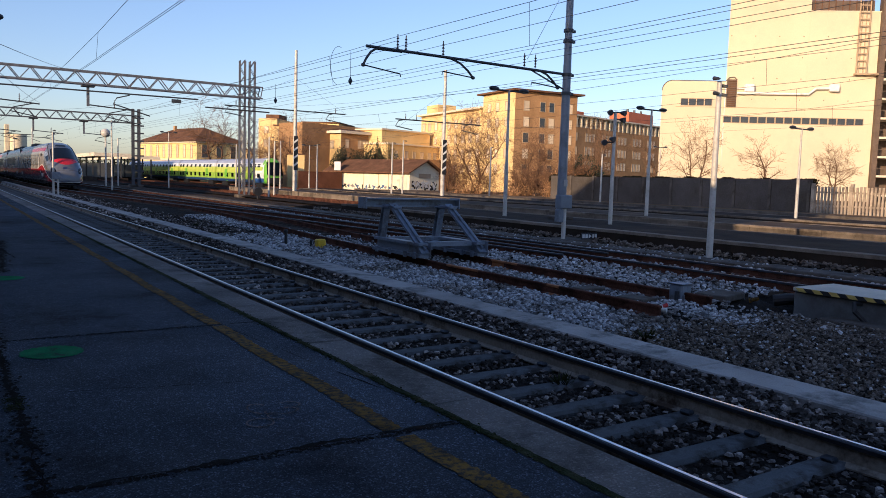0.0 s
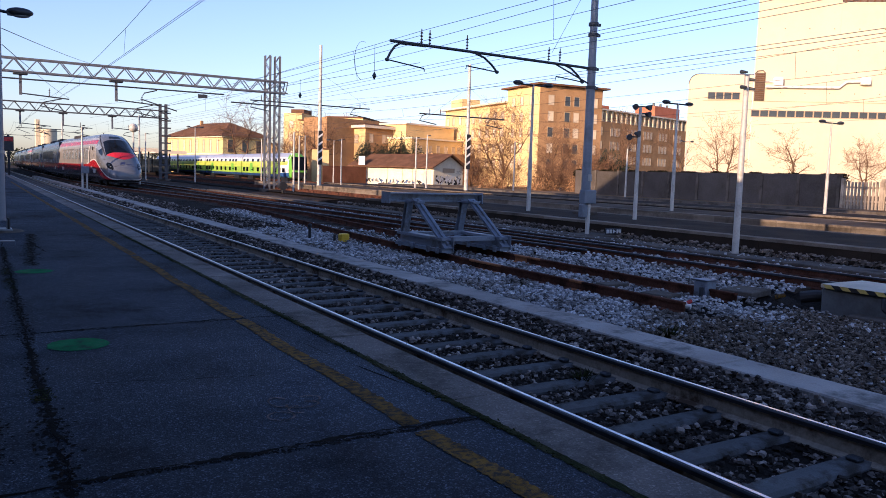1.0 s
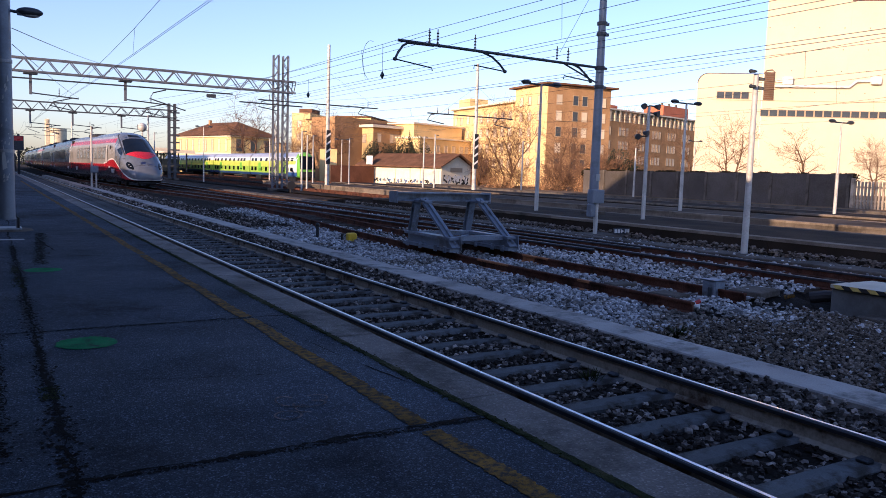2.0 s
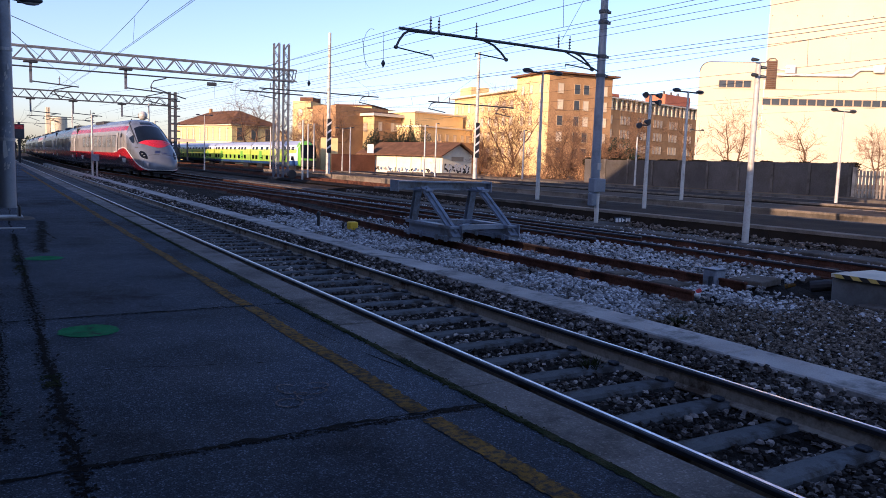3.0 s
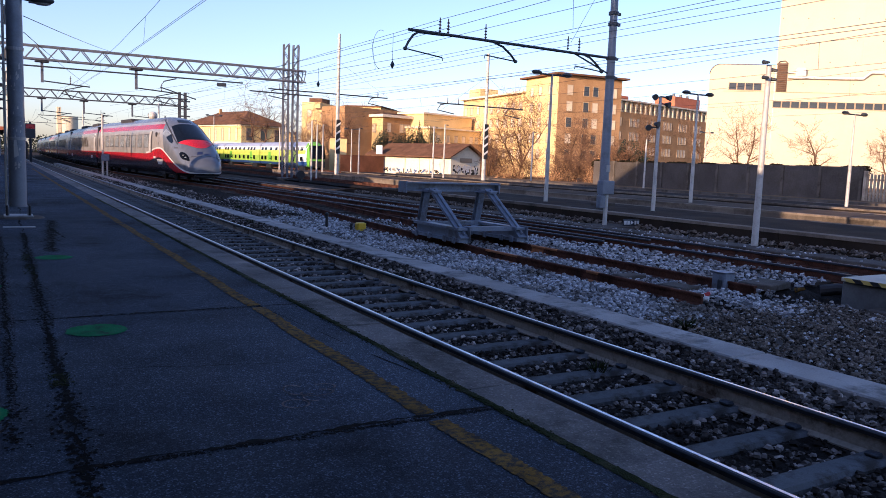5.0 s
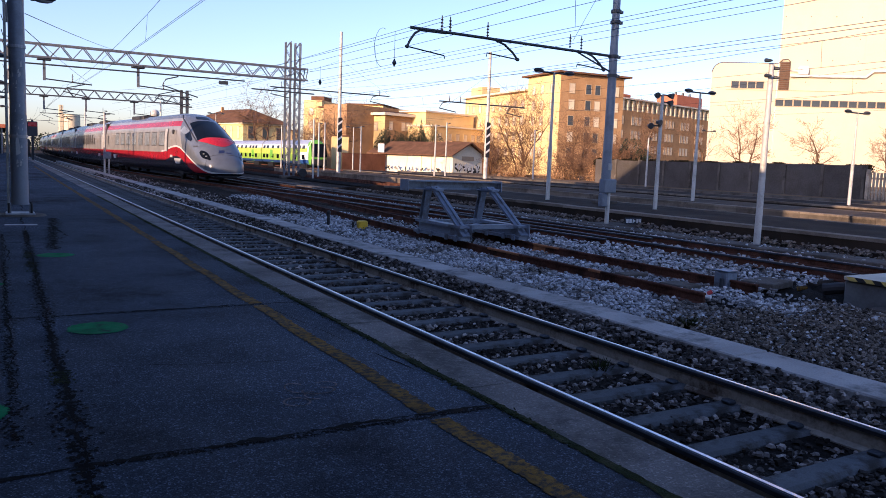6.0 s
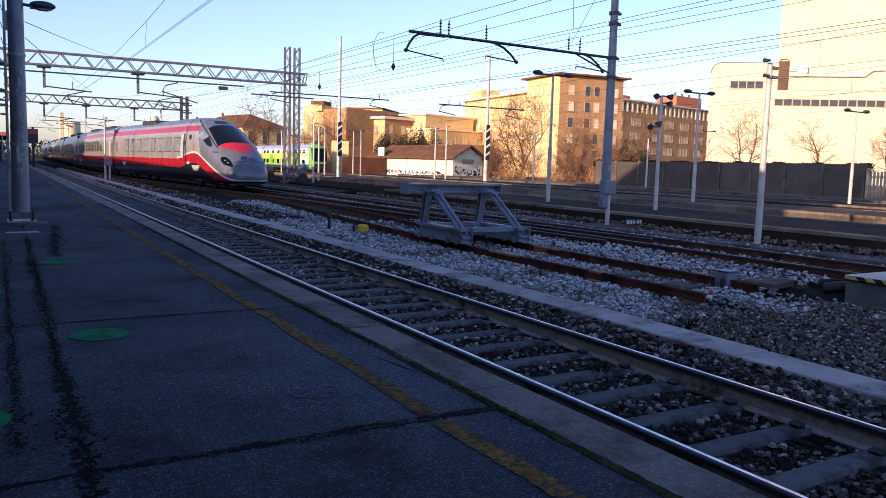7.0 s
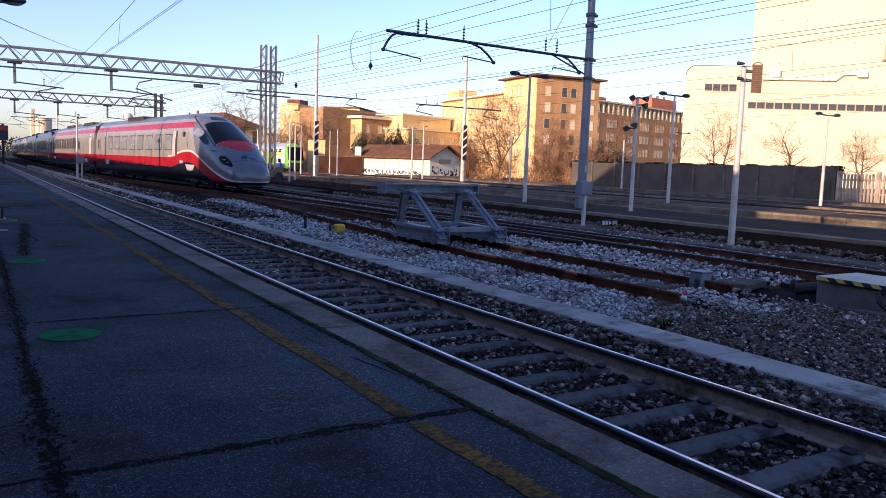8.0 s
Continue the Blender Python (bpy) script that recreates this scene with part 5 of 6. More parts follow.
part("tower_wall", tower_block(9.6, 22.7, 46, 3.7), "cream", wh)
part("tower_wall", tower_block(22.71, 33.8, 31.6, 0.0), "cream", wh)
part("penthouse", Geo().box(22.72, 33.0, 0.4, 8, 31.61, 33.6), "vent", wh, "dark brown set-back top storey")
for k in range(9):
    part("penthouse_post", Geo().box(23.4 + 1.1 * k, 23.52 + 1.1 * k, 0.28, 0.39, 31.61, 33.6), "rooftile", wh)
part("roof_edge", Geo().box(22.7, 33.9, -0.32, 0.2, 31.61, 31.75), "creamtrim", wh)
part("ledge", Geo().box(1.5, 9.2, -0.07, -0.002, 15.5, 15.57).box(9.22, 33.8, -0.32, -0.252, 15.5, 15.57), "winframe", wh, "thin ledge across the facade")
for k in range(4):
    window_on(wh, "y", 2.95 + 1.32 * k, 16.35, 1.15, 1.1, "pane")
for k in range(16):
    window_on(wh, "y", 10.15 + 1.43 * k, 13.5, 1.22, 1.0, "pane", -0.25)
part("vent_shaft", Geo().box(9.75, 11.35, -0.5, -0.26, 15.6, 20.2, 0.04), "vent", wh, "dark louvred vent shaft")
for k in range(14):
    part("vent_slat", Geo().box(9.85, 11.25, -0.62, -0.51, 15.8 + 0.31 * k, 15.92 + 0.31 * k), "rooftile", wh)
part("shaft_head", Geo().poly([(9.6, -0.4, 19.95), (10.1, -0.4, 20.5), (10.9, -0.4, 20.6), (11.4, -0.4, 20.1)], 0.08, 6), "vent", wh)
part("duct", Geo().poly([(11.4, -0.75, 17.9), (23.0, -0.75, 17.9), (24.1, -0.75, 18.85), (26.4, -0.75, 18.95)], 0.2, 8).poly([(11.4, -0.6, 18.7), (12.7, -0.6, 18.7)], 0.12, 8), "white", wh, "white pipe along the facade")
part("duct_box", Geo().box(12.6, 14.1, -1.2, -0.26, 18.1, 19.4, 0.1), "white", wh)
part("duct_box", Geo().box(26.3, 27.8, -1.2, -0.26, 18.4, 19.6, 0.1), "white", wh)
lg = part("roof_ladder", Geo().box(30.2, 30.36, -0.9, -0.7, 21.6, 34.2).box(31.85, 32.0, -0.9, -0.7, 21.6, 34.2), "winframe", wh, "caged brown steel ladder")
for k in range(11):
    part("cage_hoop", Geo().box(30.2, 32.0, -0.92, -0.72, 22.4 + 1.12 * k, 22.56 + 1.12 * k), "winframe", lg)
for a in (30.75, 31.4):
    part("stile", Geo().box(a, a + 0.08, -0.6, -0.5, 21.6, 34.2), "winframe", lg)
part("landing", Geo().box(30.1, 33.7, -1.3, -0.26, 21.2, 21.5), "winframe", lg)
part("stair_column", Geo().box(33.85, 34.7, -0.9, 0.5, -0.5, 36.0), "vent", wh, "brown steel column of the open stairs")
for k in range(9):
    z = 1.2 + 3.2 * k
    part("stair_landing", Geo().box(34.71, 42.0, -0.8, 4.0, z, z + 0.35), "creamtrim", wh, "pale stair landing")
    for a in (36.4, 38.4, 40.4):
        part("baluster", Geo().box(a, a + 0.1, -0.78, -0.7, z + 0.36, z + 1.4), "vent", wh)
    part("stair_rail", Geo().box(34.71, 42.0, -0.8, -0.7, z + 1.4, z + 1.5), "vent", wh)
part("stair_back", Geo().box(34.71, 46.0, 4.01, 10, -0.5, 30.0), "vent", wh)
for z in (16.9, 20.4, 23.9, 27.4):
    for k in range(6):
        part("anchor", Geo().box(10.0 + 3.9 * k, 10.14 + 3.9 * k, -0.33, -0.255, z, z + 0.14), "vent", wh)

# yellow station house with a hipped roof
hs = block("station_house", "yellow plastered house with a hipped brown tile roof", 53.4, 195.6, 0.97, 0.25)
hs.scale = (1.35, 1.35, 1.35)
part("wall", Geo().box(0, 9.5, 0, 22, -0.9, 6.76), "housewall", hs)
part("cornice", Geo().box(-0.4, 9.9, -0.4, 22.4, 6.78, 7.06), "creamtrim", hs)
part("roof", Geo().add([(-0.9, -0.9, 7.07), (10.4, -0.9, 7.07), (10.4, 22.9, 7.07), (-0.9, 22.9, 7.07), (4.75, 5.5, 9.95), (4.75, 16.5, 9.95)], [(0, 1, 4), (1, 2, 5, 4), (2, 3, 5), (3, 0, 4, 5), (0, 3, 2, 1)]), "rooftile", hs, "hipped brown roof")
part("string_course", Geo().box(-0.08, 9.58, -0.08, 22.08, 3.56, 3.81), "creamtrim", hs)
part("chimney", Geo().box(4.0, 4.5, 15.5, 16.0, 9.0, 10.5), "brick", hs)
for a in (1.7, 4.75, 7.8):
    window_on(hs, "y", a, 5.26, 1.3, 2.2, "pane")
    window_on(hs, "y", a, 1.76, 1.3, 2.2, "pane")
for k in range(8):
    window_on(hs, "x", 1.8 + 2.6 * k, 5.26, 0.7, 2.3, "blind")
    window_on(hs, "x", 1.8 + 2.6 * k, 1.76, 0.7, 2.0, "pane")

# houses in the middle distance
ca = block("apartment_building", "ochre apartment block with balconies behind bare trees", 58.2, 164.5, 0.75, -0.66)
part("wall", Geo().box(0, 4.2, 0, 12, -0.5, 13.9), "ochre", ca)
part("wing_wall", Geo().box(4.21, 14.0, -1.5, 12, -0.5, 12.2), "ochre", ca)
part("gable_wall", Geo().box(9.5, 17.5, 1.5, 14, -0.5, 13.2), "ochre", ca)
part("roof_box", Geo().box(0.5, 3.5, 3, 8, 13.92, 15.0), "rooftile", ca)
part("roof", Geo().box(4.0, 14.3, -1.9, 1.0, 12.21, 12.5).box(9.2, 17.8, 1.1, 14.2, 13.21, 13.5), "rooftile", ca)
for z in (11.5, 8.6, 5.7, 2.8):
    window_on(ca, "y", 1.8, z, 1.0, 1.4, "blind")
    for a in (5.6, 8.0, 10.4, 12.6):
        window_on(ca, "y", a, z - 0.7, 1.0, 1.4, "blind" if br.random() < 0.5 else "pane", -1.5)
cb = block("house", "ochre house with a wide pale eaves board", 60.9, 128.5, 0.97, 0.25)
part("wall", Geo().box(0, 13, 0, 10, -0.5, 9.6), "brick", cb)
# sunward side is coloured lighter than the brown front, as if lit
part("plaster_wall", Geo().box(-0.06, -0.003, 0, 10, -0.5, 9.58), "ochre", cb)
part("eaves_board", Geo().box(-0.9, 13.9, -0.9, 10.9, 9.62, 10.1), "creamtrim", cb, "pale eaves board")
part("roof", Geo().add([(-0.9, -0.9, 10.11), (13.9, -0.9, 10.11), (13.9, 10.9, 10.11), (-0.9, 10.9, 10.11), (4, 5, 10.9), (9, 5, 10.9)], [(0, 1, 5, 4), (1, 2, 5), (2, 3, 4, 5), (3, 0, 4), (0, 3, 2, 1)]), "rooftile", cb)
for a in (1.4, 4.4, 5.4, 6.4, 7.4, 10.6):
    window_on(cb, "y", a, 7.8, 0.75, 1.5, "blind")
    window_on(cb, "y", a, 4.6, 0.75, 1.5, "blind")
for a in (2.5, 6.5):
    window_on(cb, "x", a, 7.6, 1.0, 1.4, "blind", -0.065)
cc = block("house", "low ochre building with stepped flat roofs", 68.1, 124.1, 0.955, 0.3)
part("wall", Geo().box(0, 14.5, 0, 9, -0.5, 7.9), "ochre", cc)
part("upper_wall", Geo().box(1.0, 14.5, 2.5, 9, 7.91, 10.6), "ochre", cc)
part("roof", Geo().box(-0.4, 14.8, -0.4, 9.2, 7.92, 8.2).box(0.6, 14.8, 2.1, 9.3, 10.61, 10.9), "creamtrim", cc)
for a in (2.2, 5.0, 7.2, 9.4, 11.6, 13.2):
    window_on(cc, "y", a, 6.2, 0.8, 1.2, "blind")
    window_on(cc, "y", a, 3.4, 0.8, 1.2, "blind")
part("wing_wall", Geo().box(-2.0, 9.0, -7.0, -2.0, -0.5, 5.3), "brick", cc)
part("upper_roof", Geo().box(-12, 14.8, 9.5, 16, -0.5, 11.2), "brick", cc)
for dx, dy, w, h in ((95, 210, 24, 12), (60, 260, 30, 10), (140, 190, 40, 14)):
    fb = block("far_building", "distant pale building on the skyline", dx, dy, 1, 0)
    part("wall", Geo().box(0, w, 0, 12, -0.5, h), "ochre", fb)
    part("roof", Geo().box(-0.4, w + 0.4, -0.4, 12.4, h + 0.01, h + 0.4), "rooftile", fb)
    for k in range(int(w / 3)):
        for z in (h - 2, h - 5):
            window_on(fb, "y", 1.6 + 3 * k, z, 1.1, 1.4, "pane")
# slim masts with thin cross arms down the line
for x, y, h, l in ((13.2, 150, 7.6, 7.0), (19.5, 178, 8.2, 8.0), (15.0, 215, 8.2, 9.0)):
    fm = thing("catenary_mast", "far slim mast with a thin cross arm and insulators", "mast", "far masts", at=(x, y, -0.3))
    part("pole", Geo().tube((0, 0, 0), (0, 0, h + 1.2), 0.14, 0.1, 10), "pole", fm, "", True)
    part("arm", Geo().tube((-l, 0, h), (0.3, 0, h), 0.06, None, 6), "darksteel", fm)
    for a in (-l + 0.8, -l * 0.45):
        g = Geo()
        insulator(g, (a, 0, h + 0.05), 0.45, 0.08)
        part("insulator", g, "porcelain", fm)
        part("registration_arm", Geo().poly([(a, 0, h), (a - 0.5, 0, h - 0.3), (a + 1.2, 0, h - 0.9)], 0.045, 6), "darksteel", fm)
# far silo and tower at the end of the line
si = thing("silo", "distant pale grey silo and tower beyond the station", "silo", at=(37.5, 513, 0))
part("tank", Geo().tube((0, 0, -0.5), (0, 0, 20.8), 5.0, None, 24), "cream", si, "", True)
part("tower", Geo().box(-6.5, -4.2, -3, 3, -0.5, 26, 0.2), "cream", si)
wt = thing("water_tower", "small round water tank on a mast", "water tower", at=(17.2, 104, 0))
part("ball", Geo().ball((0, 0, 6.25), 0.55, 14, 10), "pole", wt, "", True)
part("mast", Geo().tube((0, 0, -0.4), (0, 0, 6.1), 0.12, 0.1, 8), "pole", wt)

# the yard's earth is paler than the soil elsewhere, with sunlight in its colour
whole("yard", Geo().box(45.2, 130, -60, 90, -0.6, 0.25), "sunlitsoil", "bare dry earth yard behind the tracks, coloured lighter to look sunlit", "ground", kind="structure")

# graffiti hut with a tiled gable roof
ht = thing("hut", "low graffiti-covered railway hut with a brown tiled roof", "hut", at=(51.1, 105.06, 0), turn=-75.0)
part("wall", Geo().box(-4.5, 12.8, 0, 6, -0.5, 2.8).add([(12.8, 0, 2.8), (12.8, 6, 2.8), (12.8, 3, 4.3), (12.7, 0, 2.8), (12.7, 6, 2.8), (12.7, 3, 4.3)], [(0, 1, 2), (3, 5, 4)]), "plasterwhite", ht)
part("roof", Geo().add([(-5.2, -0.8, 2.6), (13.5, -0.8, 2.6), (13.5, 3, 4.5), (-5.2, 3, 4.5), (13.5, 6.8, 2.6), (-5.2, 6.8, 2.6),
                        (-5.2, -0.8, 2.45), (13.5, -0.8, 2.45), (13.5, 3, 4.32), (-5.2, 3, 4.32), (13.5, 6.8, 2.45), (-5.2, 6.8, 2.45)],
                       [(0, 1, 2, 3), (3, 2, 4, 5), (6, 9, 8, 7), (9, 11, 10, 8), (0, 6, 7, 1), (5, 4, 10, 11), (1, 7, 8, 2), (2, 8, 10, 4), (0, 3, 9, 6), (3, 5, 11, 9)]), "rooftile", ht, "sagging brown tiled gable roof")
part("sign_board", Geo().box(-2.2, -0.8, -0.95, -0.85, 2.7, 4.0), "white", ht, "blank white square board")
part("side_shutter", Geo().box(12.81, 12.86, 1.8, 4.2, 1.9, 2.5), "winframe", ht)
gr = random.Random(17)


def scrawl(place, n, w, h, mat, thick, lift, label=""):
    """One spray-painted letter of bent strokes on a wall; place(u, v, out) gives its points."""
    for _ in range(n):
        pts = [(gr.uniform(0, w), gr.uniform(0, h)) for _ in range(3)]
        g = Geo()
        for (a, b), (c, d) in zip(pts, pts[1:]):
            ln = math.hypot(c - a, d - b) or 1.0
            du, dv = -(d - b) / ln * thick / 2, (c - a) / ln * thick / 2
            g.add([place(a + du, b + dv, lift), place(c + du, d + dv, lift), place(c - du, d - dv, lift), place(a - du, b - dv, lift)], [(0, 1, 2, 3)])
        part("graffiti", g, mat, ht, label)


for k in range(17):
    u0 = -4.0 + 0.9 * k
    scrawl(lambda u, v, o, u0=u0: (u0 + u, -o, 0.0 + v), 2, 1.0, 0.8, ("spray", "spraygrey", "spray", "black")[k % 4], 0.22, 0.006 + 0.003 * (k % 3), "blue and grey spray strokes" if k == 0 else "")
for k in range(6):
    v0 = 0.4 + 0.85 * k
    scrawl(lambda u, v, o, v0=v0: (12.8 + o, v0 + u, 0.2 + v), 3, 0.9, 1.3, "black", 0.3, 0.008 + 0.002 * (k % 2))
    scrawl(lambda u, v, o, v0=v0: (12.8 + o, v0 + u, 0.2 + v), 3, 0.9, 1.3, "white", 0.22, 0.014 + 0.002 * (k % 2))
part("door", Geo().box(11.2, 12.3, -0.05, -0.004, -0.4, 2.1), "creamtrim", ht)
for a in (3.4, 6.5, 8.6):
    part("downpipe", Geo().tube((a, -0.06, -0.4), (a, -0.06, 2.5), 0.05, None, 6), "creamtrim", ht)
whole("sheet_fence", Geo().box(43.5, 50.5, 106.0, 106.15, -0.5, 2.4), "rustwall", "rusty brown sheet metal fence behind the hut", "fence", kind="structure")
sd = thing("shed", "pale lean-to shed beside the trees", "shed", at=(45.8, 116, 0), turn=-20)
part("wall", Geo().box(0, 2.6, 0, 4, -0.5, 5.0), "ochre", sd)
part("roof", Geo().box(-0.2, 2.8, -0.2, 4.2, 5.01, 5.2), "rooftile", sd)

# boundary wall of concrete panels and a white paling fence
bw = thing("boundary_wall", "dark weathered concrete panel wall along the yard", "wall", kind="structure")
y = 31.0
while y < 58:
    part("panel", Geo().box(50.0, 50.12, y + 0.08, y + 2.92, 0.1, 2.45 + br.uniform(-0.04, 0.04)), "boundary", bw)
    part("post", Geo().box(49.9, 50.2, y - 0.1, y + 0.1, 0.1, 2.5), "concrete", bw)
    y += 3.0
M["paling"] = paint("weathered_paling", (0.36, 0.3, 0.23), 0.9, var=0.2, scale=0.8, fine=20, bump=0.3, dirt=(0.22, 0.18, 0.14), dirt_scale=0.9, per_object=0.15)
fe = thing("paling_fence", "sunlit white concrete paling fence", "fence", kind="structure")
y = 12.0
while y < 30.8:
    part("pale", Geo().box(49.96, 50.04, y, y + 0.13, 0.2, 2.05 + br.uniform(-0.03, 0.03)), "paling", fe)
    y += 0.24
for z in (0.7, 1.6):
    part("fence_rail", Geo().box(50.045, 50.1, 12.0, 30.9, z, z + 0.12), "paling", fe)
for y in (13.0, 16, 19, 22, 25, 28, 30.7):
    part("fence_post", Geo().box(49.9, 50.1, y - 0.1, y + 0.1, 0.2, 2.25), "paling", fe)


def bare_tree(x, y, h, spread, seed, stems=1, base=0.2, low=0.25, fine=4):
    """A leafless tree: forked wandering limbs with branches and fine twigs that turn upwards."""
    r = random.Random(seed)
    o = thing("tree", "bare winter tree with fine brown twigs", "tree", "bare trees", at=(x, y, base))
    trunk, twigs = Geo(), Geo()
    thin = 0.0001 * math.hypot(x, y)

    def shoot(p, d, ln, rad, lev):
        """One limb in short bent lengths, with side shoots along it."""
        n = (5, 4, 3, 2)[lev]
        for k in range(n):
            d = (d + Vector((r.gauss(0, 0.16), r.gauss(0, 0.16), r.gauss(0.03, 0.1)))).normalized()
            q = p + d * ln / n
            ra, rb = max(rad * (1 - 0.75 * k / n), thin), max(rad * (1 - 0.75 * (k + 1) / n), thin)
            (trunk if lev < 2 else twigs).tube(p, q, ra, rb, 5 if lev < 2 else 3, False)
            p = q
            if lev < 3:
                for _ in range((2, fine - 2, 2)[lev]):
                    ax = d.orthogonal().normalized()
                    ax.rotate(Matrix.Rotation(r.uniform(0, 6.28), 3, d))
                    nd = (d * r.uniform(0.35, 0.8) + ax * r.uniform(0.6, 1.05) * spread + Vector((0, 0, 0.08))).normalized()
                    shoot(p - d * ln / n * r.random(), nd, ln * ((0.62, 0.5, 0.45)[lev]) * r.uniform(0.75, 1.15), rb * 0.6, lev + 1)

    for k in range(stems):
        a = 6.28 * k / stems + r.random()
        d = Vector((math.cos(a) * 0.34, math.sin(a) * 0.34, 1)).normalized() if stems > 1 else Vector((r.gauss(0, 0.05), r.gauss(0, 0.05), 1)).normalized()
        foot, rad = Vector((0, 0, -0.3)), h * 0.014 / stems ** 0.4
        fork = foot + d * h * low
        trunk.tube(foot, fork, rad * 1.25, rad, 8, False)
        shoot(fork, d, h * (0.72 - low) * r.uniform(0.85, 1.0), rad, 0)
    part("trunk", trunk, "bark", o)
    part("twig_crown", twigs, "twig", o, "fine bare twigs")
    return o


def bush(x, y, w, d, h, seed, mat, label, n=1400, size=0.16):
    r = random.Random(seed)
    g = Geo()
    for _ in range(n):
        a, k, u = r.uniform(0, 2 * math.pi), math.sqrt(r.random()), r.random()
        lump = 0.75 + 0.25 * math.sin(3 * a + seed) + 0.15 * math.sin(7 * a)
        px, py, pz = math.cos(a) * k * w / 2 * lump, math.sin(a) * k * d / 2 * lump, h * u * math.sqrt(max(1 - k * k * 0.8, 0.05)) * lump
        t = Matrix.Translation((px, py, pz)) @ Euler((r.uniform(0, 6), r.uniform(0, 6), r.uniform(0, 6))).to_matrix().to_4x4()
        s = size * r.uniform(0.6, 1.5)
        g.add([(-s, 0, 0), (0, -s * 0.5, 0.02), (s, 0, 0), (0, s * 0.5, 0.02)], [(0, 1, 2, 3)], t)
    o = thing("bush", label, "bush", "bushes", at=(x, y, 0.15))
    part("foliage", g, mat, o)
    st = Geo()
    for _ in range(14):
        a = r.uniform(0, 6.28)
        st.tube((math.cos(a) * 0.2, math.sin(a) * 0.2, -0.3), (math.cos(a) * w * 0.3, math.sin(a) * d * 0.3, h * 0.8), 0.04, 0.01, 4)
    part("stem", st, "bark", o)
    return o


bare_tree(55.5, 78.2, 12.0, 1.0, 3, 3, 0.2, 0.14, 6)
bare_tree(60.5, 73.5, 10.0, 0.9, 4, 2)
bare_tree(53.0, 81.0, 7.0, 0.9, 5, 2)
for x, y, h, sp, sd_, st, bs in ((84.0, 68.2, 12.0, 1.0, 21, 2, 0.2), (79.3, 71.0, 10.5, 0.8, 22, 1, 0.2), (91.6, 63.4, 11.5, 0.85, 33, 1, 0.2), (99.6, 58.4, 10.5, 1.05, 24, 2, 0.2), (74.0, 77, 12, 1.0, 25, 2, 0.2),
                                (45.4, 152, 19, 1.0, 26, 2, 0.0), (47.3, 131, 13, 1.0, 27, 2, 0.0), (51.0, 126, 15, 0.9, 28, 2, 0.0), (52.5, 137, 13, 0.9, 29, 1, 0.0), (66, 80, 8.5, 0.9, 30, 3, 0.0), (47.5, 131, 9, 0.9, 31, 2, 0)):
    bare_tree(x, y, h, sp, sd_, st, bs)
for k, (x, y, h) in enumerate(((51.5, 76.5, 3.6), (53.5, 73.5, 4.2), (56.0, 70.0, 4.0), (58.5, 69.0, 4.5), (60.5, 66.0, 4.5), (58.0, 63.5, 5.0), (63.0, 69.0, 6.5), (55.5, 65.0, 3.6))):
    bare_tree(x, y, h, 0.75, 90 + k, 4, 0.2, 0.05, 4)
bush(62.0, 66.5, 5.5, 4.0, 4.6, 41, "leaf", "dark evergreen shrub beside the wall", 14000, 0.13)
bush(60.5, 114, 9, 6, 7.6, 42, "leaf", "dark evergreen trees behind the hut roof", 52000, 0.1)
bush(53.5, 110.5, 8, 5, 6.0, 46, "leaf", "dark evergreen trees behind the hut roof", 42000, 0.1)
for k, (x, y, w, h) in enumerate(((51.5, 74, 5, 2.0), (55, 70, 6, 2.6), (58.5, 66, 5, 2.4), (53.0, 66.5, 4, 1.4), (55.0, 62.5, 5, 3.2), (61, 62, 4, 2.4))):
    bush(x, y, w, w * 0.8, h, 50 + k, "dryleaf", "dry brown undergrowth along the embankment", 1500, 0.075)
hd = random.Random(61)
for k in range(4):
    g = Geo()
    for _ in range(6500):
        y = hd.uniform(0, 6.9)
        top = 0.72 + 0.07 * math.sin(y * 1.9 + k) + 0.06 * math.sin(y * 5.3)
        s = hd.uniform(0.04, 0.1)
        t = Matrix.Translation((hd.uniform(0, 0.9), y, 1.5 + top * hd.random() ** 0.5)) @ Euler((hd.uniform(0, 6), hd.uniform(0, 6), hd.uniform(0, 6))).to_matrix().to_4x4()
        g.add([(-s, 0, 0), (0, -s * 0.6, 0.02), (s, 0, 0), (0, s * 0.6, 0.02)], [(0, 1, 2, 3)], t)
    hg = thing("hedge", "dark clipped hedge showing over the concrete wall", "hedge", "hedge lengths", at=(50.25, 31 + 6.9 * k, 0.25))
    part("foliage", g, "hedgeleaf", hg)
    for y in (0.8, 2.5, 4.2, 6.0):
        part("stem", Geo().tube((0.45, y, -0.1), (0.45, y, 1.9), 0.05, 0.03, 5), "bark", hg)
hr = Geo()
bk = random.Random(5)
for k in range(120):
    x, y, w, h = -60 + 3.2 * k + bk.uniform(-1, 1), 420 + bk.uniform(-30, 30), bk.uniform(3.0, 6.0), bk.uniform(5.0, 10.5)
    for _ in range(90):
        a, u = bk.uniform(0, 6.28), bk.random()
        rr = w * math.sqrt(bk.random()) * math.sin(math.pi * (0.15 + 0.8 * u)) ** 0.6
        q = bk.uniform(0.3, 0.9)
        t = Matrix.Translation((x + rr * math.cos(a), y + rr * math.sin(a), -0.4 + h * u)) @ Euler((bk.uniform(0, 6), bk.uniform(0, 6), bk.uniform(0, 6))).to_matrix().to_4x4()
        hr.add([(-q, 0, 0), (0, -q * 0.6, 0.1), (q, 0, 0), (0, q * 0.6, 0.1)], [(0, 1, 2, 3)], t)
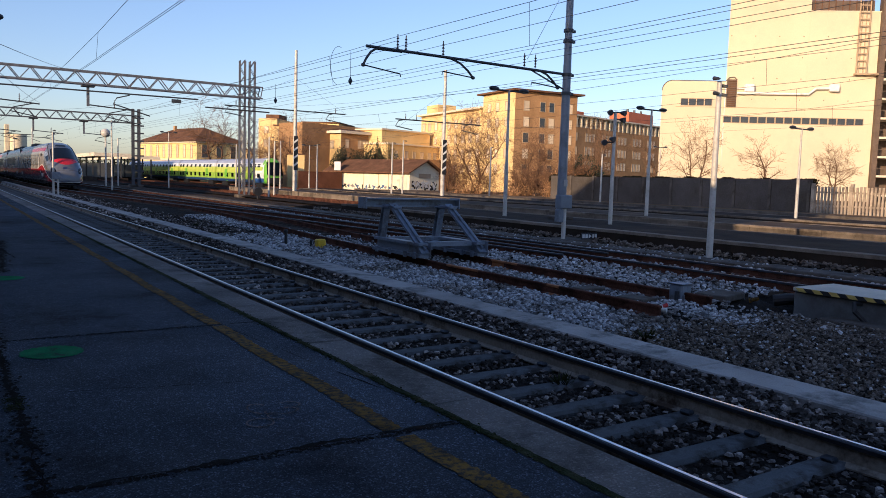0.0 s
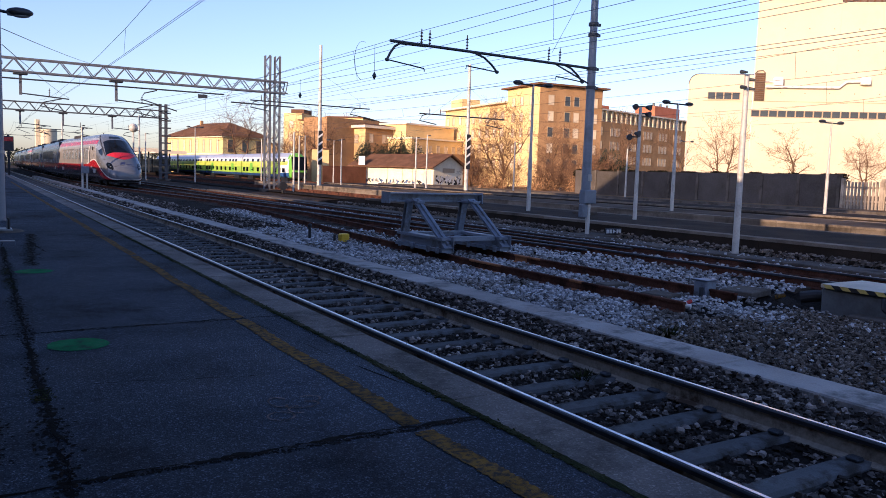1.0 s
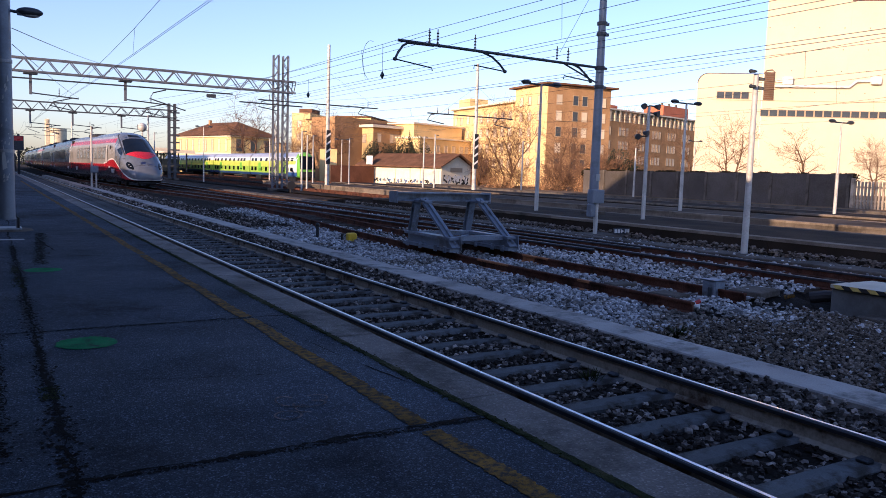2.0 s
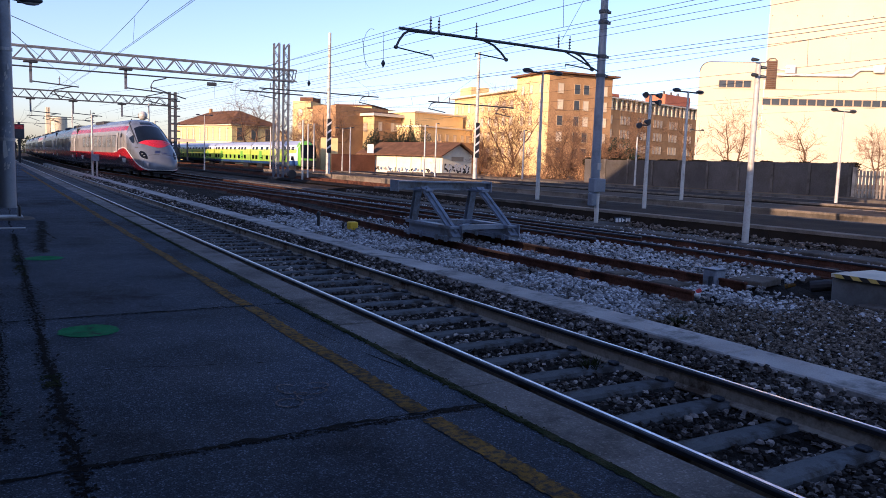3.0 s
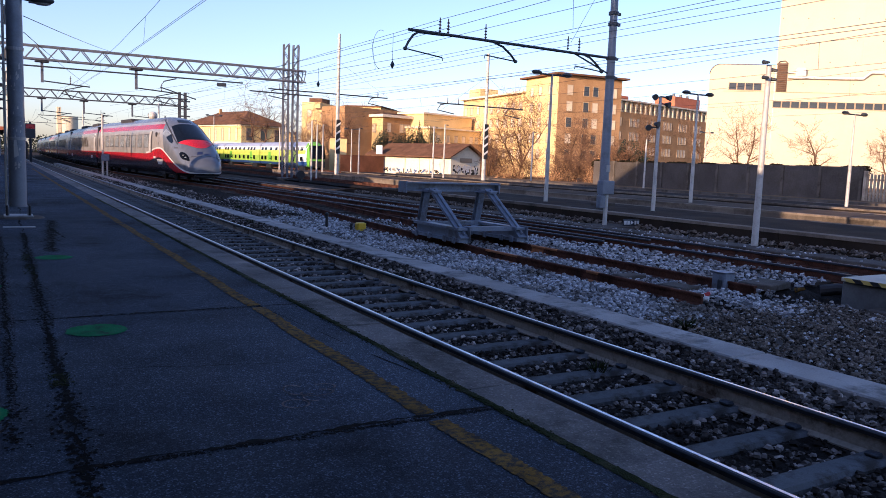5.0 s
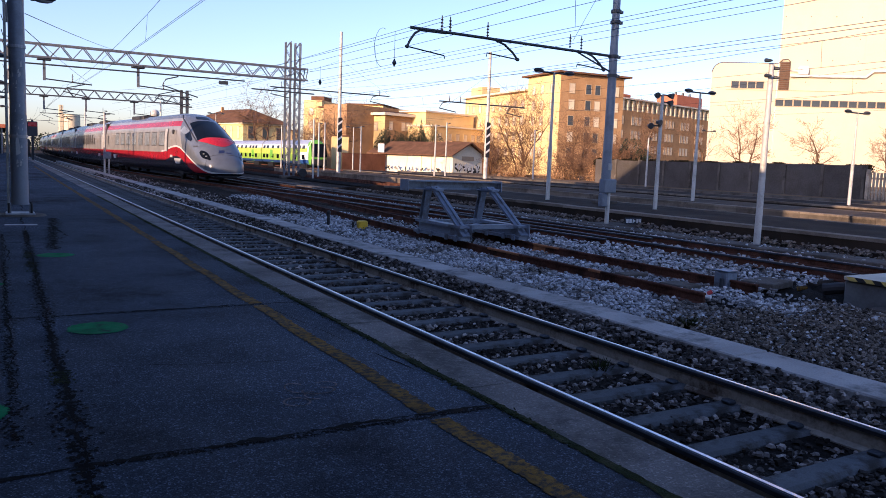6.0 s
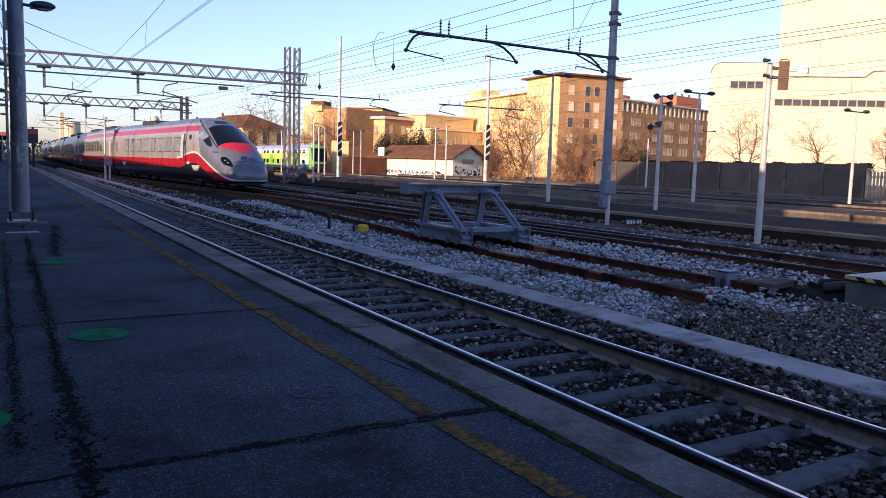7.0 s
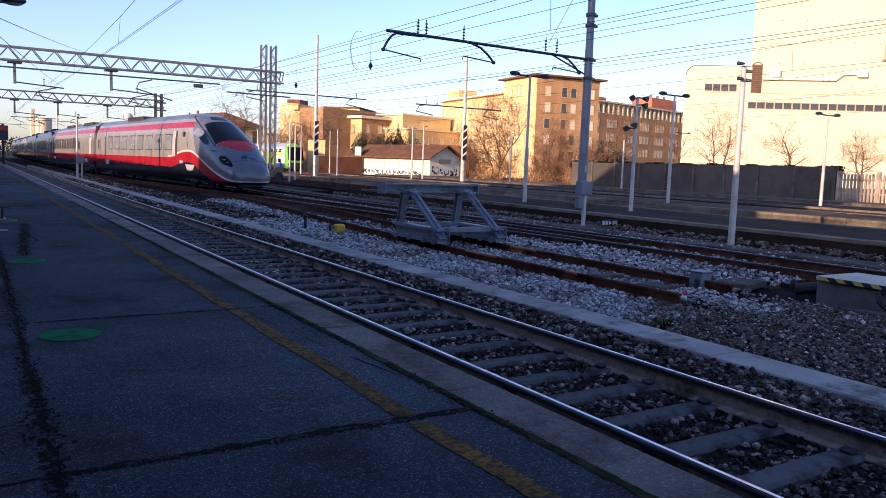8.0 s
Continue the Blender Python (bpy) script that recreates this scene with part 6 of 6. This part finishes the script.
whole("far_woods", hr, "leaf", "dark line of distant trees on the horizon", "woods", kind="stuff")

# ---- the parked green train ----
M["greenlivery"] = livery("green_white_livery", [(0, (0.02, 0.03, 0.06)), (0.55, (0.02, 0.06, 0.2)), (0.95, (0.3, 0.5, 0.05)), (2.0, (0.5, 0.6, 0.07)), (2.95, (0.66, 0.67, 0.68)), (3.55, (0.34, 0.38, 0.5))], None, 0.4)
M["skirtblue"] = paint("blue_skirt_paint", (0.03, 0.09, 0.28), 0.4, var=0.1, bump=0)
M["brightgreen"] = paint("bright_green_paint", (0.14, 0.42, 0.03), 0.4, var=0.08, bump=0)
GT = [(0, 1.42, 0.35, 4.25), (60, 1.42, 0.35, 4.25)]


def parked_car(y0, cab):
    o = thing("train_car", "parked double-deck regional coach in green, white and blue", "train", "parked regional train", at=(41.75, y0, -0.06))
    ys = [1.6, 3, 10, 18, 24.6] if cab else [0, 10, 18, 24.6]
    part("body", loft(ys, GT, False), "greenlivery", o, "green and white body", True)
    if cab:
        part("cab", loft([0.0, 0.15, 0.5, 1.0, 1.6], [(0, 0.95, 0.6, 2.5), (0.15, 1.15, 0.45, 3.0), (0.5, 1.3, 0.38, 3.6), (1.0, 1.4, 0.35, 4.05), (1.6, 1.42, 0.35, 4.25), (2, 1.42, 0.35, 4.25)], False), "brightgreen", o, "bright green rounded cab", True)
        # windscreen and black bumper are enlarged to paint the cab front as shaded
        part("windscreen", Geo().add([(-1.24, 0.0, 1.7), (-0.95, -0.24, 1.7), (0.95, -0.24, 1.7), (1.24, 0.0, 1.7), (1.2, 0.4, 3.65), (0.85, 0.16, 3.65), (-0.85, 0.16, 3.65), (-1.2, 0.4, 3.65)], [(0, 1, 6, 7), (1, 2, 5, 6), (2, 3, 4, 5)]), "trainglass", o)
        part("bumper", Geo().box(-1.2, 1.2, -0.12, 0.3, 0.4, 1.35, 0.08), "black", o, "black lower front, enlarged to darken the shaded cab")
        part("white_side", side_patch(-1, 0.9, 5.8, 1.2, 4.1, GT, False, 0.012), "white", o, "white band behind the cab")
        part("blue_skirt", side_patch(-1, 0.9, 5.8, 0.5, 1.19, GT, False, 0.012), "skirtblue", o, "blue skirt under the cab")
    for side in (-1, 1):
        y = 2.6
        while y < 23:
            part("window", side_patch(side, y, y + 1.2, 2.85, 3.35, GT, False, 0.01), "trainglass", o)
            part("window", side_patch(side, y, y + 1.2, 1.25, 1.9, GT, False, 0.01), "trainglass", o)
            y += 1.9 if int(y) % 3 else 2.9
        for y in (4.6, 18.5):
            part("door", side_patch(side, y, y + 1.4, 0.6, 2.6, GT, False, 0.012), "brightgreen", o)
    for y in (3.5, 20.5):
        part("bogie", Geo().box(-1.2, 1.2, y - 1.5, y + 1.5, -0.12, 0.5), "bogie", o)
    return o


for k in range(4):
    parked_car(110.7 + 25.2 * k, k == 0)
# platform canopies beyond the points
for x0, y0, y1 in ((23.0, 150, 200), (31.5, 165, 215)):
    cn = thing("platform_canopy", "low far platform canopy with a pale fascia on dark posts", "canopy", "far canopies", at=(x0, y0, 0))
    part("roof", Geo().box(0, 6.0, 0, y1 - y0, 4.35, 4.6).box(-0.1, 6.1, -0.1, 0.0, 4.1, 4.75).box(-0.1, 0.0, 0.0, y1 - y0, 4.1, 4.75), "creamtrim", cn, "pale flat roof")
    part("deck", Geo().box(0.4, 5.6, 0, y1 - y0, -0.5, 0.3), "darkconcrete", cn)
    for y in range(2, y1 - y0, 8):
        for x in (1.2, 4.8):
            part("post", Geo().box(x - 0.12, x + 0.12, y - 0.12, y + 0.12, 0.3, 4.34), "darksteel", cn)
    part("screen_wall", Geo().box(2.6, 3.4, 4, y1 - y0 - 2, 0.31, 3.0), "darksteel", cn, "dark block filling the space under the roof")
ec = thing("platform_canopy", "far platform canopy with a reddish fascia over dark shelters", "canopy", "far canopies", at=(-4.0, 137, 0))
part("roof", Geo().box(-5, 5.2, 0, 60, 4.25, 4.5), "darkconcrete", ec)
part("fascia", Geo().box(-5, 5.25, -0.15, -0.01, 4.2, 4.75), "redroof", ec, "reddish roof edge")
part("shelter", Geo().box(-4, 4.6, 4, 50, 0.25, 3.3, 0.05), "darksteel", ec, "dark shelter")
for x in (-3.5, 0.5, 4.4):
    for y in (1.0, 12.0, 24.0):
        part("post", Geo().tube((x, y, 0.2), (x, y, 4.24), 0.12, None, 8), "pole", ec)
part("sign", Geo().box(1.2, 2.2, -0.4, -0.3, 4.9, 6.2), "white", ec, "pale upright sign")
# small far stock and a red signal at the end of the platform
ds = thing("signal", "distant signal gantry with a red aspect", "signal", at=(3.2, 96, 0.0))
part("post", Geo().tube((0, 0, 0), (0, 0, 4.5), 0.12, None, 8), "darksteel", ds)
part("head", Geo().box(-0.5, 0.5, -0.2, 0.2, 2.7, 4.3, 0.05), "darksteel", ds)
part("red_board", Geo().box(-0.42, 0.42, -0.25, -0.205, 3.75, 4.2), "redpaint", ds)
fl = thing("far_locomotive", "far dark locomotive front with a lit headlamp", "locomotive", at=(4.37, 190, -0.82))
part("body", Geo().box(-1.4, 1.4, 0, 16, 0.4, 3.9, 0.15), "darksteel", fl)
part("headlamp", Geo().ball((0, -0.05, 1.6), 0.3, 10, 6), glow("headlamp_glow", (1.0, 0.7, 0.35), 6.0), fl)


# ---- surface detail: cracks, paint, moss, stones ----
sr = random.Random(23)


def crack(p, q, w, jag, z=0.2826, n=80, name="crack", mat="tar", label="dark tar-filled crack across the asphalt"):
    g, v = Geo(), []
    d = Vector((q[0] - p[0], q[1] - p[1], 0))
    s = Vector((-d.y, d.x, 0)).normalized()
    o = 0.0
    for k in range(n + 1):
        u = k / n
        o = o * 0.9 + sr.uniform(-jag, jag) * 0.45
        c = Vector((p[0], p[1], z)) + d * u + s * o
        hw = w * sr.uniform(0.12, 1.0) * (0.65 + 0.35 * math.sin(u * 23 + w * 90)) / 2
        v += [c - s * hw, c + s * hw]
    g.add(v, [(2 * k, 2 * k + 1, 2 * k + 3, 2 * k + 2) for k in range(n)])
    return whole(name, g, mat, label, "crack", "platform cracks", "structure")


for y, w in ((3.62, 0.07), (7.08, 0.045), (12.7, 0.045), (16.2, 0.05), (20.2, 0.05), (24.0, 0.05), (31.0, 0.05)):
    crack((0.25, y + sr.uniform(-0.03, 0.03)), (2.45, y + sr.uniform(-0.05, 0.05)), w, 0.025)
    crack((-4.5, y + sr.uniform(-0.1, 0.1)), (0.25, y), w, 0.03)
crack((0.28, -1.0), (0.34, 14.5), 0.05, 0.02, n=400)
crack((0.34, 14.5), (0.5, 30.0), 0.05, 0.03, n=200)


def blotches(x0, x1, y0, y1, n, s0, s1, wide, label):
    """Crumbs of dark dirt scattered about a joint, densest in its middle."""
    g = Geo()
    for k in range(n):
        u = sr.random()
        w = wide * (0.6 + 0.4 * math.sin(u * 41) * math.sin(u * 17))
        cx, cy, s = x0 + (x1 - x0) * u + sr.gauss(0, w), y0 + (y1 - y0) * u + sr.gauss(0, w), sr.uniform(s0, s1)
        z = 0.2822 + 0.0000005 * k
        g.add([(cx + s * sr.uniform(0.4, 1.0) * math.cos(math.pi * i / 3), cy + s * 1.4 * sr.uniform(0.4, 1.0) * math.sin(math.pi * i / 3), z) for i in range(6)], [tuple(range(6))])
    whole("stain_row", g, "tar", label, "stain", kind="stuff")


blotches(0.28, 0.33, 0.5, 14.5, 3400, 0.004, 0.02, 0.05, "dark damp stains along the open asphalt joint")
blotches(0.03, 0.0, 4.0, 14.0, 1800, 0.004, 0.016, 0.04, "dark damp stains along a second asphalt crack")
blotches(0.25, 2.45, 3.62, 3.62, 900, 0.003, 0.012, 0.024, "dark crumbled edges of the cross joint")
blotches(0.3, 2.1, 7.08, 7.08, 500, 0.003, 0.012, 0.022, "dark crumbled edges of the far cross joint")
blotches(0.6, 0.9, 11.8, 17.0, 1200, 0.008, 0.03, 0.08, "dark damp patches beside the joint")
crack((0.05, 5.0), (0.02, 14.0), 0.035, 0.03, n=200)
crack((0.6, 5.3), (1.8, 5.05), 0.018, 0.03, n=30)
crack((0.9, 13.6), (0.75, 15.8), 0.07, 0.05, n=20)
crack((2.1, 7.2), (2.42, 4.2), 0.02, 0.03, n=24)
for y0, y1 in ((2.6, 3.3), (5.0, 5.3), (9.6, 10.6), (10.9, 11.6)):
    g = Geo()
    for k in range(160):
        y = sr.uniform(y0, y1)
        x = 0.29 + sr.gauss(0, 0.035)
        s = sr.uniform(0.003, 0.008)
        g.ball((x, y, 0.284), s, 5, 3, None, (1, 1.3, 0.5))
    whole("moss_patch", g, "moss", "small moss clumps growing in the asphalt crack", "moss", kind="stuff")
v, n = [], 700
for k in range(n + 1):
    y = 0.8 + 24 * k / n
    w = 0.012 + 0.03 * (0.5 + 0.5 * math.sin(y * 1.3) * math.sin(y * 0.47 + 1))
    v += [(2.49 - w * sr.uniform(0.6, 1.6), y, 0.2834), (2.512 + 0.4 * w * sr.uniform(0.0, 1.0), y, 0.2885)]
whole("joint_dirt", Geo().add(v, [(2 * k, 2 * k + 1, 2 * k + 3, 2 * k + 2) for k in range(n)]), "moss", "dark mossy soil packed in the joint beside the kerb", "dirt", kind="stuff")
g = Geo()
for k in range(5200):
    y = 1.4 + 16 * sr.random() ** 1.4
    if math.sin(y * 2.1) + math.sin(y * 0.9 + 2) + sr.gauss(0, 0.6) < -0.3:
        continue
    s_ = sr.uniform(0.003, 0.008)
    g.ball((2.488 + sr.gauss(0, 0.022), y, 0.286), s_, 5, 3, None, (1, 1.5, 0.6))
whole("moss_line", g, "moss", "mossy green line along the kerb joint", "moss", kind="stuff")
# worn yellow safety line in short lengths between the joints
for y0, y1 in ((-3.0, 3.56), (3.68, 7.03), (7.13, 12.65), (12.75, 16.15), (16.25, 20.15), (20.25, 60.0)):
    v, n = [], max(4, int((y1 - y0) / 0.022))
    for k in range(n + 1):
        y = y0 + (y1 - y0) * k / n
        c = 2.07 + 0.01 * math.sin(y * 3)
        v += [(c - 0.062 + sr.uniform(-0.011, 0.011), y, 0.2842), (c + 0.062 + sr.uniform(-0.011, 0.011), y, 0.2842)]
    whole("safety_line", Geo().add(v, [(2 * k, 2 * k + 1, 2 * k + 3, 2 * k + 2) for k in range(n)]), "yellow", "worn yellow safety line painted on the asphalt", "line", "safety line lengths", "structure")
for x, y, r in ((0.64, 6.51, 0.225), (0.6, 11.15, 0.225), (-0.19, 4.58, 0.2), (-0.22, 8.92, 0.22), (-0.25, 13.15, 0.22)):
    v = [(x + r * math.cos(a) * sr.uniform(0.93, 1.06), y + r * math.sin(a) * sr.uniform(0.93, 1.06), 0.2846) for a in [2 * math.pi * k / 110 for k in range(110)]]
    whole("floor_marker", Geo().add(v, [tuple(range(110))]), "green", "round green floor marker worn into the asphalt", "floor marker", "green floor markers")
M["chalk"] = paint("pale_spray", (0.2, 0.16, 0.15), 0.9, var=0.4, scale=12, fine=60, bump=0.2, dirt=(0.06, 0.058, 0.058), dirt_at=0.5, dirt_scale=14)
g = Geo()
for cx, cy, rx, ry, a0, a1 in ((1.45, 4.14, 0.075, 0.075, 0, 6.3), (1.53, 4.4, 0.06, 0.1, 0.5, 4.5), (1.64, 4.3, 0.1, 0.06, 2.5, 7.5), (1.72, 4.4, 0.07, 0.06, 4, 8.5), (1.58, 4.22, 0.05, 0.07, 1, 5)):
    n = 18
    v = []
    for k in range(n + 1):
        a = a0 + (a1 - a0) * k / n
        for rr in (0.93, 1.1):
            v.append((cx + rx * rr * math.cos(a), cy + ry * rr * math.sin(a), 0.2848))
    g.add(v, [(2 * k, 2 * k + 1, 2 * k + 3, 2 * k + 2) for k in range(n)])
whole("chalk_scribble", g, "chalk", "faint pale looping spray scribble on the asphalt", "scribble")

# loose ballast stones
STONE = [(-0.8, -0.5, -0.3), (0.7, -0.7, -0.4), (0.9, 0.5, -0.3), (-0.6, 0.8, -0.35), (-0.55, -0.45, 0.45), (0.5, -0.35, 0.6), (0.45, 0.5, 0.4), (-0.4, 0.45, 0.55)]
SFACE = [(0, 3, 2, 1), (4, 5, 6, 7), (0, 1, 5, 4), (1, 2, 6, 5), (2, 3, 7, 6), (3, 0, 4, 7)]


def stones(name, boxes, material, label, avoid=None):
    rs = np.random.RandomState(31)
    base = np.array(STONE)
    V, F, k = [], [], 0
    for x0, x1, y0, y1, z0, z1, dens, s0, s1 in boxes:
        for _ in range(int((x1 - x0) * (y1 - y0) * dens)):
            x, y = rs.uniform(x0, x1), rs.uniform(y0, y1)
            if avoid and avoid(x, y):
                continue
            s = rs.uniform(s0, s1)
            p = base * rs.uniform(0.65, 1.25, (8, 3)) * s * np.array((rs.uniform(0.8, 1.3), 1, rs.uniform(0.6, 1.0)))
            a, b = rs.uniform(0, 6.28), rs.uniform(-0.7, 0.7)
            ca, sa, cb_, sb_ = math.cos(a), math.sin(a), math.cos(b), math.sin(b)
            p = p @ np.array(((1, 0, 0), (0, cb_, -sb_), (0, sb_, cb_))) @ np.array(((ca, -sa, 0), (sa, ca, 0), (0, 0, 1)))
            z = rs.uniform(z0, z1)
            V.append(p + np.array((x, y, z)))
            F += [tuple(i + k for i in q) for q in SFACE]
            k += 8
    me = bpy.data.meshes.new(name)
    me.from_pydata(np.concatenate(V).tolist(), [], F)
    me.materials.append(M[material])
    me.update()
    return tagged(new(name, me), label, "ballast", kind="stuff")


def on_sleeper(x, y):
    u = ((y - 2.84) / 0.604 + 0.5) % 1 - 0.5
    return abs(u) * 0.604 < 0.118 and 3.7 < x < 5.03 and sr.random() < 0.97 or abs(x - 3.62) < 0.09 or abs(x - 5.12) < 0.09


stones("track_ballast", ((2.95, 3.55, 0.5, 16, -0.26, -0.17, 330, 0.02, 0.04), (3.7, 5.05, 0.5, 9, -0.235, -0.155, 680, 0.014, 0.038), (3.7, 5.05, 9, 24, -0.235, -0.16, 260, 0.025, 0.045),
                         (5.18, 6.22, 0.5, 9, -0.22, -0.11, 650, 0.018, 0.046), (5.18, 6.22, 9, 26, -0.2, -0.11, 240, 0.028, 0.05), (5.18, 6.22, 26, 60, -0.2, -0.12, 45, 0.05, 0.08), (6.78, 8.3, 22, 40, -0.22, -0.11, 120, 0.035, 0.06), (6.78, 8.2, 40, 75, -0.22, -0.12, 35, 0.05, 0.08)),
       "stone", "dark brown and grey crushed ballast stones round the rails", on_sleeper)
stones("pale_ballast", ((6.76, 8.5, 6.6, 16, -0.2, -0.1, 520, 0.02, 0.046), (6.76, 8.5, 16, 23, -0.19, -0.09, 190, 0.03, 0.055),
                        (8.65, 9.95, 8.0, 14, -0.2, -0.1, 330, 0.022, 0.046), (8.65, 9.95, 14, 34, -0.2, -0.1, 110, 0.03, 0.05), (10.15, 12.9, 8.2, 22, -0.2, -0.08, 150, 0.025, 0.05), (8.6, 10.4, 6.3, 8.2, -0.2, -0.08, 260, 0.02, 0.045),
                        (13.2, 14.4, 10, 40, -0.2, -0.12, 60, 0.03, 0.05), (15.0, 15.7, 4, 30, -0.2, -0.1, 160, 0.02, 0.05), (15.75, 16.5, 6, 26, -0.07, -0.05, 14, 0.02, 0.045), (16.6, 17.5, 5, 26, -0.34, -0.12, 60, 0.02, 0.05)),
       "palestone", "pale grey fresh ballast stones beside the siding", lambda x, y: abs(x - siding_x(y)) < 0.2 or abs(x - siding_x(y) - 1.5) < 0.2 or y > 14 and abs(abs(x - lead_x(y)) - 0.75) < 0.08 or 11.5 < x < 12.9 and y < 8.3)
M["rubble"] = paint("brown_rubble", (0.125, 0.105, 0.088), 0.95, var=0.35, scale=6, fine=50, bump=0.5, per_island=0.85, dirt=(0.11, 0.09, 0.07), dirt_at=0.53, dirt_scale=0.8)
stones("rubble_heap", ((6.78, 10.4, 2.2, 6.9, -0.2, -0.1, 900, 0.008, 0.03), (10.4, 11.6, 2.2, 7.0, -0.36, -0.3, 500, 0.008, 0.035)), "rubble", "brown gravel and rubble heaped beside the siding end")
stones("pale_rubble", ((6.9, 10.4, 2.2, 7.2, -0.14, -0.09, 45, 0.012, 0.026), (7.2, 10.6, 2.4, 6.9, -0.12, -0.07, 0.6, 0.04, 0.06)), "palestone", "pale stones strewn over the brown rubble")
stones("yard_gravel", ((16.58, 17.2, 2, 40, -0.45, -0.14, 420, 0.03, 0.07), (17.2, 17.58, 2, 40, -0.4, 0.02, 420, 0.03, 0.08), (22.7, 23.4, 0, 40, -0.2, -0.1, 30, 0.04, 0.07)), "rubble", "dark loose gravel before the island platform")
# weeds between the stones
g = Geo()
for cx, cy, n, h in ((7.05, 6.35, 60, 0.16), (4.75, 5.3, 50, 0.12), (6.0, 21.0, 40, 0.15), (7.3, 27, 60, 0.2)):
    for _ in range(n):
        a, r = sr.uniform(0, 6.28), sr.uniform(0, 0.1)
        p = Vector((cx + r * math.cos(a), cy + r * math.sin(a), -0.18))
        q = p + Vector((math.cos(a) * h * 0.7, math.sin(a) * h * 0.7, h * sr.uniform(0.5, 1.1)))
        s = Vector((-math.sin(a), math.cos(a), 0)) * 0.012
        g.add([p - s, p + s, q], [(0, 1, 2)])
whole("weeds", g, "moss", "small green weeds between the ballast stones", "weeds", kind="stuff")



# loose concrete slabs and offcuts between the siding rails
for x, y, w, d, a in ((9.25, 8.55, 0.42, 0.5, 8), (11.05, 8.35, 0.8, 0.55, 14), (9.3, 9.7, 0.5, 0.3, -6)):
    sl_ = thing("slab", "pale concrete slab lying flat on the ballast", "slab", "loose slabs", at=(x, y, -0.12), turn=a)
    part("slab_body", Geo().box(-w / 2, w / 2, -d / 2, d / 2, -0.06, 0.05, 0.015), "concrete", sl_)


def train_pose(front, a, b):
    """The pose of a car whose front stands at y = front, riding on two bogies a and b metres behind it."""
    xa, xb = lead_x(front + a), lead_x(front + b)
    k = (xb - xa) / (b - a)
    return pose(xa - k * a, front, 0, 0, 0, -math.degrees(math.atan(k)))


def motions():
    times = [0.0, 0.6, 0.7, 1.0, 1.5, 2.0, 2.5, 3.0, 3.5, 4.0, 4.5, 5.0, 5.5, 6.0, 6.5, 7.0, 7.5, 8.0]
    nose = [70.9 if t < 0.65 else 63.0 - 3.42 * t for t in times]
    walk(train_head, [(t, train_pose(y, 6.1, 24.0)) for t, y in zip(times, nose)])
    for k, c in enumerate(train_coaches):
        walk(c, [(t, train_pose(y + 28.3 + 26.2 * k, 3.2, 22.2)) for t, y in zip(times, nose)])


motions()
